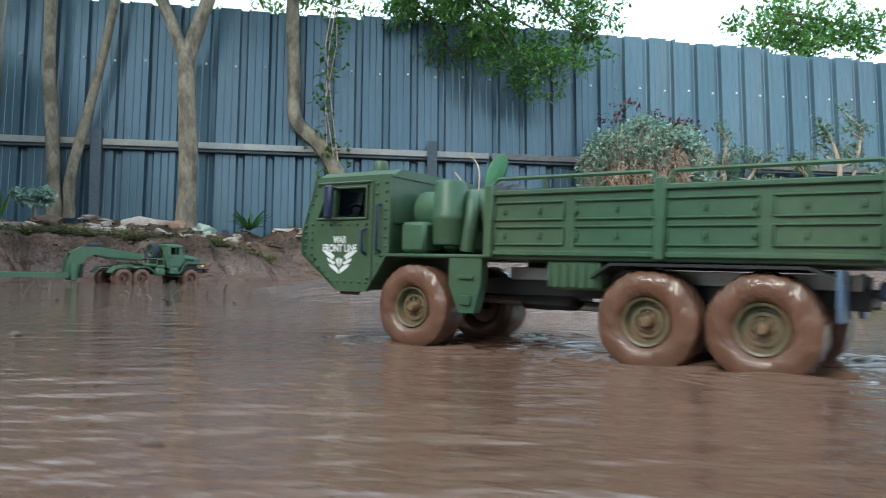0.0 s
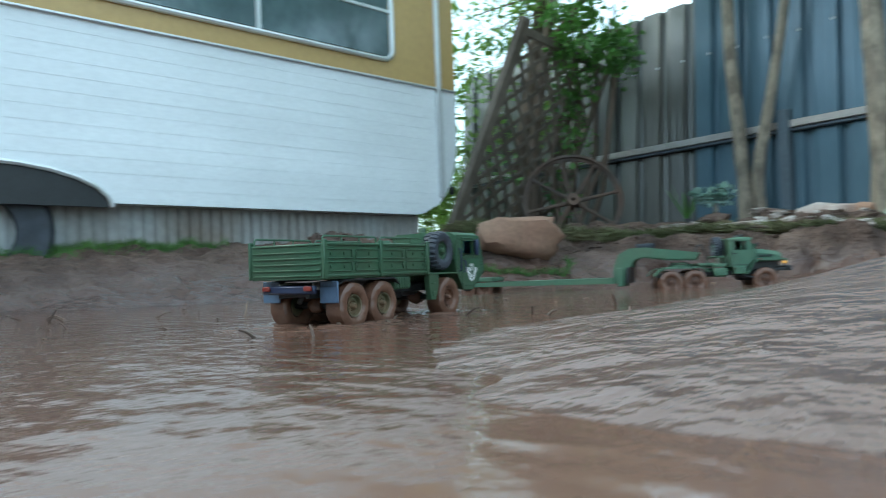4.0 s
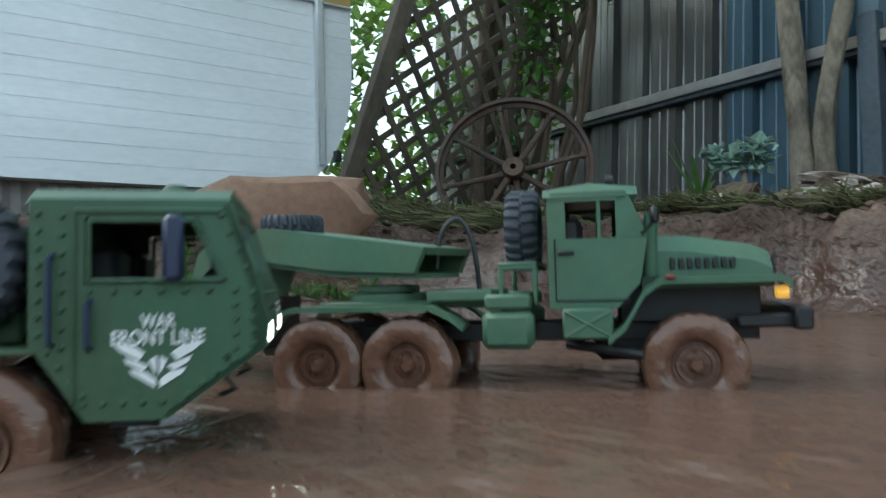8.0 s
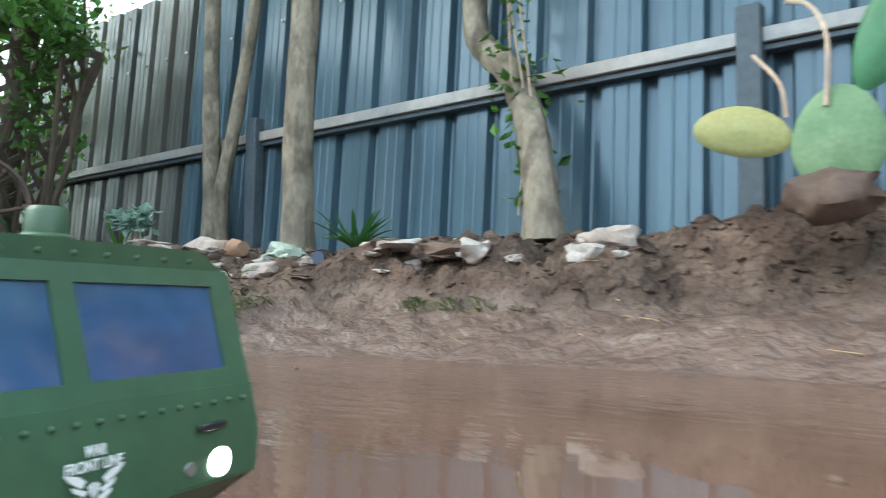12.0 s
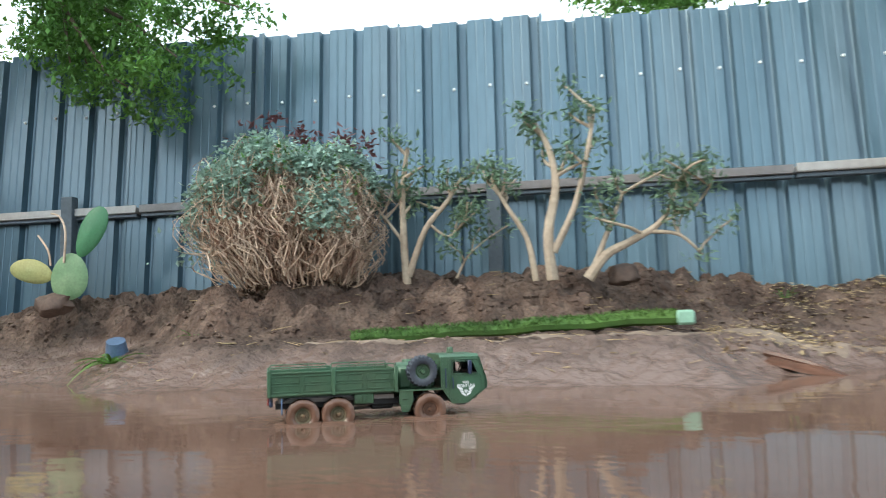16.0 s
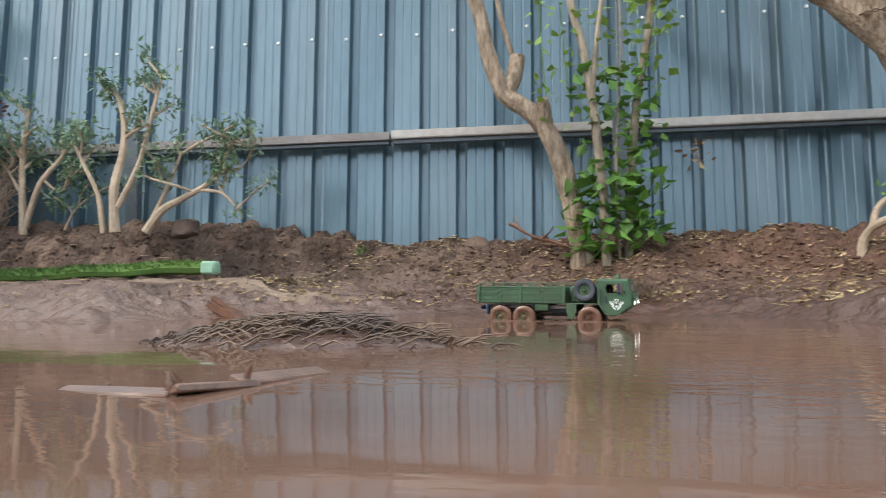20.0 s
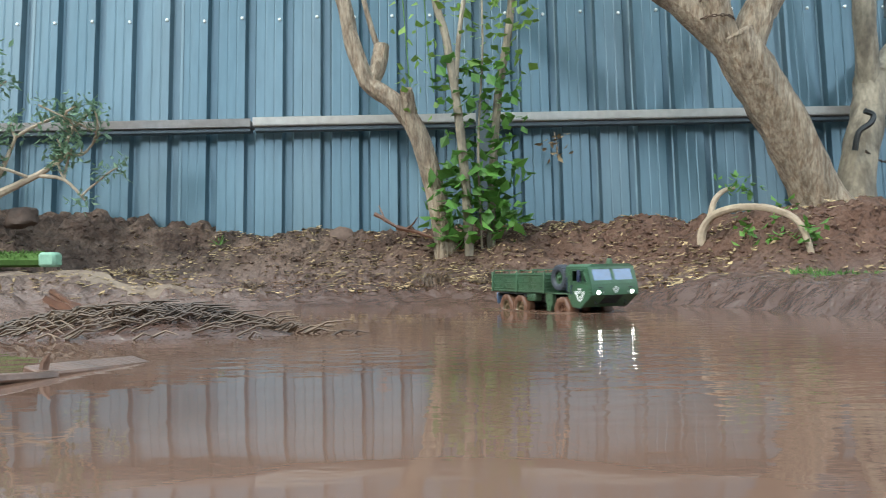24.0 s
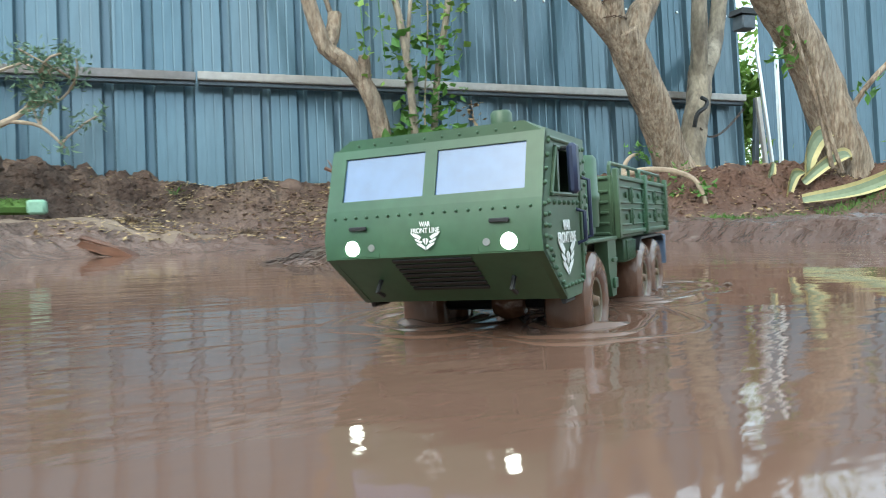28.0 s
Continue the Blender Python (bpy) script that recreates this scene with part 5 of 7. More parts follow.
    side_part("ledge_trim", Build().box((L / 2, -0.008, 1.285), (L, 0.012, 0.012), 0.003), M_TRIM, t)
    for x in (0.52, 0.98, 1.6, 2.3):
        for zz in np.arange(0.53, 1.25, 0.138):
            side_part("rivet", Build().disc((x, -0.004, float(zz)), 0.004, 0.006, "y", 8), M_WHITE, t)
    # wheel arch and wheel
    arch = []
    for i in range(13):
        an = math.pi * i / 12
        arch.append((2.77 + 0.52 * math.cos(an), 0.44 + 0.18 * math.sin(an)))
    side_part("wheel_arch", Build().prism(arch, -0.008, 0.02, "y"), M_BLACK, t, "dark wheel arch")
    side_part("arch_trim", Build().tube([(p[0], -0.014, p[1]) for p in arch], 0.012, 6), M_TRIM, t)
    tyre = [(0.15, -0.08), (0.27, -0.09), (0.30, -0.06), (0.30, 0.06), (0.27, 0.09), (0.15, 0.08)]
    w = side_part("wheel", Build().disc((0, 0, 0), 0.16, 0.06), M_STEEL, t, at=pose(2.77, -0.13, 0.33))
    side_part("tyre", Build().lathe(tyre, 24), M_RUBBER, w)
    # ribbed skirt under the body
    b = Build()
    n = 170
    vs, fs = [], []
    for i in range(n + 1):
        x = 0.30 + (L - 0.30) * i / n
        y = 0.09 + (0.008 if i % 2 else -0.008)
        vs += [(x, y, 0.08), (x, y, 0.465), (x, y + 0.004, 0.08), (x, y + 0.004, 0.465)]
    for i in range(n):
        a4 = i * 4
        fs += [(a4, a4 + 4, a4 + 5, a4 + 1), (a4 + 2, a4 + 3, a4 + 7, a4 + 6)]
    side_part("skirt", b.add(vs, fs), M_SKIRT, t, "ribbed grey metal skirt", fix=False)
    side_part("end_skirt", Build().box((0.32, 1.05, 0.27), (0.02, 1.9, 0.38), 0.004), M_SKIRT, t)
    return t


caravan()


# ---- leaning trellis and iron wheel ----
def trellis():
    B0 = Vector((-7.77, -1.47, 0.30))
    P1 = Vector((-7.27, -1.21, 1.60))
    TR = Vector((-7.40, -0.22, 1.50))
    t = thing("trellis", "leaning weathered wooden lattice trellis on a post", "trellis", pose(*B0))
    up = P1 - B0
    acr = TR - P1
    nrm = up.cross(acr).normalized()

    def bar(p, q, w, th, name):
        d = (q - p).normalized()
        s = d.cross(nrm).normalized()
        rot = Matrix((d, s, nrm)).transposed()
        part(name, Build().box((p + q) / 2 - B0, ((q - p).length, w, th), 0.003, rot), M_WOOD_GREY, t)

    bar(B0 - up * 0.04, P1 + up * 0.05, 0.075, 0.05, "post")
    bar(P1, TR, 0.05, 0.03, "top_rail")
    bar(B0 + acr, TR, 0.05, 0.03, "side_rail")
    L, Hh = acr.length, up.length

    def P(u, v, lift):
        return B0 + acr * (u / L) + up * (v / Hh) + nrm * lift

    step = 0.135
    k = -Hh
    while k < L:
        # rising slats: u - v = k
        u0, v0 = max(k, 0), max(-k, 0)
        run = min(L - u0, Hh - v0)
        if run > 0.08:
            bar(P(u0, v0, 0.012), P(u0 + run, v0 + run, 0.012), 0.03, 0.009, "slat")
        k += step
    k = 0.1
    while k < L + Hh:
        u0, v0 = (k, 0) if k < L else (L, k - L)
        run = min(u0, Hh - v0)
        if run > 0.08:
            bar(P(u0, v0, 0.0), P(u0 - run, v0 + run, 0.0), 0.03, 0.009, "slat")
        k += step
    return t


trellis()


def wagon_wheel():
    t = thing("iron_wheel", "old rusty iron spoked wheel leaning by the trellis", "wheel", pose(-7.12, -0.98, 0.50, -16, 0, 48))
    R = 0.31
    rim = [(R - 0.014, -0.03), (R, -0.032), (R, 0.032), (R - 0.014, 0.03), (R - 0.016, 0.012), (R - 0.03, 0.004), (R - 0.03, -0.004), (R - 0.016, -0.012)]
    part("rim", Build().lathe(rim, 48, "y"), M_IRON, t)
    part("hub", Build().lathe([(0.012, -0.05), (0.04, -0.05), (0.046, -0.03), (0.034, 0.0), (0.046, 0.03), (0.04, 0.05), (0.012, 0.05)], 18, "y"), M_IRON, t)
    for k in range(8):
        a = 2 * math.pi * k / 8 + 0.2
        part("spoke", Build().tube([(0.035 * math.cos(a), 0.01 * (-1) ** k, 0.035 * math.sin(a)), ((R - 0.02) * math.cos(a), 0, (R - 0.02) * math.sin(a))], [0.014, 0.009], 8), M_IRON, t)
        part("clamp", Build().box(((R - 0.03) * math.cos(a), 0, (R - 0.03) * math.sin(a)), (0.03, 0.024, 0.03), 0.006), M_IRON, t)
    return t


wagon_wheel()


# ---- stones ----
def stone(name, label, c, s, material, seed, rz=0.0, cat="stone", group="", rough=0.16, square=0.72, wedge=0.0, tilt=0.0):
    rng = random.Random(seed)
    bm = bmesh.new()
    bmesh.ops.create_icosphere(bm, subdivisions=3, radius=1)
    off = Vector((rng.uniform(0, 50), rng.uniform(0, 50), rng.uniform(0, 50)))
    for v in bm.verts:
        p = v.co.copy()
        q = Vector([math.copysign(abs(a) ** square, a) for a in p])
        k = 1 + rough * 1.6 * noise.noise(p * 1.3 + off) + rough * 0.7 * noise.noise(p * 3.6 + off) + rough * 0.3 * noise.noise(p * 9 + off)
        v.co = Vector((q.x * s[0], q.y * s[1], q.z * s[2] * (1 - wedge * (0.5 - 0.5 * p.x)))) * k
    me = bpy.data.meshes.new(name)
    bm.to_mesh(me)
    bm.free()
    me.polygons.foreach_set("use_smooth", [True] * len(me.polygons))
    me.set_sharp_from_angle(angle=radians(50))
    me.materials.append(material)
    ob = new(name, me)
    ob.matrix_world = pose(*c, rng.uniform(-6, 6), rng.uniform(-6, 6) + tilt, rz)
    return tagged(ob, label, cat, group)


stone("boulder", "large flat-topped brown sandstone boulder", (-6.42, -2.18, 0.225), (0.205, 0.15, 0.112), M_SANDSTONE, 91, 64, "boulder", rough=0.2, square=0.7, wedge=0.35, tilt=-3)
stone("stone", "flat brown stone under the shrub", (-0.87, -0.58, 0.395), (0.075, 0.05, 0.045), M_CLOD, 83, 10, square=0.95, rough=0.25)
stone("stone", "half-buried rounded brick-red stone", (0.47, -0.13, 0.315), (0.07, 0.03, 0.045), M_CLOD, 84, 0, square=0.95)
stone("stone", "clod of red earth by the cactus", (-3.62, -0.55, 0.365), (0.085, 0.06, 0.055), M_CLOD, 85, 0, rough=0.35, square=0.9)
log = thing("driftwood", "pale bleached driftwood log with a broken brown end", "log", pose(-5.86, -0.62, 0.315, 0, 0, -4))
part("log", Build().tube([(-0.02, 0, 0), (0.08, 0.01, 0.015), (0.18, 0, 0.005), (0.29, 0, 0.0)], [0.03, 0.048, 0.036, 0.032], 9, True, 0.12, rng), M_CLAY, log)
part("broken_end", Build().tube([(0.285, 0, 0), (0.31, 0, 0.0), (0.36, 0.005, 0.002)], [0.031, 0.034, 0.026], 9, True, 0.2, rng), M_SANDSTONE, log)
rng = random.Random(86)
for k in range(150):
    x = rng.uniform(-6.4, -4.1)
    y = -0.95 + 0.28 * rng.gauss(0, 1) * 0.8 + 0.12 * (x + 5.4)
    s = 0.014 + 0.042 * rng.random() ** 1.6
    if gz(x, y) < 0.19:
        continue
    stone("clay_lump", "rough white clay lump on the bank top", (x, y, gz(x, y) + s * 0.05), (s * 2.6, s * 1.3, s * 0.42) if k % 4 == 1 else (s * 1.3, s, s * 0.7), M_CLAY if k % 3 else M_CLOD, 200 + k, rng.uniform(0, 180), "lump", "white lumps on the bank", 0.42)

# ---- turf edge, green mat strip, bark, planks, reeds, litter ----


def blades(b, pts, length, rng, lean=(0, 0, 0), width=0.004):
    for p in pts:
        L = length * rng.uniform(0.5, 1.3)
        d = Vector((rng.gauss(0, 0.5) + lean[0], rng.gauss(0, 0.5) + lean[1], 1 + lean[2])).normalized()
        s = d.cross(Vector((rng.gauss(0, 1), rng.gauss(0, 1), 0.2))).normalized() * (width / 2)
        p = Vector(p)
        q = p + d * (L * 0.6)
        e = p + d * L + Vector((d.x, d.y, -0.4)) * (L * 0.35)
        b.add([tuple(p - s), tuple(p + s), tuple(q + s * 0.8), tuple(q - s * 0.8), tuple(e)], [(0, 1, 2, 3), (3, 2, 4)])


b = Build()
pts = []
for _ in range(8000):
    x = rng.uniform(-7.2, -4.95)
    ye = np.interp(x, [-7.2, -6.6, -6.2, -5.95, -5.3, -4.95], [-1.95, -1.9, -1.75, -1.45, -1.25, -1.15])
    y = ye + abs(rng.gauss(0, 0.10)) + 0.02
    if x > -5.2 and rng.random() < 0.85:
        continue
    pts.append((x, y, gz(x, y) - 0.005))
blades(b, pts, 0.075, rng, (0.0, -0.8, -0.45), 0.005)
blades(b, [(x, y + 0.03, z + 0.012) for x, y, z in pts[::2]], 0.06, rng, (0.3, -0.5, -0.6), 0.006)
solo("bank_turf", b, M_GRASS_DRY, "matted olive grass hanging over the mud bank", "grass", kind="stuff", smooth=False, fix=False)
b = Build()
blades(b, [(x, y, gz(x, y) - 0.004) for x, y in ((-7.62 + rng.gauss(0, 0.05), rng.uniform(-4.6, -3.05)) for _ in range(3600))], 0.055, rng)
blades(b, [(x, y, gz(x, y) - 0.004) for x, y in ((-6.4 + 0.24 * math.cos(a), -2.2 + 0.22 * math.sin(a)) for a in (rng.uniform(-2.9, 0.9) for _ in range(500)))], 0.045, rng)
blades(b, [(x, y, gz(x, y) - 0.004) for x, y in ((rng.uniform(2.0, 3.3), -1.62 + rng.gauss(0, 0.05)) for _ in range(1500))], 0.03, rng)
solo("grass", b, M_GRASS_NEW, "thin green grass along the bank", "grass", kind="stuff", smooth=False, fix=False)

turf = thing("turf_strip", "rolled strip of green artificial turf on the bank", "turf", pose(-1.3, -0.82, 0.16))
TO = Vector((-1.3, -0.82, 0.16))
line = []
for i in range(15):
    x = -1.98 + 1.3 * i / 14
    y = -0.93 + 0.19 * i / 14
    line.append(Vector((x, y, 0.158 + 0.052 * i / 14 + 0.004 * math.sin(i * 1.7))) - TO)
part("roll", Build().tube(line, taper(0.022, 0.03, 15), 8), M_GRASS_NEW, turf)
b = Build()
pts = []
for _ in range(2600):
    i = rng.randrange(14)
    p = line[i].lerp(line[i + 1], rng.random())
    a = rng.uniform(-0.3, math.pi + 0.3)
    pts.append((p.x, p.y - 0.026 * math.cos(a), p.z + 0.024 * math.sin(a)))
blades(b, pts, 0.022, rng, (0, -0.2, 0))
part("pile", b, M_GRASS_NEW, turf, smooth=False, fix=False, kind="stuff")
cloth = mat("pale_green_backing", (0.27, 0.45, 0.33), 0.7, 0, 0.12, 20, 100, 0.1, 0.001)
part("backing", Build().box(line[-1] + Vector((0.03, -0.01, 0)), (0.07, 0.07, 0.06), 0.01), cloth, turf, "pale green backing end")

bark = thing("bark_slab", "wet red-brown slab of bark lying half in the water", "bark", pose(-0.35, -1.22, 0.025, 0, 9, -37))
m_bark = mat("wet_red_bark", (0.12, 0.055, 0.034), 0.35, 0, 0.3, 12, 60, 0.6, 0.004, stretch=(0.4, 2, 2))
part("slab", Build().prism([(-0.13, 0.0), (-0.1, 0.024), (-0.02, 0.018), (0.06, 0.02), (0.13, 0.002), (0.12, -0.01), (0, -0.012)], -0.02, 0.025, "y"), m_bark, bark)
part("splinter", Build().tube([(-0.14, 0.02, 0.03), (0.02, 0.0, 0.02), (0.1, -0.01, 0.008)], [0.012, 0.01, 0.003], 6), m_bark, bark)

m_plank = mat("wet_muddy_board", (0.15, 0.085, 0.06), 0.3, 0, 0.25, 9, 60, 0.4, 0.003, stretch=(0.5, 3, 3))
plank = thing("broken_board", "wet muddy broken board lying in the shallows", "board", pose(0.55, -3.1, 0.0))
for p, q, w, r in (((-0.15, -0.030, 0.003), (0.0, -0.070, 0.007), 0.020, 14), ((-0.004, -0.070, 0.011), (0.042, 0.024, 0.004), 0.032, -16), ((0.030, 0.014, 0.010), (0.080, 0.155, 0.005), 0.030, 14)):
    p, q = Vector(p), Vector(q)
    d = (q - p).normalized()
    s = Vector((-d.y, d.x, 0)).normalized()
    part("board", Build().box((p + q) / 2, ((q - p).length, w, 0.009), 0.002, Matrix((d, s, d.cross(s))).transposed() @ Matrix.Rotation(radians(r), 3, "X")), m_plank, plank)
for k in range(5):
    x, y = (0.0, -0.068) if k < 3 else (0.036, 0.02)
    part("splinter", Build().tube([(x, y, 0.005), (x + rng.uniform(-0.008, 0.008), y + rng.uniform(-0.008, 0.008), 0.02), (x + rng.uniform(-0.012, 0.012), y, 0.030)], [0.004, 0.003, 0.001], 5), m_plank, plank)

b = Build()
for _ in range(520):
    x, y = 0.40 + rng.gauss(0, 0.17), -2.50 + rng.gauss(0, 0.045)
    z = gz(x, y)
    if z < -0.012:
        continue
    a = rng.gauss(-0.15, 0.5)
    L = rng.uniform(0.025, 0.085)
    d = Vector((math.cos(a), math.sin(a) * 0.6, rng.uniform(-0.05, 0.28)))
    p = Vector((x, y, z + 0.004))
    b.tube([p, p + d * (L * 0.5) + Vector((0, 0, 0.008)), p + d * L], [0.0022, 0.0018, 0.0008], 4, False)
M_REED = mat("dead_wet_reeds", (0.062, 0.040, 0.030), 0.5, 0, 0.2, 8, 60, 0.1, 0.001, tint=(0.17, 0.11, 0.07), island=0.4)
solo("dead_reeds", b, M_REED, "tangle of dead dark reeds on a mud spit", "reeds", kind="stuff", fix=False)

# leaf litter, clods, straw
b = Build()
pts = []
while len(pts) < 9000:
    x, y = rng.uniform(-0.6, 3.6), rng.uniform(-1.5, -0.05)
    if gz(x, y) > 0.05 and rng.random() < 0.35 + 0.65 * (lattice_noise(np.array([x]), np.array([y]), 4, 21)[0] > 0.45):
        pts.append((x, y, gz(x, y) + 0.004))
leaves(b, [(x, y, z + 0.004) for x, y, z in pts], 0.027, rng, 0.85, 0.45)
solo("leaf_litter", b, M_LITTER, "scattered dry tan leaves on the soil bank", "leaf litter", kind="stuff", smooth=False, fix=False)


def clod_mesh(pts, lo, hi, rng):
    b = Build()
    for x, y, z in pts:
        r = lo + (hi - lo) * rng.random() ** 2.2
        vs = []
        for sx, sy, sz in ((1, 0, 0), (-1, 0, 0), (0, 1, 0), (0, -1, 0), (0, 0, 1), (0, 0, -1), (0.6, 0.6, 0.5), (-0.6, 0.6, 0.5), (0.6, -0.6, 0.5), (-0.6, -0.6, 0.5)):
            k = r * rng.uniform(0.65, 1.15)
            vs.append((x + sx * k, y + sy * k, z + sz * k * 0.7))
        b.add(vs, [(0, 6, 4, 8), (1, 9, 4, 7), (0, 2, 6), (2, 7, 4, 6), (2, 1, 7), (0, 8, 3), (3, 8, 4, 9), (3, 9, 1), (0, 3, 5), (3, 1, 5), (1, 2, 5), (2, 0, 5)])
    return b


pts = []
while len(pts) < 9000:
    x, y = rng.uniform(-7.4, 3.6), rng.uniform(-2.9, -0.03)
    z = gz(x, y)
    if z > 0.15:
        pts.append((x, y, z))
solo("soil_clods", clod_mesh(pts, 0.003, 0.019, rng), M_SOIL, "loose dark clods of soil over the bank", "clods", kind="stuff", smooth=True, fix=True)
pts = []
for _ in range(300):
    x, y = rng.uniform(-6.6, 1.9), rng.uniform(-6, -1.2)
    pts.append((x, y, WATER))
solo("floating_debris", clod_mesh(pts, 0.002, 0.008, rng), M_REED, "small dark bits floating on the muddy water", "debris", kind="stuff", smooth=False, fix=False)
b = Build()
for _ in range(500):
    x, y = rng.uniform(-4.3, 1.8), rng.uniform(-1.5, -0.4)
    z = gz(x, y)
    if z < 0.03:
        continue
    a = rng.uniform(0, math.pi)
    L = rng.uniform(0.02, 0.09)
    d = Vector((math.cos(a), math.sin(a), rng.uniform(-0.1, 0.25)))
    p = Vector((x, y, z + 0.005))
    b.tube([p, p + d * L], [0.0018, 0.001], 4, False)
solo("straw", b, M_LITTER, "scattered dry straw and twigs", "straw", kind="stuff", fix=False)
b = Build()
for k in range(60):
    x, y = (rng.uniform(-6.1, -5.3), rng.uniform(-4.6, -2.9)) if k < 35 else (rng.uniform(-5.3, -4.5), rng.uniform(-4.2, -3.4))
    L = rng.uniform(0.012, 0.05)
    e = Vector((rng.gauss(0, 0.7), rng.gauss(0, 0.7), abs(rng.gauss(0.3, 0.5)) + 0.15)).normalized() * L
    p = Vector((x, y, WATER - 0.004))
    b.tube([p, p + e * 0.6 + Vector((0, 0, 0.003)), p + e], [0.0022, 0.0018, 0.001], 5, True)
solo("floating_twigs", b, M_REED, "small dark wet twigs standing out of the muddy water", "twigs", kind="stuff", fix=False)
# pale sand beside the turf strip
vs, fs = [], []
for i in range(61):
    x = -2.15 + 2.35 * i / 60
    yc = -1.0 + 0.13 * (i / 60) - 0.03 * math.sin(i * 0.3)
    half = (0.075 + 0.03 * math.sin(i * 0.9) + 0.02 * math.sin(i * 2.1)) * math.sin(math.pi * (i + 2) / 64) ** 0.6
    for q in range(6):
        y = yc + half * (q / 2.5 - 1) * (1 + 0.2 * rng.random())
        vs.append((x, y, gz(x, y) + (0.006 if 0 < q < 5 else -0.006)))
for i in range(60):
    for q in range(5):
        fs.append((i * 6 + q, i * 6 + 6 + q, i * 6 + 7 + q, i * 6 + 1 + q))
M_SAND = mat("pale_sand", (0.27, 0.205, 0.155), 0.9, 0, 0.2, 7, 70, 0.6, 0.006, tint=(0.15, 0.10, 0.075), amount=0.5)
solo("sand_patch", Build().add(vs, fs), M_SAND, "thin patch of pale sand beside the turf strip", "sand", kind="stuff", fix=False)


def dead_tuft(x, y, s, seed):
    r = random.Random(seed)
    t = thing("dead_tuft", "dark dead grass tuft on the soil bank", "grass tuft", pose(x, y, gz(x, y)), "dead tufts on the bank")
    b = Build()
    blades(b, [(r.gauss(0, 0.03) * s, r.gauss(0, 0.03) * s, -0.004) for _ in range(150)], 0.07 * s, r)
    part("dead_grass", b, M_REED, t, smooth=False, fix=False, kind="stuff")


for k, (x, y) in enumerate(((0.95, -0.8), (1.2, -0.86), (0.2, -0.8), (-0.3, -0.75))):
    dead_tuft(x, y, 1.0 if k < 2 else 0.7, 300 + k)
snag = thing("dry_snag", "dry reddish twigs lying against the fence foot", "twigs", pose(0.75, -0.25, 0.30))
for p, q, r in (((-0.11, 0.05, 0.12), (0.02, 0.0, 0.04), 0.012), ((0.0, 0.0, 0.05), (0.19, -0.05, -0.01), 0.014), ((-0.06, 0.03, 0.08), (-0.09, 0.06, 0.16), 0.006), ((0.05, -0.01, 0.04), (0.1, -0.06, 0.09), 0.005)):
    part("twig", Build().tube(bent(p, q, rng, 5, 0.08), taper(r, r * 0.5, 5), 6), m_bark, snag)
dried = thing("dried_sprig", "dried tan leaf sprig caught on the fence", "sprig", pose(1.54, -0.07, 0.78))
bb = Build()
leaves(bb, [(rng.gauss(0, 0.035), rng.gauss(0, 0.012), rng.gauss(-0.02, 0.035)) for _ in range(26)], 0.04, rng, 0.2, 0.6)
part("leaf_cluster", bb, M_LITTER, dried, smooth=False, fix=False)
part("stalk", Build().tube([(0, 0, 0.05), (0.01, -0.005, -0.02), (0.02, 0, -0.1)], 0.002, 5), M_TWIG, dried)
pot = thing("plant_pot", "small dark blue upturned plant pot on the bank", "pot", pose(-3.1, -0.82, gz(-3.1, -0.82) + 0.02, 24, 10, 0))
part("pot", Build().lathe([(0.04, -0.01), (0.05, -0.01), (0.04, 0.06), (1e-4, 0.06), (1e-4, 0.055), (0.036, 0.055)], 20, "z"), M_PALEBLUE, pot)

blade_plant("weed_tuft", "green weed tuft round the upturned pot", (-3.1, -0.86, gz(-3.1, -0.86)), 22, 0.13, 0.012, M_LEAF, 97, 0.5, 0.9, "weed")
M_WRAP = mat("crumpled_clear_plastic", (0.46, 0.50, 0.44), 0.15, 0, 0.2, 14, 60, 0.8, 0.01, tint=(0.30, 0.38, 0.28), amount=0.4)
stone("plastic_bag", "crumpled clear greenish plastic bag on the bank", (-5.42, -0.52, gz(-5.42, -0.52) + 0.025), (0.075, 0.05, 0.045), M_WRAP, 131, 35, "bag", rough=0.4, square=0.9)
cup = thing("bottle_cap", "small white and blue plastic cap on the bank", "cap", pose(-5.3, -0.46, gz(-5.3, -0.46) + 0.02, 70, 0, 30))
part("cap_body", Build().lathe([(1e-4, -0.022), (0.024, -0.022), (0.026, -0.018), (0.026, 0.01), (1e-4, 0.01)], 20, "z"), M_DECAL, cup)
part("cap_rim", Build().lathe([(1e-4, 0.01), (0.028, 0.01), (0.028, 0.022), (0.024, 0.026), (1e-4, 0.026)], 20, "z"), M_NAVY, cup, "dark blue rim")
b = Build()
pts = []
for _ in range(6000):
    x, y = rng.uniform(-4.65, -4.0), rng.uniform(-1.25, -0.7)
    if 0.105 < gz(x, y) < 0.14:
        pts.append((x, y, gz(x, y) - 0.003))
blades(b, pts[:400], 0.024, rng, (0.0, -0.4, -0.3))
solo("shelf_grass", b, M_GRASS_DRY, "short olive grass at the edge of the mud shelf", "grass", kind="stuff", smooth=False, fix=False)

# ---- chains on the thick tree, and at the gate ----


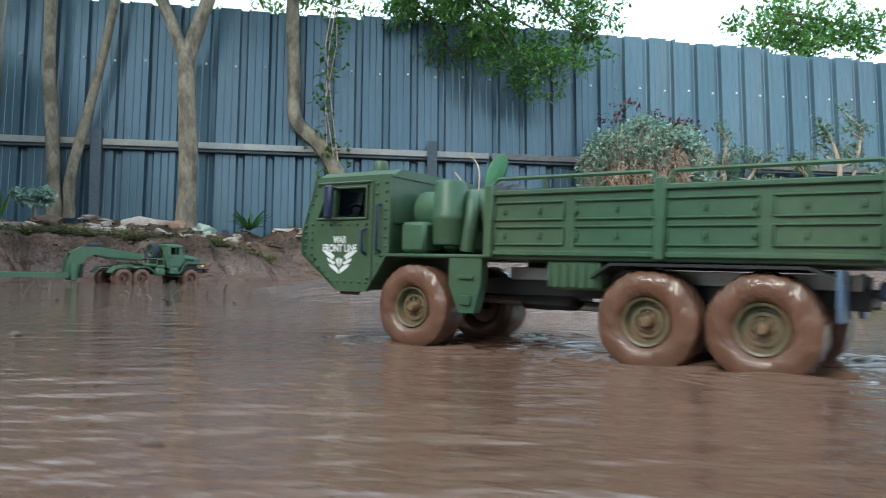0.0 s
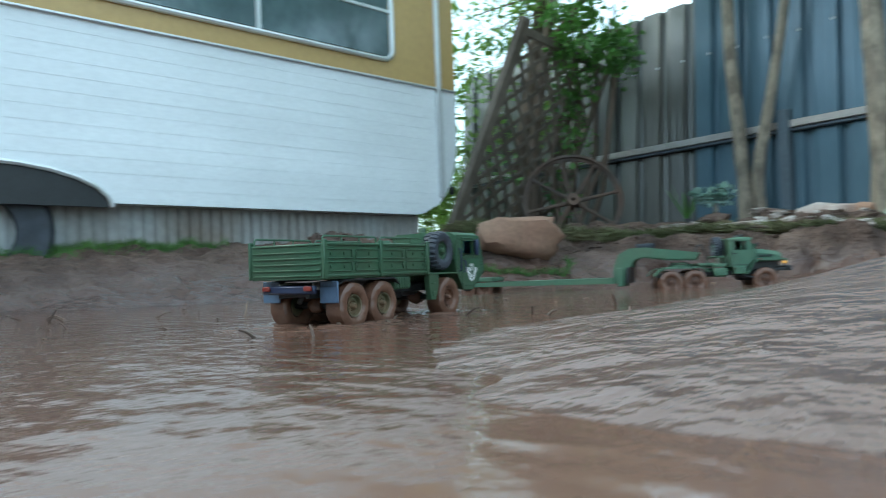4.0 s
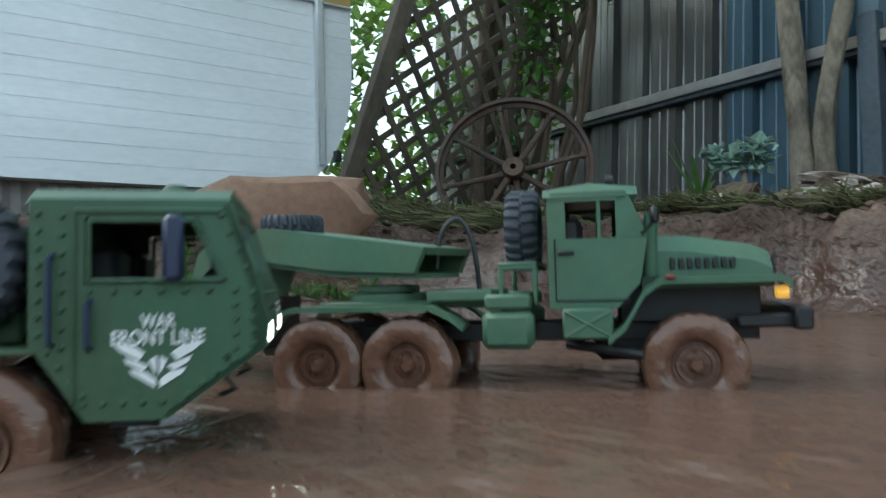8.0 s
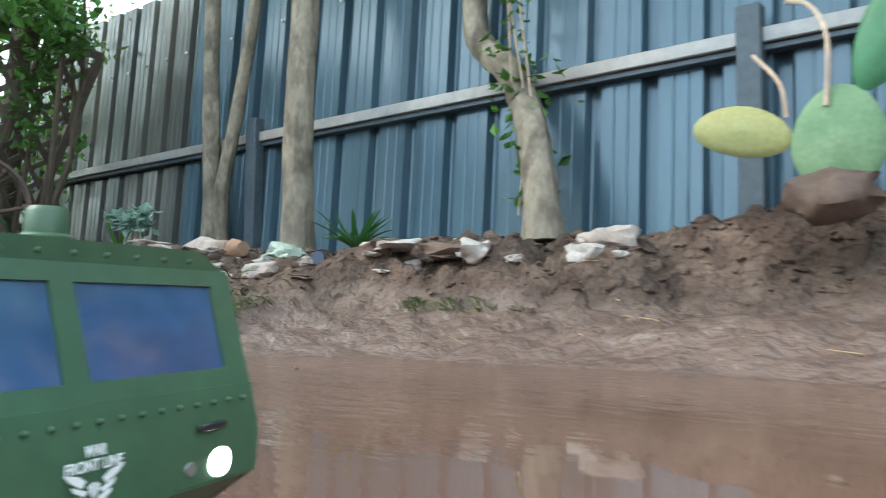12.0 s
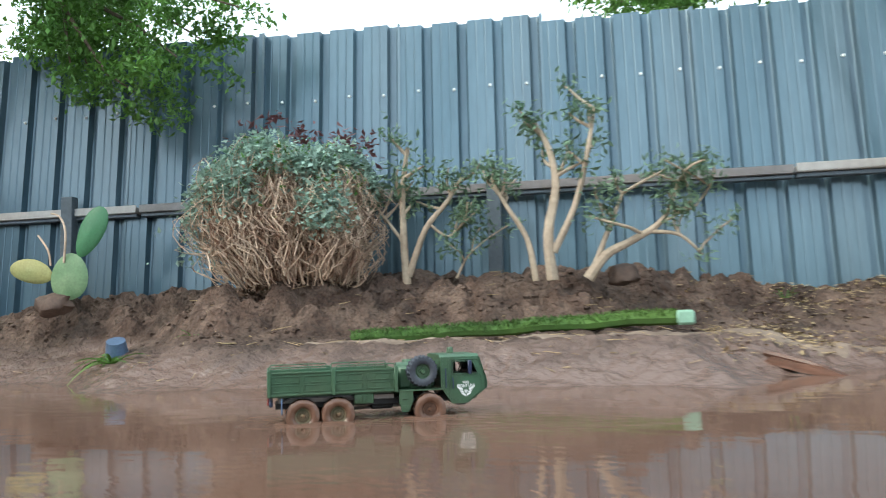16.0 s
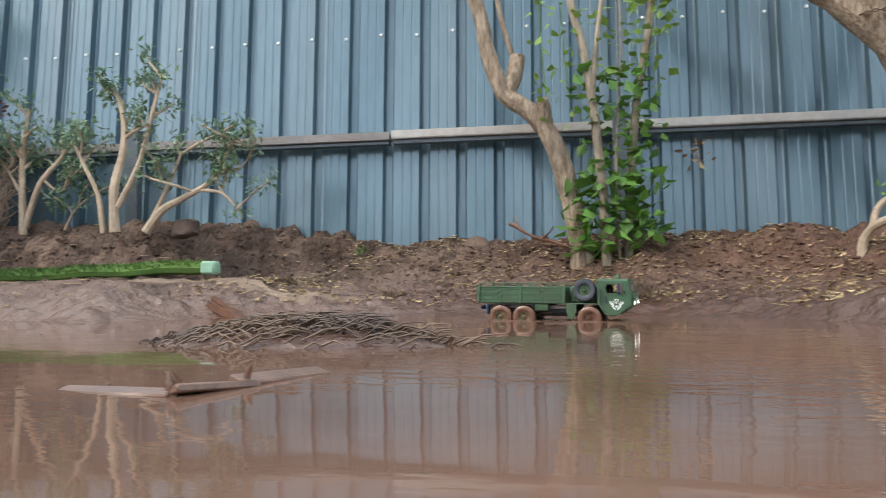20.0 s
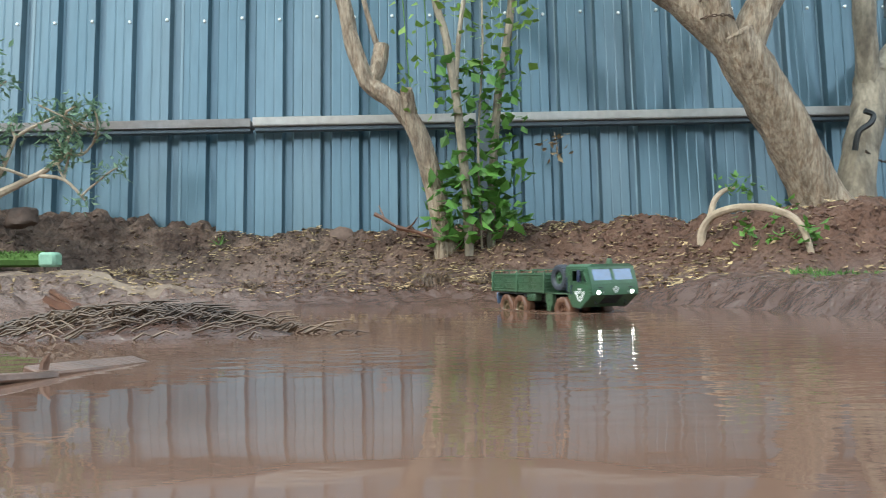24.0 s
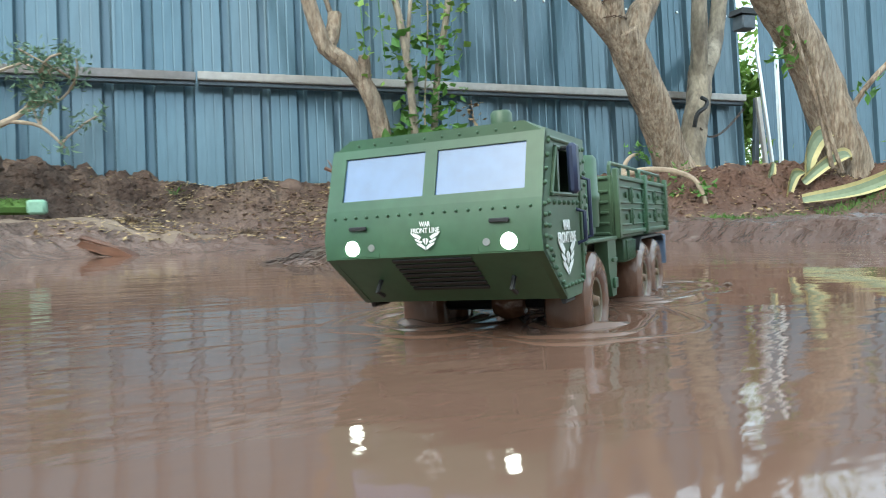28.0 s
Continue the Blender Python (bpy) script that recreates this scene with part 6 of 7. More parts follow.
def chain(label, pts, r=0.010, wire=0.0028):
    line = smooth_path(pts, 6)
    o = line[0]
    t = thing("chain", label, "chain", pose(*o))
    acc, k = 0.0, 0
    i = 0
    pos = line[0].copy()
    while i < len(line) - 1:
        seg = (line[i + 1] - pos)
        if seg.length < r * 1.75:
            i += 1
            continue
        d = seg.normalized()
        c = pos + d * (r * 0.9)
        up = Vector((0, -0.3, 1)) if k % 2 else Vector((0, -1, 0.3))
        s = d.cross(up).normalized()
        ring = [c - o + d * (r * math.cos(a)) + s * (r * 0.6 * math.sin(a)) for a in [2 * math.pi * j / 10 for j in range(11)]]
        part("link", Build().tube(ring, wire, 5, False), M_IRON, t)
        pos = pos + d * (r * 1.75)
        k += 1
    return t


def ring_pts(c, rx, ry, z0, z1, a0=160, a1=380, n=8):
    return [(c[0] + rx * math.cos(radians(a0 + (a1 - a0) * i / (n - 1))), c[1] + ry * math.sin(radians(a0 + (a1 - a0) * i / (n - 1))), z0 + (z1 - z0) * i / (n - 1)) for i in range(n)]


chain("rusty chain looped round a tree limb", ring_pts((2.175, -0.60), 0.075, 0.075, 1.20, 1.20))
chain("rusty chain looped round a tree limb", ring_pts((2.175, -0.61), 0.075, 0.075, 1.27, 1.36))
chain("rusty chain hanging from the gate post", [(2.95, -0.34, 0.66), (3.1, -0.24, 0.62), (3.3, -0.14, 0.68), (3.5, -0.1, 0.84)])
strap = thing("strap", "black rubber strap tied round the grey tree", "strap", pose(2.95, -0.3, 0.72))
part("strap", Build().tube(smooth_path([(-0.06, -0.06, -0.06), (-0.05, -0.08, 0.02), (0.0, -0.09, 0.06), (0.02, -0.08, 0.1), (-0.02, -0.08, 0.12)]), 0.013, 6), M_BLACK, strap)

# ---- gate posts and the sheets past the gate ----
gate = thing("gate", "leaning steel gate posts and bars at the fence end", "gate", pose(3.62, -0.05, 0.3))
for x, y, lean, h, w, m in ((0.0, 0, 2, 0.62, 0.035, M_POST), (0.07, -0.05, -8, 0.62, 0.03, M_RAIL), (0.14, -0.04, -9, 0.95, 0.022, M_TRIM), (0.24, 0.0, -3, 1.3, 0.025, M_TRIM)):
    part("bar", Build().box((0, 0, h / 2), (w, w, h), 0.004), m, gate, at=pose(x, y, 0, 0, lean, 0))
lantern = thing("lantern", "dark hanging lantern box on a tree", "lantern", pose(2.77, -0.94, 1.17))
part("roof", Build().prism([(-0.05, 0.03), (0.05, 0.03), (0.06, 0.0), (-0.06, 0.0)], -0.05, 0.05, "y"), M_BLACK, lantern)
part("box", Build().box((0, 0, -0.04), (0.085, 0.085, 0.075), 0.006), M_POST, lantern)
far_fence = thing("far_fence", "blue-grey ribbed steel sheets past the gate", "fence", kind="structure")
for k in range(4):
    part("fence_panel", sheet_me, None, far_fence, at=pose(4.05 + k * 0.8, 0.35 - 0.1 * k, 0.25, 0, 0, -7))

# ---- the six-wheeled model truck ----
R_W = 0.036
WHEEL_AT = [(0.071, 1), (0.145, 1), (0.344, 1), (0.071, -1), (0.145, -1), (0.344, -1)]


def tyre_build(r, half, lugs=22, lug_h=0.0024, inner=0.5):
    """A tyre whose tread blocks stand out of one closed skin."""
    prof = [(inner, -0.75, 0), (0.62, -0.98, 0), (0.80, -1.02, 0), (0.885, -0.98, 0), (0.90, -0.98, 1), (0.955, -0.84, 1), (1.0, -0.66, 1), (1.0, -0.08, 1), (1.0, 0.08, 2), (1.0, 0.66, 2), (0.955, 0.84, 2), (0.90, 0.98, 2), (0.885, 0.98, 0), (0.80, 1.02, 0), (0.62, 0.98, 0), (inner, 0.75, 0)]
    n = len(prof)
    vs, fs = [], []
    seg = lugs * 6
    for k in range(seg):
        for q, h, zone in prof:
            ph = (k + (3 if zone == 2 else 0)) % 6
            up = lug_h if zone and ph in (0, 1, 2) else 0.0
            a = 2 * math.pi * (k + (0.8 * abs(h) if zone else 0)) / seg
            rr = r * q + up
            vs.append((rr * math.cos(a), half * h, rr * math.sin(a)))
    for k in range(seg):
        k2 = (k + 1) % seg
        for i in range(n):
            i2 = (i + 1) % n
            fs.append((k * n + i, k * n + i2, k2 * n + i2, k2 * n + i))
    return Build().add(vs, fs)


def muddy_tyre_build(r, half):
    """A tyre so caked that its tread only shows as a soft swell."""
    b = Build()
    seg = 48
    prof = [(0.45, -0.62), (0.50, -0.84), (0.66, -1.02), (0.84, -0.98), (0.96, -0.80), (1.0, -0.45), (1.01, 0.0), (1.0, 0.45), (0.96, 0.80), (0.84, 0.98), (0.66, 1.02), (0.50, 0.84), (0.45, 0.62)]
    n = len(prof)
    vs, fs = [], []
    for k in range(seg):
        a = 2 * math.pi * k / seg
        swell = 1 + 0.012 * math.sin(a * 23) + 0.01 * math.sin(a * 7 + 1)
        for q, h in prof:
            rr = r * q * (swell if q > 0.8 else 1)
            vs.append((rr * math.cos(a), half * h, rr * math.sin(a)))
    for k in range(seg):
        k2 = (k + 1) % seg
        for i in range(n):
            i2 = (i + 1) % n
            fs.append((k * n + i, k * n + i2, k2 * n + i2, k2 * n + i))
    return b.add(vs, fs)


def rim_build(r, half):
    """Rim with a dished face, a hub cap and a ring of bolts, facing minus y."""
    b = Build()
    b.lathe([(1e-4, -half * 0.45), (r * 0.46, -half * 0.45), (r * 0.52, -half * 0.82), (r * 0.58, -half * 0.86), (r * 0.56, half * 0.5), (1e-4, half * 0.5)], 28)
    b.lathe([(1e-4, -half * 0.95), (r * 0.10, -half * 0.95), (r * 0.15, -half * 0.75), (r * 0.17, -half * 0.4), (1e-4, -half * 0.4)], 16)
    b.lathe([(r * 0.30, -half * 0.55), (r * 0.38, -half * 0.55), (r * 0.40, -half * 0.42), (r * 0.28, -half * 0.42)], 24)
    for k in range(8):
        a = 2 * math.pi * k / 8
        b.disc((r * 0.24 * math.cos(a), -half * 0.5, r * 0.24 * math.sin(a)), r * 0.035, half * 0.25, "y", 6)
    return b


def lettering(body, size, width, material, parent, m, name="lettering", label="white stencilled lettering"):
    cu = bpy.data.curves.new("lettering", "FONT")
    cu.body = body
    cu.size = size
    cu.align_x = "CENTER"
    cu.extrude = 0.0002
    cu.offset = size * 0.016
    tmp = bpy.data.objects.new("lettering", cu)
    scene.collection.objects.link(tmp)
    bpy.context.view_layer.update()
    me = bpy.data.meshes.new_from_object(tmp.evaluated_get(bpy.context.evaluated_depsgraph_get()))
    bpy.data.objects.remove(tmp)
    xs = [v.co.x for v in me.vertices]
    k = width / (max(xs) - min(xs))
    for v in me.vertices:
        v.co.x *= k
    me.materials.clear()
    me.materials.append(material)
    return part(name, me, material, parent, label, at=m)


def emblem(parent, m, s, material):
    """A winged chevron crest in white."""
    b = Build()

    def flat(pts):
        b.prism([(x * s * 1.12, z * s * 0.86) for x, z in pts], -0.0003, 0.0, "z")

    for q in (-1, 1):
        flat([(q * 0.50, 0.34), (q * 0.40, 0.20), (q * 0.20, 0.05), (q * 0.14, 0.16), (q * 0.26, 0.27)])
        flat([(q * 0.36, 0.11), (q * 0.33, 0.02), (q * 0.16, -0.10), (q * 0.10, -0.02), (q * 0.20, 0.03)])
        flat([(q * 0.30, -0.06), (q * 0.27, -0.14), (q * 0.02, -0.34), (q * 0.02, -0.22), (q * 0.12, -0.12)])
        flat([(q * 0.015, 0.12), (q * 0.10, 0.06), (q * 0.06, -0.06), (q * 0.015, -0.16)])
    return part("emblem", b, material, parent, "white winged crest", at=m, smooth=False)


def rivets(pts, r, axis, parent):
    """One domed rivet at each point, standing out along y or x."""
    me = Build().lathe([(1e-4, -r * 0.6), (r, -r * 0.6), (r * 0.85, r * 0.25), (r * 0.4, r * 0.7), (1e-4, r * 0.75)], 8, "z").mesh("rivet", M_GREEN)
    for p in pts:
        turn = (0, 90, 0) if axis == "x" else (90 if p[1] < 0 else -90, 0, 0)
        part("rivet", me, None, parent, at=pose(*p, *turn))


def six_wheel_truck():
    t = thing("toy_truck", "green riveted six-wheel model army truck with muddy tyres", "toy truck")
    # chassis
    fr = Build()
    for y in (-0.026, 0.026):
        fr.box((0.205, y, 0.056), (0.38, 0.008, 0.014), 0.001)
    for x in (0.02, 0.108, 0.2, 0.29, 0.385):
        fr.box((x, 0, 0.056), (0.01, 0.05, 0.01), 0.001)
    part("chassis", fr, M_BLACK, t, "black ladder chassis")
    for x in (0.071, 0.145, 0.344):
        ax = part("axle", Build().tube([(x, -0.05, R_W), (x, 0.05, R_W)], 0.005, 8), M_BLACK, t)
        part("differential", Build().lathe([(1e-4, -0.014), (0.009, -0.012), (0.013, -0.004), (0.013, 0.004), (0.009, 0.012), (1e-4, 0.014)], 14, "y", (x, 0.004, R_W)), M_MUD, ax)
        for y in (-0.03, 0.03):
            part("shock", Build().tube([(x - 0.012, y, R_W + 0.004), (x + 0.008, y, 0.066)], 0.004, 8), M_STEEL, ax, "dull metal shock absorber")
    part("driveshaft", Build().tube([(0.145, 0, 0.04), (0.344, 0, 0.045)], 0.004, 8), M_STEEL, t)
    part("gearbox", Build().box((0.245, 0, 0.05), (0.05, 0.04, 0.024), 0.004), M_BLACK, t)
    # wheels
    rim_g = rim_build(R_W * 0.80, 0.0165).mesh("wheel", M_RIM)
    rim_m = rim_build(R_W * 0.80, 0.0165).mesh("wheel", M_MUD)
    tyre_me = muddy_tyre_build(R_W, 0.0165).mesh("tyre", M_MUD)
    wheels = []
    for i, (x, s) in enumerate(WHEEL_AT):
        w = part("wheel", rim_m if i == 5 else rim_g, None, t, "wheel caked in wet red mud", at=pose(x, s * 0.0545, R_W, 0, 0, 180 if s > 0 else 0))
        part("tyre", tyre_me, None, w, "tyre coated in wet red mud")
        wheels.append(w)
    # cargo bed
    part("bed_floor", Build().box((0.1355, 0, 0.079), (0.271, 0.136, 0.005), 0.001), M_GREEN, t)
    for s in (-1, 1):
        b = Build().box((0.1355, s * 0.068, 0.104), (0.271, 0.003, 0.048), 0.0006)
        for z in (0.0815, 0.127):
            b.box((0.1355, s * 0.0705, z), (0.271, 0.003, 0.004), 0.0008)
        for k in range(4):
            xc = 0.036 + k * 0.0665
            for z in (0.0945, 0.113):
                for dz in (-0.0065, 0.0065):
                    b.box((xc, s * 0.0703, z + dz), (0.058, 0.0022, 0.0016), 0.0005)
                for dx in (-0.029, 0.029):
                    b.box((xc + dx, s * 0.0703, z), (0.0016, 0.0022, 0.0125), 0.0005)
        side = part("side_board", b, M_GREEN, t)
        for k in range(9):
            for z in (0.0945, 0.113):
                part("hook", Build().box((0.016 + k * 0.03, s * 0.0708, z), (0.0022, 0.0022, 0.005), 0.0006), M_GREEN, side)
        for x in (0.002, 0.1355, 0.269):
            part("stake", Build().box((x, s * 0.0715, 0.1055), (0.008, 0.005, 0.056), 0.001), M_GREEN, side)
        for x0, x1 in ((0.004, 0.13), (0.141, 0.267)):
            line = [(x0, s * 0.066, 0.126), (x0, s * 0.066, 0.136), (x0 + 0.003, s * 0.066, 0.1385), (x1 - 0.003, s * 0.066, 0.1385), (x1, s * 0.066, 0.136), (x1, s * 0.066, 0.126)]
            rail = part("top_rail", Build().tube(line, 0.0016, 6), M_GREEN, t)
            for k in (1, 2):
                xm = x0 + (x1 - x0) * k / 3
                part("rail_leg", Build().tube([(xm, s * 0.066, 0.126), (xm, s * 0.066, 0.1385)], 0.0014, 6), M_GREEN, rail)
    for x, nm in ((0.0015, "tailgate"), (0.2695, "headboard")):
        b = Build().box((x, 0, 0.104), (0.003, 0.134, 0.048), 0.0006)
        o = -0.0022 if x < 0.1 else 0.0022
        board = part(nm, b, M_GREEN, t)
        for z in (0.082, 0.09, 0.0985, 0.107, 0.1155, 0.126):
            part("slat", Build().box((x + o, 0, z), (0.0026, 0.13, 0.0024), 0.0006), M_GREEN, board)
    part("rear_bumper", Build().box((0.006, 0, 0.062), (0.008, 0.10, 0.012), 0.002), M_NAVY, t, "navy rear bumper")
    for s in (-1, 1):
        part("tail_lamp", Build().box((0.0, s * 0.04, 0.064), (0.004, 0.014, 0.007), 0.001), M_RED, t, "small red tail lamp")
        part("mudflap", Build().box((0.028, s * 0.056, 0.058), (0.003, 0.034, 0.032), 0.001), M_PALEBLUE, t, "blue-black rubber mudflap", at=pose(0, 0, 0, 0, 0, 0))
        line = [(0.026, s * 0.056, 0.068), (0.045, s * 0.056, 0.0755), (0.108, s * 0.056, 0.0755), (0.17, s * 0.056, 0.0755), (0.184, s * 0.056, 0.066)]
        vs, fs = [], []
        for x, y, z in line:
            for dy in (-0.016, 0.016):
                vs += [(x, y + dy, z), (x, y + dy, z - 0.002)]
        for k in range(len(line) - 1):
            a = k * 4
            fs += [(a, a + 2, a + 6, a + 4), (a + 1, a + 5, a + 7, a + 3), (a, a + 4, a + 5, a + 1), (a + 2, a + 3, a + 7, a + 6)]
        part("rear_fender", Build().add(vs, fs), M_BLACK, t)
        # step panel, fuel box, fender shelf
        b = Build().prism([(0.276, 0.079), (0.306, 0.079), (0.306, 0.056), (0.296, 0.034), (0.282, 0.034), (0.276, 0.056)], s * 0.060, s * 0.070, "y")
        b.box((0.289, s * 0.0712, 0.062), (0.014, 0.002, 0.003), 0.0005)
        b.box((0.289, s * 0.0712, 0.044), (0.010, 0.002, 0.008), 0.0005)
        part("step_panel", b, M_GREEN, t)
        b = Build().box((0.20, s * 0.056, 0.066), (0.042, 0.022, 0.021), 0.002)
        box = part("fuel_box", b, M_GREEN, t)
        for k in range(6):
            part("rib", Build().box((0.183 + k * 0.007, s * 0.0678, 0.066), (0.0022, 0.002, 0.017), 0.0005), M_GREEN, box)
        part("fender_shelf", Build().box((0.322, s * 0.048, 0.0785), (0.1, 0.046, 0.003), 0.0008), M_GREEN, t)
        part("chassis_plate", Build().box((0.145, s * 0.0322, 0.0665), (0.25, 0.003, 0.010), 0.0006), M_STEEL, t, "bare silver side plate")
    # behind the cab
    part("engine_cover", Build().box((0.322, 0.0, 0.105), (0.085, 0.07, 0.05), 0.006), M_GREEN, t)
    can = Build().lathe([(1e-4, 0.0), (0.0125, 0.0), (0.0135, 0.003), (0.0135, 0.018), (0.0145, 0.02), (0.0145, 0.024), (0.0135, 0.026), (0.0135, 0.05), (0.0115, 0.053), (1e-4, 0.053)], 22, "z", (0.318, 0.054, 0.088))
    part("air_filter", can, M_GREEN, t)
    part("air_pipe", Build().tube(smooth_path([(0.300, 0.054, 0.083), (0.297, 0.054, 0.105), (0.298, 0.05, 0.122), (0.305, 0.04, 0.13)]), 0.006, 10), M_GREEN, t)
    part("tool_box", Build().box((0.348, 0.052, 0.094), (0.026, 0.026, 0.026), 0.003), M_GREEN, t)
    part("tank", Build().tube([(0.285, 0.03, 0.118), (0.36, 0.03, 0.118)], [0.018, 0.018], 18), M_GREEN, t)
    spare = part("spare_wheel", rim_build(0.0335, 0.015), M_GREEN, t, "green spare wheel rim", at=pose(0.3295, -0.054, 0.1185))
    part("tyre", tyre_build(0.0325, 0.015), M_RUBBER, spare, "clean blue-black knobbly spare tyre")
    part("spare_carrier", Build().box((0.33, -0.034, 0.10), (0.05, 0.008, 0.04), 0.002), M_GREEN, t)
    # cab
    cab = part("cab", Build().prism([(0.372, 0.083), (0.394, 0.048), (0.428, 0.048), (0.469, 0.079), (0.4705, 0.090), (0.466, 0.1075), (0.372, 0.1075)], -0.0665, 0.0665, "y"), M_GREEN, t)
    for s in (-1, 1):
        y0, y1 = s * 0.066, s * 0.0705
        b = Build()
        b.prism([(0.3685, 0.082), (0.3925, 0.0465), (0.428, 0.0465), (0.472, 0.078), (0.473, 0.091), (0.4685, 0.1085), (0.3685, 0.1085)], min(y0, y1), max(y0, y1), "y")
        part("door_panel", b, M_GREEN, cab)
        b = Build()
        b.prism([(0.3685, 0.1085), (0.392, 0.1085), (0.392, 0.139), (0.3685, 0.139)], min(y0, y1), max(y0, y1), "y")
        b.prism([(0.3685, 0.139), (0.458, 0.139), (0.4545, 0.1475), (0.3685, 0.1475)], min(y0, y1), max(y0, y1), "y")
        b.prism([(0.4545, 0.1085), (0.4685, 0.1085), (0.458, 0.139), (0.441, 0.139)], min(y0, y1), max(y0, y1), "y")
        b.prism([(0.432, 0.1085), (0.436, 0.1085), (0.434, 0.139), (0.430, 0.139)], min(y0, y1), max(y0, y1), "y")
        part("window_frame", b, M_GREEN, cab)
        yb = s * 0.0712
        b = Build()
        for p, q in (((0.394, 0.110), (0.394, 0.1375)), ((0.394, 0.1375), (0.4395, 0.1375)), ((0.4395, 0.1375), (0.4525, 0.110)), ((0.4525, 0.110), (0.394, 0.110)), ((0.3875, 0.055), (0.3875, 0.142)), ((0.3875, 0.142), (0.452, 0.142))):
            b.tube([(p[0], yb, p[1]), (q[0], yb, q[1])], 0.0012, 6)
        part("door_trim", b, M_GREEN, cab)
        pts = []
        for k in range(8):
            pts += [(0.3725, s * 0.071, 0.086 + k * 0.0078), (0.3825, s * 0.071, 0.080 + k * 0.0085)]
        for k in range(6):
            pts += [(0.392 + k * 0.0085, s * 0.071, 0.0545), (0.394 + k * 0.0105, s * 0.071, 0.105)]
        for k in range(5):
            pts += [(0.4585, s * 0.071, 0.078 + k * 0.0068), (0.4665, s * 0.071, 0.080 + k * 0.006), (0.4545 + 0.003 * k * 0, s * 0.071, 0.074)]
        for k in range(4):
            pts += [(0.437 + k * 0.0065, s * 0.071, 0.0575 + k * 0.0048), (0.3765 + k * 0.005, s * 0.071, 0.078 - k * 0.0066), (0.4635 - k * 0.0038, s * 0.071, 0.116 + k * 0.008)]
        rivets(pts, 0.0017, "y", cab)
        rz = 0 if s < 0 else 180
        lettering("WAR", 0.0088, 0.0155, M_DECAL, cab, pose(0.424, s * 0.0713, 0.0884, 90, 0, rz))
        lettering("FRONT LINE", 0.0092, 0.0405, M_DECAL, cab, pose(0.424, s * 0.0713, 0.0808, 90, 0, rz))
        emblem(cab, pose(0.424, s * 0.0713, 0.0718, 90, 0, rz), 0.0366, M_DECAL)
        mir = part("mirror", Build().box((0.432, s * 0.0795, 0.1245), (0.009, 0.006, 0.030), 0.002), M_NAVY, cab, "dark blue wing mirror")
        part("mirror_arm", Build().tube([(0.43, s * 0.070, 0.137), (0.432, s * 0.0785, 0.137)], 0.0014, 6), M_BLACK, mir)
        for x, z0, z1 in ((0.3785, 0.081, 0.122), (0.3945, 0.079, 0.101)):
            line = [(x, s * 0.070, z0), (x, s * 0.0755, z0 + 0.002), (x, s * 0.0755, z1 - 0.002), (x, s * 0.070, z1)]
            part("grab_handle", Build().tube(line, 0.0014, 6), M_NAVY, cab, "dark blue grab handle")
        line = [(0.403, s * 0.066, 0.05), (0.403, s * 0.067, 0.0445), (0.424, s * 0.067, 0.0445), (0.424, s * 0.066, 0.05)]
        part("step", Build().tube(line, 0.0016, 6), M_BLACK, cab)
    part("rear_wall", Build().box((0.3705, 0, 0.126), (0.004, 0.132, 0.04), 0.001), M_GREEN, cab)
    roof = Build()
    ro = [(-0.0705, 0.1455), (-0.058, 0.153), (0.058, 0.153), (0.0705, 0.1455)]
    vs = [(0.367, y, z) for y, z in ro] + [(0.4555, y, z) for y, z in ro]
    roof.add(vs, [(0, 1, 2, 3), (4, 7, 6, 5), (0, 4, 5, 1), (1, 5, 6, 2), (2, 6, 7, 3), (3, 7, 4, 0)])
    part("roof", roof, M_GREEN, cab, smooth=False)
    rivets([(0.4555, -0.052 + 0.0116 * k, 0.1492) for k in range(10)], 0.0011, "x", cab)
    # windscreen
    def slope(y, f, lift=0.0):
        x = 0.4690 + (0.4565 - 0.4690) * f + lift * 0.95
        z = 0.1075 + (0.1465 - 0.1075) * f + lift * 0.3
        return (x, y, z)

    fr = Build()
    for ya, yb, fa, fb in ((-0.0705, 0.0705, 0.0, 0.16), (-0.0705, 0.0705, 0.86, 1.0), (-0.0705, -0.060, 0.16, 0.86), (0.060, 0.0705, 0.16, 0.86), (-0.004, 0.004, 0.16, 0.86)):
        vs = [slope(ya, fa), slope(yb, fa), slope(yb, fb), slope(ya, fb), slope(ya, fa, -0.004), slope(yb, fa, -0.004), slope(yb, fb, -0.004), slope(ya, fb, -0.004)]
        fr.add(vs, [(0, 1, 2, 3), (7, 6, 5, 4), (0, 4, 5, 1), (1, 5, 6, 2), (2, 6, 7, 3), (3, 7, 4, 0)])
    part("windscreen_frame", fr, M_GREEN, cab, smooth=False)
    for ya, yb in ((-0.060, -0.004), (0.004, 0.060)):
        vs = [slope(ya, 0.16, -0.0012), slope(yb, 0.16, -0.0012), slope(yb, 0.86, -0.0012), slope(ya, 0.86, -0.0012), slope(ya, 0.16, -0.003), slope(yb, 0.16, -0.003), slope(yb, 0.86, -0.003), slope(ya, 0.86, -0.003)]
        part("windscreen", Build().add(vs, [(0, 1, 2, 3), (7, 6, 5, 4), (0, 4, 5, 1), (1, 5, 6, 2), (2, 6, 7, 3), (3, 7, 4, 0)]), M_DECAL_BLUE, cab, "blue-tinted windscreen pane", smooth=False)
    nose = Build().prism([(0.466, 0.078), (0.4725, 0.078), (0.4735, 0.091), (0.4695, 0.1080), (0.466, 0.1080)], -0.0705, 0.0705, "y")
    part("nose", nose, M_GREEN, cab)
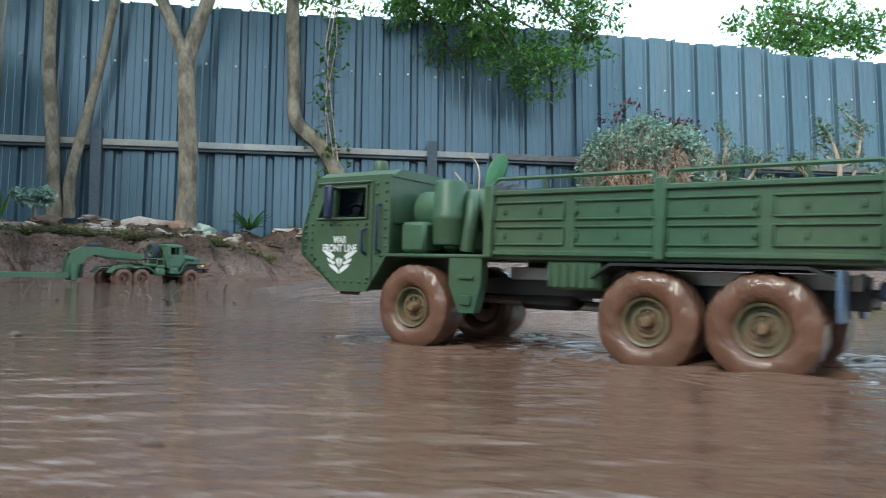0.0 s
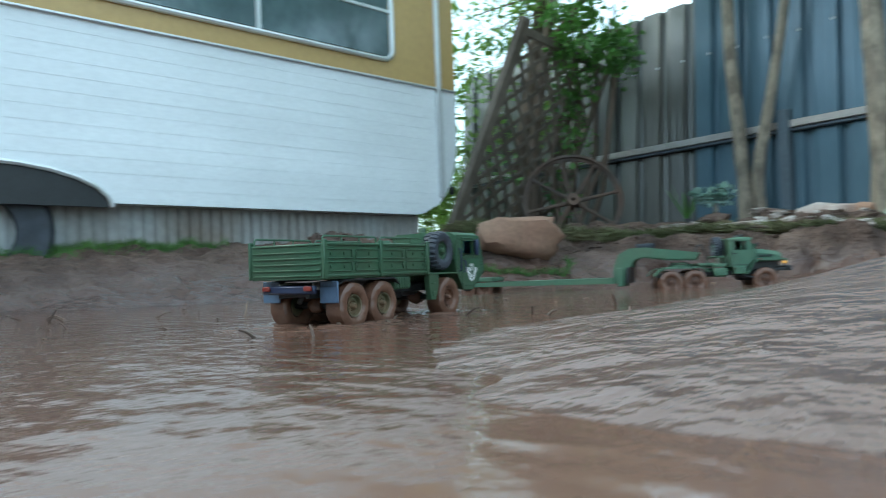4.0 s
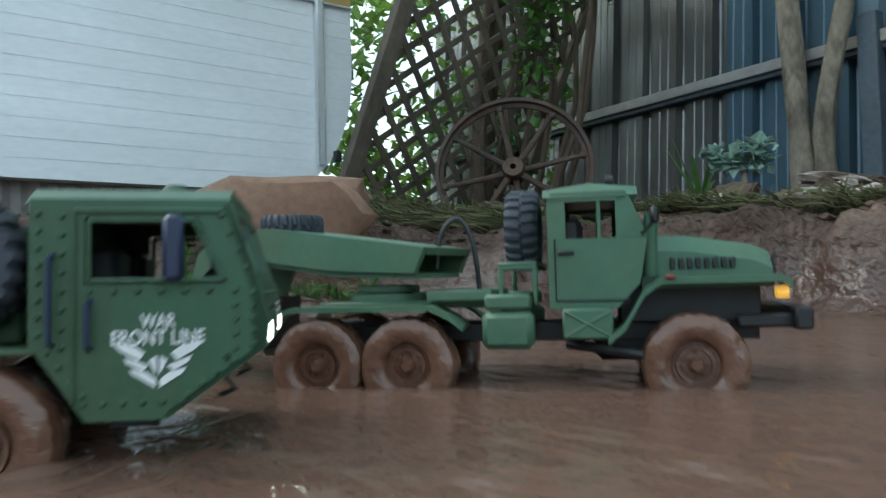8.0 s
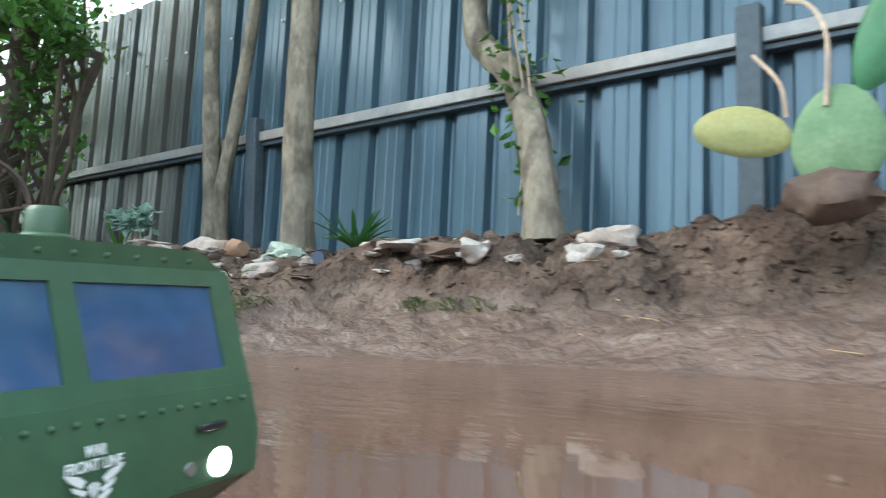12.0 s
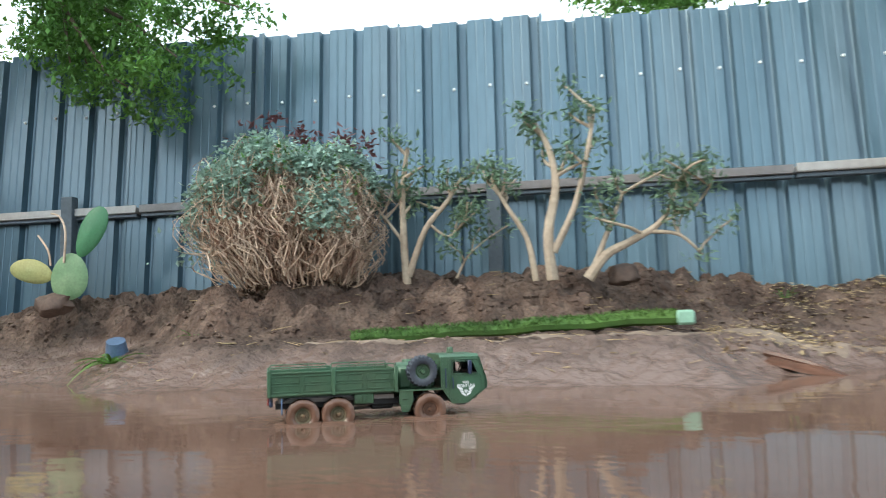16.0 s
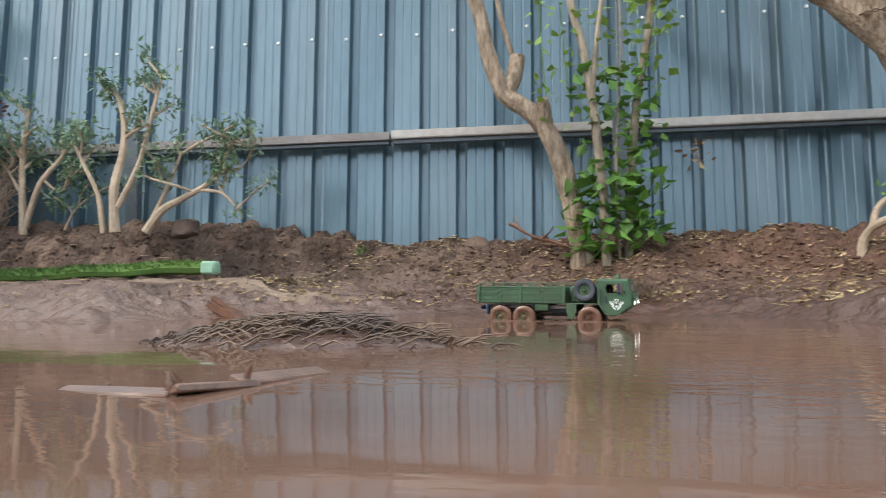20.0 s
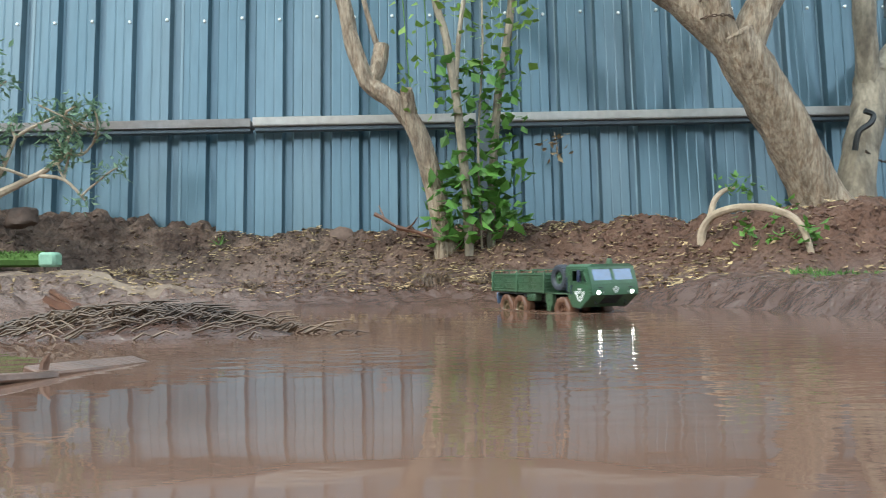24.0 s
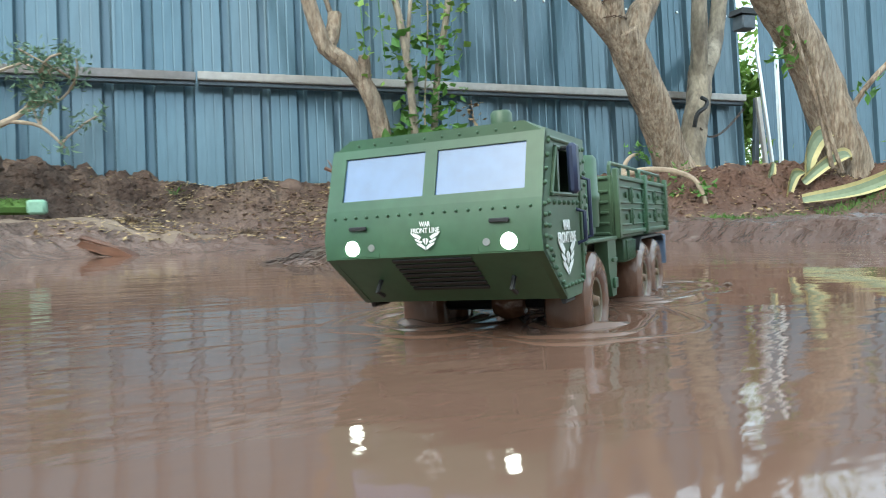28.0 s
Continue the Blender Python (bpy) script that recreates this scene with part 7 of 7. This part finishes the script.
    rivets([(0.4715, -0.0635 + 0.0075 * k, 0.1035) for k in range(18)], 0.001, "x", cab)
    chin = Build().prism([(0.4275, 0.0468), (0.4725, 0.0785), (0.469, 0.0795), (0.427, 0.0495)], -0.0705, 0.0705, "y")
    part("chin_plate", chin, M_GREEN, cab)
    gr = Build()
    for k in range(7):
        f = 0.2 + 0.11 * k
        gr.box((0.4335 + 0.04 * f + 0.0006, 0, 0.0510 + 0.0285 * f), (0.0034, 0.052, 0.0018), 0.0004, Matrix.Rotation(radians(-35), 3, "Y"))
    part("grille", gr, M_BLACK, cab, "black chin grille")
    for s in (-1, 1):
        part("lamp_recess", Build().box((0.4714, s * 0.0475, 0.0845), (0.003, 0.032, 0.013), 0.001), M_GREEN, cab)
        part("headlamp", Build().disc((0.4725, s * 0.051, 0.0845), 0.0048, 0.0022, "x", 18), M_LAMP, cab, "round lit headlamp")
        part("side_lamp", Build().disc((0.4725, s * 0.0375, 0.0845), 0.0023, 0.0022, "x", 12), M_STEEL, cab)
        part("slot", Build().box((0.4738, s * 0.046, 0.0965), (0.002, 0.012, 0.0025), 0.0005), M_BLACK, cab)
        part("tow_hook", Build().tube([(0.45, s * 0.045, 0.063), (0.456, s * 0.045, 0.056), (0.448, s * 0.045, 0.053)], 0.0016, 6), M_BLACK, cab)
    lettering("WAR", 0.0042, 0.007, M_DECAL, cab, pose(0.4746, 0, 0.0955, 90, 0, 90))
    lettering("FRONT LINE", 0.0042, 0.0185, M_DECAL, cab, pose(0.4746, 0, 0.0918, 90, 0, 90))
    emblem(cab, pose(0.4748, 0, 0.0870, 90, 0, 90), 0.0175, M_DECAL)
    part("beacon", Build().lathe([(1e-4, 0), (0.0085, 0), (0.0085, 0.004), (0.007, 0.005), (0.007, 0.012), (0.0055, 0.014), (1e-4, 0.014)], 18, "z", (0.414, 0.03, 0.1525)), M_GREEN, cab)
    # inside the cab
    for y in (-0.03, 0.03):
        part("seat", Build().box((0.392, y, 0.112), (0.016, 0.03, 0.03), 0.004), M_BLACK, cab)
    part("steering_wheel", Build().tube([(0.438 + 0.004 * math.sin(a), 0.03 + 0.011 * math.cos(a), 0.117 + 0.009 * math.sin(a)) for a in [2 * math.pi * k / 14 for k in range(15)]], 0.0013, 6, False), M_BLACK, cab)
    part("dashboard", Build().box((0.452, 0, 0.110), (0.02, 0.12, 0.01), 0.003), M_BLACK, cab)
    return t, wheels


truck, truck_wheels = six_wheel_truck()


def water_ripples():
    """Low swells of muddy water that travel with the truck's wheels."""
    t = thing("water_ripple", "low ripples of muddy water round the truck's wheels", "ripples")
    rng = random.Random(97)
    for x, s in WHEEL_AT:
        for r0, h in ((0.036, 0.0038), (0.062, 0.0022), (0.092, 0.0014)):
            n, w = 40, 0.009
            ph = [rng.uniform(0, 6.28) for _ in range(3)]
            vs, fs = [], []
            for k in range(n):
                a = 2 * math.pi * k / n
                rr = r0 * (1 + 0.10 * math.sin(2 * a + ph[0]) + 0.06 * math.sin(5 * a + ph[1]))
                hh = h * (0.65 + 0.35 * math.sin(3 * a + ph[2]))
                for dr, dz in ((-w, -0.001), (-w * 0.5, hh * 0.6), (0, hh), (w * 0.5, hh * 0.6), (w, -0.001)):
                    vs.append((x - 0.006 + (rr * 1.25 + dr) * math.cos(a), s * 0.0545 + (rr * 0.8 + dr) * math.sin(a), dz))
            for k in range(n):
                k2 = (k + 1) % n
                for q in range(4):
                    fs.append((k * 5 + q, k * 5 + q + 1, k2 * 5 + q + 1, k2 * 5 + q))
            part("swell", Build().add(vs, fs), M_WATER, t)
    return t


ripples = water_ripples()


# ---- the bonneted tractor with its low trailer ----
def bonnet_tractor():
    t = thing("toy_tractor_unit", "green bonneted model army tractor with mud-caked tyres", "toy truck", pose(-5.1975, -2.326, -0.014, 0, 0, 46))
    G = M_GREEN_PALE
    part("chassis", Build().box((-0.13, 0.024, 0.058), (0.36, 0.007, 0.014), 0.001).box((-0.13, -0.024, 0.058), (0.36, 0.007, 0.014), 0.001).box((-0.02, 0, 0.05), (0.1, 0.05, 0.03), 0.006), M_BLACK, t)
    rim_me = rim_build(R_W, 0.0165).mesh("wheel", M_MUD)
    tyre_me = muddy_tyre_build(R_W * 1.03, 0.0175).mesh("tyre", M_MUD)
    for x in (0.0, -0.209, -0.281):
        part("axle", Build().tube([(x, -0.05, R_W), (x, 0.05, R_W)], 0.006, 8), M_BLACK, t)
        for s in (-1, 1):
            w = part("wheel", rim_me, None, t, "wheel caked in wet red mud", at=pose(x, s * 0.0535, R_W, 0, 17 * x * 100, 180 if s > 0 else 0))
            part("tyre", tyre_me, None, w)
    # cab
    cab = part("cab", Build().prism([(-0.101, 0.077), (-0.052, 0.077), (-0.036, 0.095), (-0.030, 0.128), (-0.101, 0.128)], -0.062, 0.062, "y"), G, t)
    for s in (-1, 1):
        y0, y1 = sorted((s * 0.058, s * 0.0625))
        b = Build()
        b.prism([(-0.101, 0.128), (-0.088, 0.128), (-0.088, 0.158), (-0.101, 0.158)], y0, y1, "y")
        b.prism([(-0.052, 0.128), (-0.030, 0.128), (-0.042, 0.158), (-0.052, 0.158)], y0, y1, "y")
        b.prism([(-0.101, 0.155), (-0.041, 0.155), (-0.045, 0.162), (-0.098, 0.162)], y0, y1, "y")
        part("window_frame", b, G, cab)
        part("window_bar", Build().box((-0.064, s * 0.060, 0.142), (0.003, 0.003, 0.03), 0.0006), G, cab)
        part("door_line", Build().tube([(-0.096, s * 0.0628, 0.128), (-0.096, s * 0.0628, 0.083), (-0.044, s * 0.0628, 0.083)], 0.0007, 5), M_BLACK, cab)
        part("door_handle", Build().box((-0.088, s * 0.064, 0.118), (0.012, 0.003, 0.003), 0.001), M_BLACK, cab)
        mir = part("mirror", Build().box((-0.026, s * 0.076, 0.142), (0.006, 0.016, 0.012), 0.002), M_BLACK, cab, "black wing mirror")
        part("mirror_arm", Build().tube([(-0.034, s * 0.064, 0.13), (-0.026, s * 0.074, 0.138)], 0.0012, 6), M_BLACK, mir)
    part("rear_wall", Build().box((-0.0995, 0, 0.143), (0.004, 0.118, 0.034), 0.001), G, cab)
    roof = Build()
    vs = []
    for x, dz in ((-0.104, 0), (-0.07, 0.004), (-0.036, 0)):
        for y, z in ((-0.0635, 0.1585), (-0.055, 0.165 + dz), (0.055, 0.165 + dz), (0.0635, 0.1585)):
            vs.append((x, y, z))
    fs = [(0, 1, 2, 3), (8, 11, 10, 9)]
    for k in range(2):
        for i in range(4):
            j = (i + 1) % 4
            fs.append((k * 4 + i, k * 4 + 4 + i, k * 4 + 4 + j, k * 4 + j))
    part("roof", roof.add(vs, fs), G, cab)
    rack = part("roof_rack", Build().tube([(-0.06, -0.04, 0.171), (-0.06, 0.04, 0.171)], 0.0022, 8), M_BLACK, cab, "black roof lamp bar")
    for y in (-0.03, -0.01, 0.01, 0.03):
        part("roof_lamp", Build().lathe([(1e-4, -0.003), (0.0042, -0.003), (0.0042, 0.003), (1e-4, 0.004)], 12, "x", (-0.055, y, 0.173)), M_BLACK, rack)
    for ya, yb in ((-0.056, -0.002), (0.002, 0.056)):
        b = Build().add([(-0.0315, ya, 0.130), (-0.0315, yb, 0.130), (-0.0425, yb, 0.157), (-0.0425, ya, 0.157), (-0.033, ya, 0.130), (-0.033, yb, 0.130), (-0.044, yb, 0.157), (-0.044, ya, 0.157)], [(0, 1, 2, 3), (7, 6, 5, 4), (0, 4, 5, 1), (1, 5, 6, 2), (2, 6, 7, 3), (3, 7, 4, 0)])
        part("windscreen", b, M_GLASS, cab, smooth=False)
    part("centre_bar", Build().tube([(-0.031, 0, 0.129), (-0.042, 0, 0.158)], 0.002, 6), G, cab)
    part("seat", Build().box((-0.085, 0, 0.13), (0.016, 0.09, 0.03), 0.004), M_BLACK, cab)
    # bonnet
    vs = []
    for x, w, z1, z0 in ((-0.034, 0.048, 0.130, 0.09), (0.0, 0.045, 0.1285, 0.09), (0.045, 0.042, 0.121, 0.09), (0.058, 0.040, 0.115, 0.09)):
        vs += [(x, -w, z0), (x, -w, z1 - 0.012), (x, -w * 0.72, z1), (x, w * 0.72, z1), (x, w, z1 - 0.012), (x, w, z0)]
    fs = [tuple(range(6)), tuple(23 - i for i in range(6))]
    for k in range(3):
        for i in range(6):
            j = (i + 1) % 6
            fs.append((k * 6 + i, k * 6 + 6 + i, k * 6 + 6 + j, k * 6 + j))
    bon = part("bonnet", Build().add(vs, fs), G, t)
    for s in (-1, 1):
        b = Build()
        for k in range(8):
            b.box((-0.012 + k * 0.006, s * (0.0468 - k * 0.0003), 0.108), (0.0035, 0.003, 0.008), 0.0006)
        part("louvres", b, M_BLACK, bon)
        # sweeping front fender
        line = [(-0.060, 0.056), (-0.048, 0.066), (-0.034, 0.090), (-0.022, 0.0985), (0.058, 0.0985), (0.064, 0.094)]
        vs, fs = [], []
        for x, z in line:
            vs += [(x, s * 0.034, z), (x, s * 0.071, z), (x, s * 0.071, z - 0.005), (x, s * 0.034, z - 0.003)]
        for k in range(len(line) - 1):
            for i in range(4):
                j = (i + 1) % 4
                fs.append((k * 4 + i, k * 4 + 4 + i, k * 4 + 4 + j, k * 4 + j))
        fs += [(0, 1, 2, 3), tuple(len(vs) - 4 + i for i in (3, 2, 1, 0))]
        part("front_fender", Build().add(vs, fs), G, t)
        part("side_marker", Build().box((-0.016, s * 0.0725, 0.0985), (0.007, 0.003, 0.003), 0.001), M_RED, t, "red side marker")
        part("headlamp", Build().lathe([(1e-4, -0.004), (0.0042, -0.004), (0.0046, 0.002), (0.0038, 0.004), (1e-4, 0.005)], 16, "x", (0.060, s * 0.055, 0.086)), M_AMBER, t, "lit amber headlamp")
        part("wheel_well", Build().box((0.0, s * 0.034, 0.08), (0.1, 0.004, 0.03), 0.001), M_BLACK, t)
        # boxes behind the front wheel
        part("battery_box", Build().box((-0.074, s * 0.056, 0.066), (0.036, 0.022, 0.022), 0.0015).tube([(-0.09, s * 0.0675, 0.057), (-0.058, s * 0.0675, 0.075)], 0.0009, 5).tube([(-0.09, s * 0.0675, 0.075), (-0.058, s * 0.0675, 0.057)], 0.0009, 5), G, t)
        part("fuel_tank", Build().box((-0.132, s * 0.056, 0.062), (0.038, 0.026, 0.028), 0.004).box((-0.132, s * 0.0695, 0.062), (0.03, 0.002, 0.02), 0.0006), G, t)
        part("side_locker", Build().box((-0.132, s * 0.056, 0.083), (0.034, 0.024, 0.011), 0.002), G, t)
        # rear fenders
        line = [(-0.33, 0.06), (-0.315, 0.076), (-0.30, 0.0815), (-0.19, 0.0815), (-0.175, 0.074), (-0.165, 0.066)]
        vs, fs = [], []
        for x, z in line:
            vs += [(x, s * 0.036, z), (x, s * 0.072, z), (x, s * 0.072, z - 0.004), (x, s * 0.036, z - 0.002)]
        for k in range(len(line) - 1):
            for i in range(4):
                j = (i + 1) % 4
                fs.append((k * 4 + i, k * 4 + 4 + i, k * 4 + 4 + j, k * 4 + j))
        fs += [(0, 1, 2, 3), tuple(len(vs) - 4 + i for i in (3, 2, 1, 0))]
        part("rear_fender", Build().add(vs, fs), G, t)
    part("grille", Build().box((0.0585, 0, 0.102), (0.004, 0.07, 0.022), 0.001), M_BLACK, t)
    part("bumper", Build().box((0.072, 0, 0.068), (0.012, 0.13, 0.016), 0.002).box((0.05, 0.05, 0.066), (0.04, 0.01, 0.01), 0.002).box((0.05, -0.05, 0.066), (0.04, 0.01, 0.01), 0.002), M_BLACK, t, "black front bumper")
    part("snorkel", Build().tube(smooth_path([(-0.028, -0.05, 0.10), (-0.028, -0.053, 0.125), (-0.026, -0.055, 0.145)]), 0.0055, 10), G, t)
    part("deck", Build().box((-0.205, 0, 0.081), (0.17, 0.07, 0.006), 0.001).box((-0.17, 0, 0.088), (0.05, 0.11, 0.008), 0.001), G, t)
    part("spare_frame", Build().box((-0.125, -0.05, 0.108), (0.03, 0.004, 0.004), 0.001).box((-0.125, 0.05, 0.108), (0.03, 0.004, 0.004), 0.001).box((-0.138, -0.05, 0.095), (0.004, 0.004, 0.03), 0.001).box((-0.112, -0.05, 0.095), (0.004, 0.004, 0.03), 0.001).box((-0.138, 0.05, 0.095), (0.004, 0.004, 0.03), 0.001).box((-0.125, 0, 0.111), (0.03, 0.104, 0.003), 0.001), G, t)
    sp = part("spare_wheel", rim_build(0.031, 0.0135), G, t, at=pose(-0.124, 0.0, 0.139, 0, 0, -90))
    part("tyre", tyre_build(0.0305, 0.0135), M_RUBBER, sp, "clean blue-black knobbly spare tyre")
    part("fifth_wheel", Build().disc((-0.24, 0, 0.087), 0.034, 0.007, "z", 24).disc((-0.24, 0, 0.094), 0.026, 0.006, "z", 24), G, t)
    part("hose", Build().tube(smooth_path([(-0.16, -0.012, 0.09), (-0.165, -0.012, 0.13), (-0.176, -0.012, 0.15), (-0.19, -0.012, 0.14), (-0.196, -0.012, 0.11)]), 0.0022, 6), M_BLACK, t)
    part("exhaust", Build().tube([(-0.09, -0.04, 0.05), (-0.05, -0.055, 0.045), (-0.03, -0.06, 0.042)], 0.004, 8), M_BLACK, t)
    return t


bonnet_tractor()


def low_trailer():
    G = M_GREEN_PALE
    t = thing("toy_trailer", "pale green model low-loader trailer with gooseneck and ramps", "toy trailer", pose(-5.361, -2.501, -0.006, 0, 0, 27.5))
    side_arm = [(0.06, 0.118), (0.05, 0.098), (-0.03, 0.102), (-0.105, 0.112), (-0.135, 0.104), (-0.148, 0.08), (-0.152, 0.03), (-0.205, 0.03), (-0.200, 0.085), (-0.185, 0.122), (-0.15, 0.140), (-0.10, 0.141)]
    for s in (-1, 1):
        part("gooseneck_arm", Build().prism(side_arm, s * 0.036 - 0.003, s * 0.036 + 0.003, "y"), G, t)
    part("gooseneck_top", Build().prism([(0.06, 0.118), (0.058, 0.112), (-0.10, 0.135), (-0.15, 0.134), (-0.185, 0.117), (-0.15, 0.140), (-0.10, 0.141)], -0.034, 0.034, "y"), G, t)
    part("gooseneck_plate", Build().prism([(0.05, 0.098), (-0.03, 0.102), (-0.105, 0.112), (-0.105, 0.108), (-0.03, 0.097), (0.05, 0.094)], -0.034, 0.034, "y"), G, t)
    part("neck_back", Build().prism([(-0.152, 0.03), (-0.148, 0.08), (-0.156, 0.08), (-0.16, 0.03)], -0.06, 0.06, "y"), M_BLACK, t)
    for y in (-0.05, 0.05):
        part("landing_leg", Build().box((-0.178, y, 0.05), (0.02, 0.008, 0.06), 0.002), G, t)
    sp = part("spare_wheel", rim_build(0.027, 0.011), G, t, at=pose(-0.105, 0, 0.143, 90, 0, 0))
    part("tyre", tyre_build(0.0265, 0.011), M_RUBBER, sp, "spare tyre lying on the gooseneck")
    for s in (-1, 1):
        part("side_beam", Build().prism([(-0.2, 0.048), (-0.71, 0.048), (-0.73, 0.055), (-0.73, 0.034), (-0.2, 0.03)], s * 0.066 - 0.004, s * 0.066 + 0.004, "y"), G, t)
    part("centre_beam", Build().box((-0.455, 0, 0.042), (0.51, 0.02, 0.01), 0.001), G, t)
    for k in range(6):
        part("cross_beam", Build().box((-0.24 - k * 0.092, 0, 0.043), (0.012, 0.126, 0.008), 0.001), G, t)
    part("deck_plate", Build().box((-0.38, 0.03, 0.047), (0.28, 0.05, 0.003), 0.0006).box((-0.38, -0.03, 0.047), (0.28, 0.05, 0.003), 0.0006).box((-0.67, 0, 0.058), (0.12, 0.126, 0.014), 0.002), G, t)
    rim_me = rim_build(0.026, 0.011).mesh("wheel", M_MUD)
    tyre_me = muddy_tyre_build(0.026, 0.0125).mesh("tyre", M_MUD)
    for x in (-0.64, -0.70):
        for s in (-1, 1):
            w = part("wheel", rim_me, None, t, "small muddy trailer wheel", at=pose(x, s * 0.052, 0.024, 0, 0, 180 if s > 0 else 0))
            part("tyre", tyre_me, None, w)
    for s in (-1, 1):
        r = part("ramp", Build().prism([(-0.73, 0.060), (-0.86, 0.022), (-0.865, 0.016), (-0.855, 0.012), (-0.73, 0.050)], s * 0.036 - 0.026, s * 0.036 + 0.026, "y"), G, t, "pierced pale green ramp")
        b = Build()
        for k in range(4):
            for j in (-1, 1):
                b.disc((-0.757 - k * 0.026, s * 0.036 + j * 0.012, 0.0525 - k * 0.0076 + 0.0008), 0.0045, 0.003, "z", 8)
        part("holes", b, M_BLACK, r)
    return t


low_trailer()



# ---- what moves: the six-wheeled truck and its wheels ----
def with_last(rows):
    """Each row with the turn before it, so that headings go on without a jump."""
    last = rows[0][1].to_euler("XYZ")
    for tm, m in rows:
        yield tm, m, last
        last = m.to_euler("XYZ", last)


def motions():
    TRUCK_ROWS = [
        (0, pose(-4.239, -4.960, -0.004, 0.8, -0.7, 136.7)),
        (1, pose(-4.558, -4.836, -0.008, 0.6, -0.1, 136.5)),
        (2, pose(-4.856, -4.477, -0.008, 0.3, -0.8, 138.2)),
        (3, pose(-5.126, -4.221, 0.006, 0.4, 0.0, 111.5)),
        (4, pose(-4.977, -4.062, -0.002, 0.8, -0.2, 109.9)),
        (4.5, pose(-5.120, -4.020, -0.004, -0.4, -0.1, 93.8)),
        (6.5, pose(-5.489, -3.324, -0.010, 0.3, -0.1, 84.7)),
        (8, pose(-5.390, -3.094, -0.014, -0.3, 0.8, 67.4)),
        (8.5, pose(-5.320, -2.938, -0.010, 0.2, 1.0, 58.1)),
        (9, pose(-5.238, -2.774, -0.008, -0.8, -0.4, 50.4)),
        (9.5, pose(-5.285, -2.681, -0.010, -0.4, -0.5, 37.1)),
        (10, pose(-5.101, -2.544, -0.006, 1.0, -1.8, 18.3)),
        (11, pose(-4.568, -2.401, 0.008, 0.5, 0.0, 31.8)),
        (13.5, pose(-3.150, -2.245, -0.012, -1.2, 0.8, -17.4)),
        (14, pose(-2.944, -2.243, -0.022, 1.2, 0.4, -6.8)),
        (14.5, pose(-2.646, -2.272, -0.013, -0.4, 0.7, 11.4)),
        (15, pose(-2.392, -2.322, -0.018, 0.6, 1.2, 19.3)),
        (16, pose(-1.745, -2.330, -0.015, 0.0, -0.0, 22.9)),
        (17, pose(-1.140, -2.210, -0.014, -0.2, 0.1, 12.6)),
        (18, pose(-0.452, -2.354, -0.016, 0.1, 0.7, 40.1)),
        (19, pose(0.098, -2.143, -0.015, 0.0, 0.2, 46.3)),
        (20, pose(0.660, -1.462, -0.015, 0.1, 0.9, -10.8)),
        (21, pose(1.251, -1.772, -0.018, 0.3, 1.2, 8.9)),
        (24, pose(1.187, -1.577, -0.018, 0.6, 1.0, -63.3)),
        (25, pose(1.459, -2.203, -0.017, 0.5, 1.0, -89.5)),
        (26, pose(1.349, -2.838, -0.022, -0.2, 1.0, -125.7)),
        (27, pose(1.084, -3.154, -0.013, 0.8, 0.1, -154.1)),
        (28, pose(0.385, -3.447, -0.012, 2.0, 0.8, -133.4)),
    ]
    walk(truck, TRUCK_ROWS)
    walk(ripples, [(tm, pose(m.translation.x, m.translation.y, WATER, 0, 0, math.degrees(m.to_euler("XYZ", last).z))) for tm, m, last in with_last(TRUCK_ROWS)])
    # the wheels roll with the way that the truck has gone
    ts = [r[0] for r in TRUCK_ROWS]
    mid = [r[1] @ Vector((0.2, 0, 0)) for r in TRUCK_ROWS]
    turned = [0.0]
    for i in range(1, len(ts)):
        turned.append(turned[-1] + (mid[i] - mid[i - 1]).length / R_W)
    rows = {w: [] for w in truck_wheels}
    steps = int(turned[-1] / radians(60)) + 1
    times = sorted(set([round(float(np.interp(turned[-1] * k / steps, turned, ts)), 3) for k in range(steps + 1)] + [0.0, 28.0]))
    used = set()
    for tm in times:
        if frame(tm) in used:
            continue
        used.add(frame(tm))
        a = math.degrees(float(np.interp(tm, ts, turned)))
        for w, (x, s) in zip(truck_wheels, WHEEL_AT):
            rows[w].append((tm, pose(x, s * 0.0545, R_W, 0, 0, 180 if s > 0 else 0) @ pose(0, 0, 0, 0, a if s < 0 else -a, 0)))
    for w in truck_wheels:
        walk(w, rows[w])


motions()
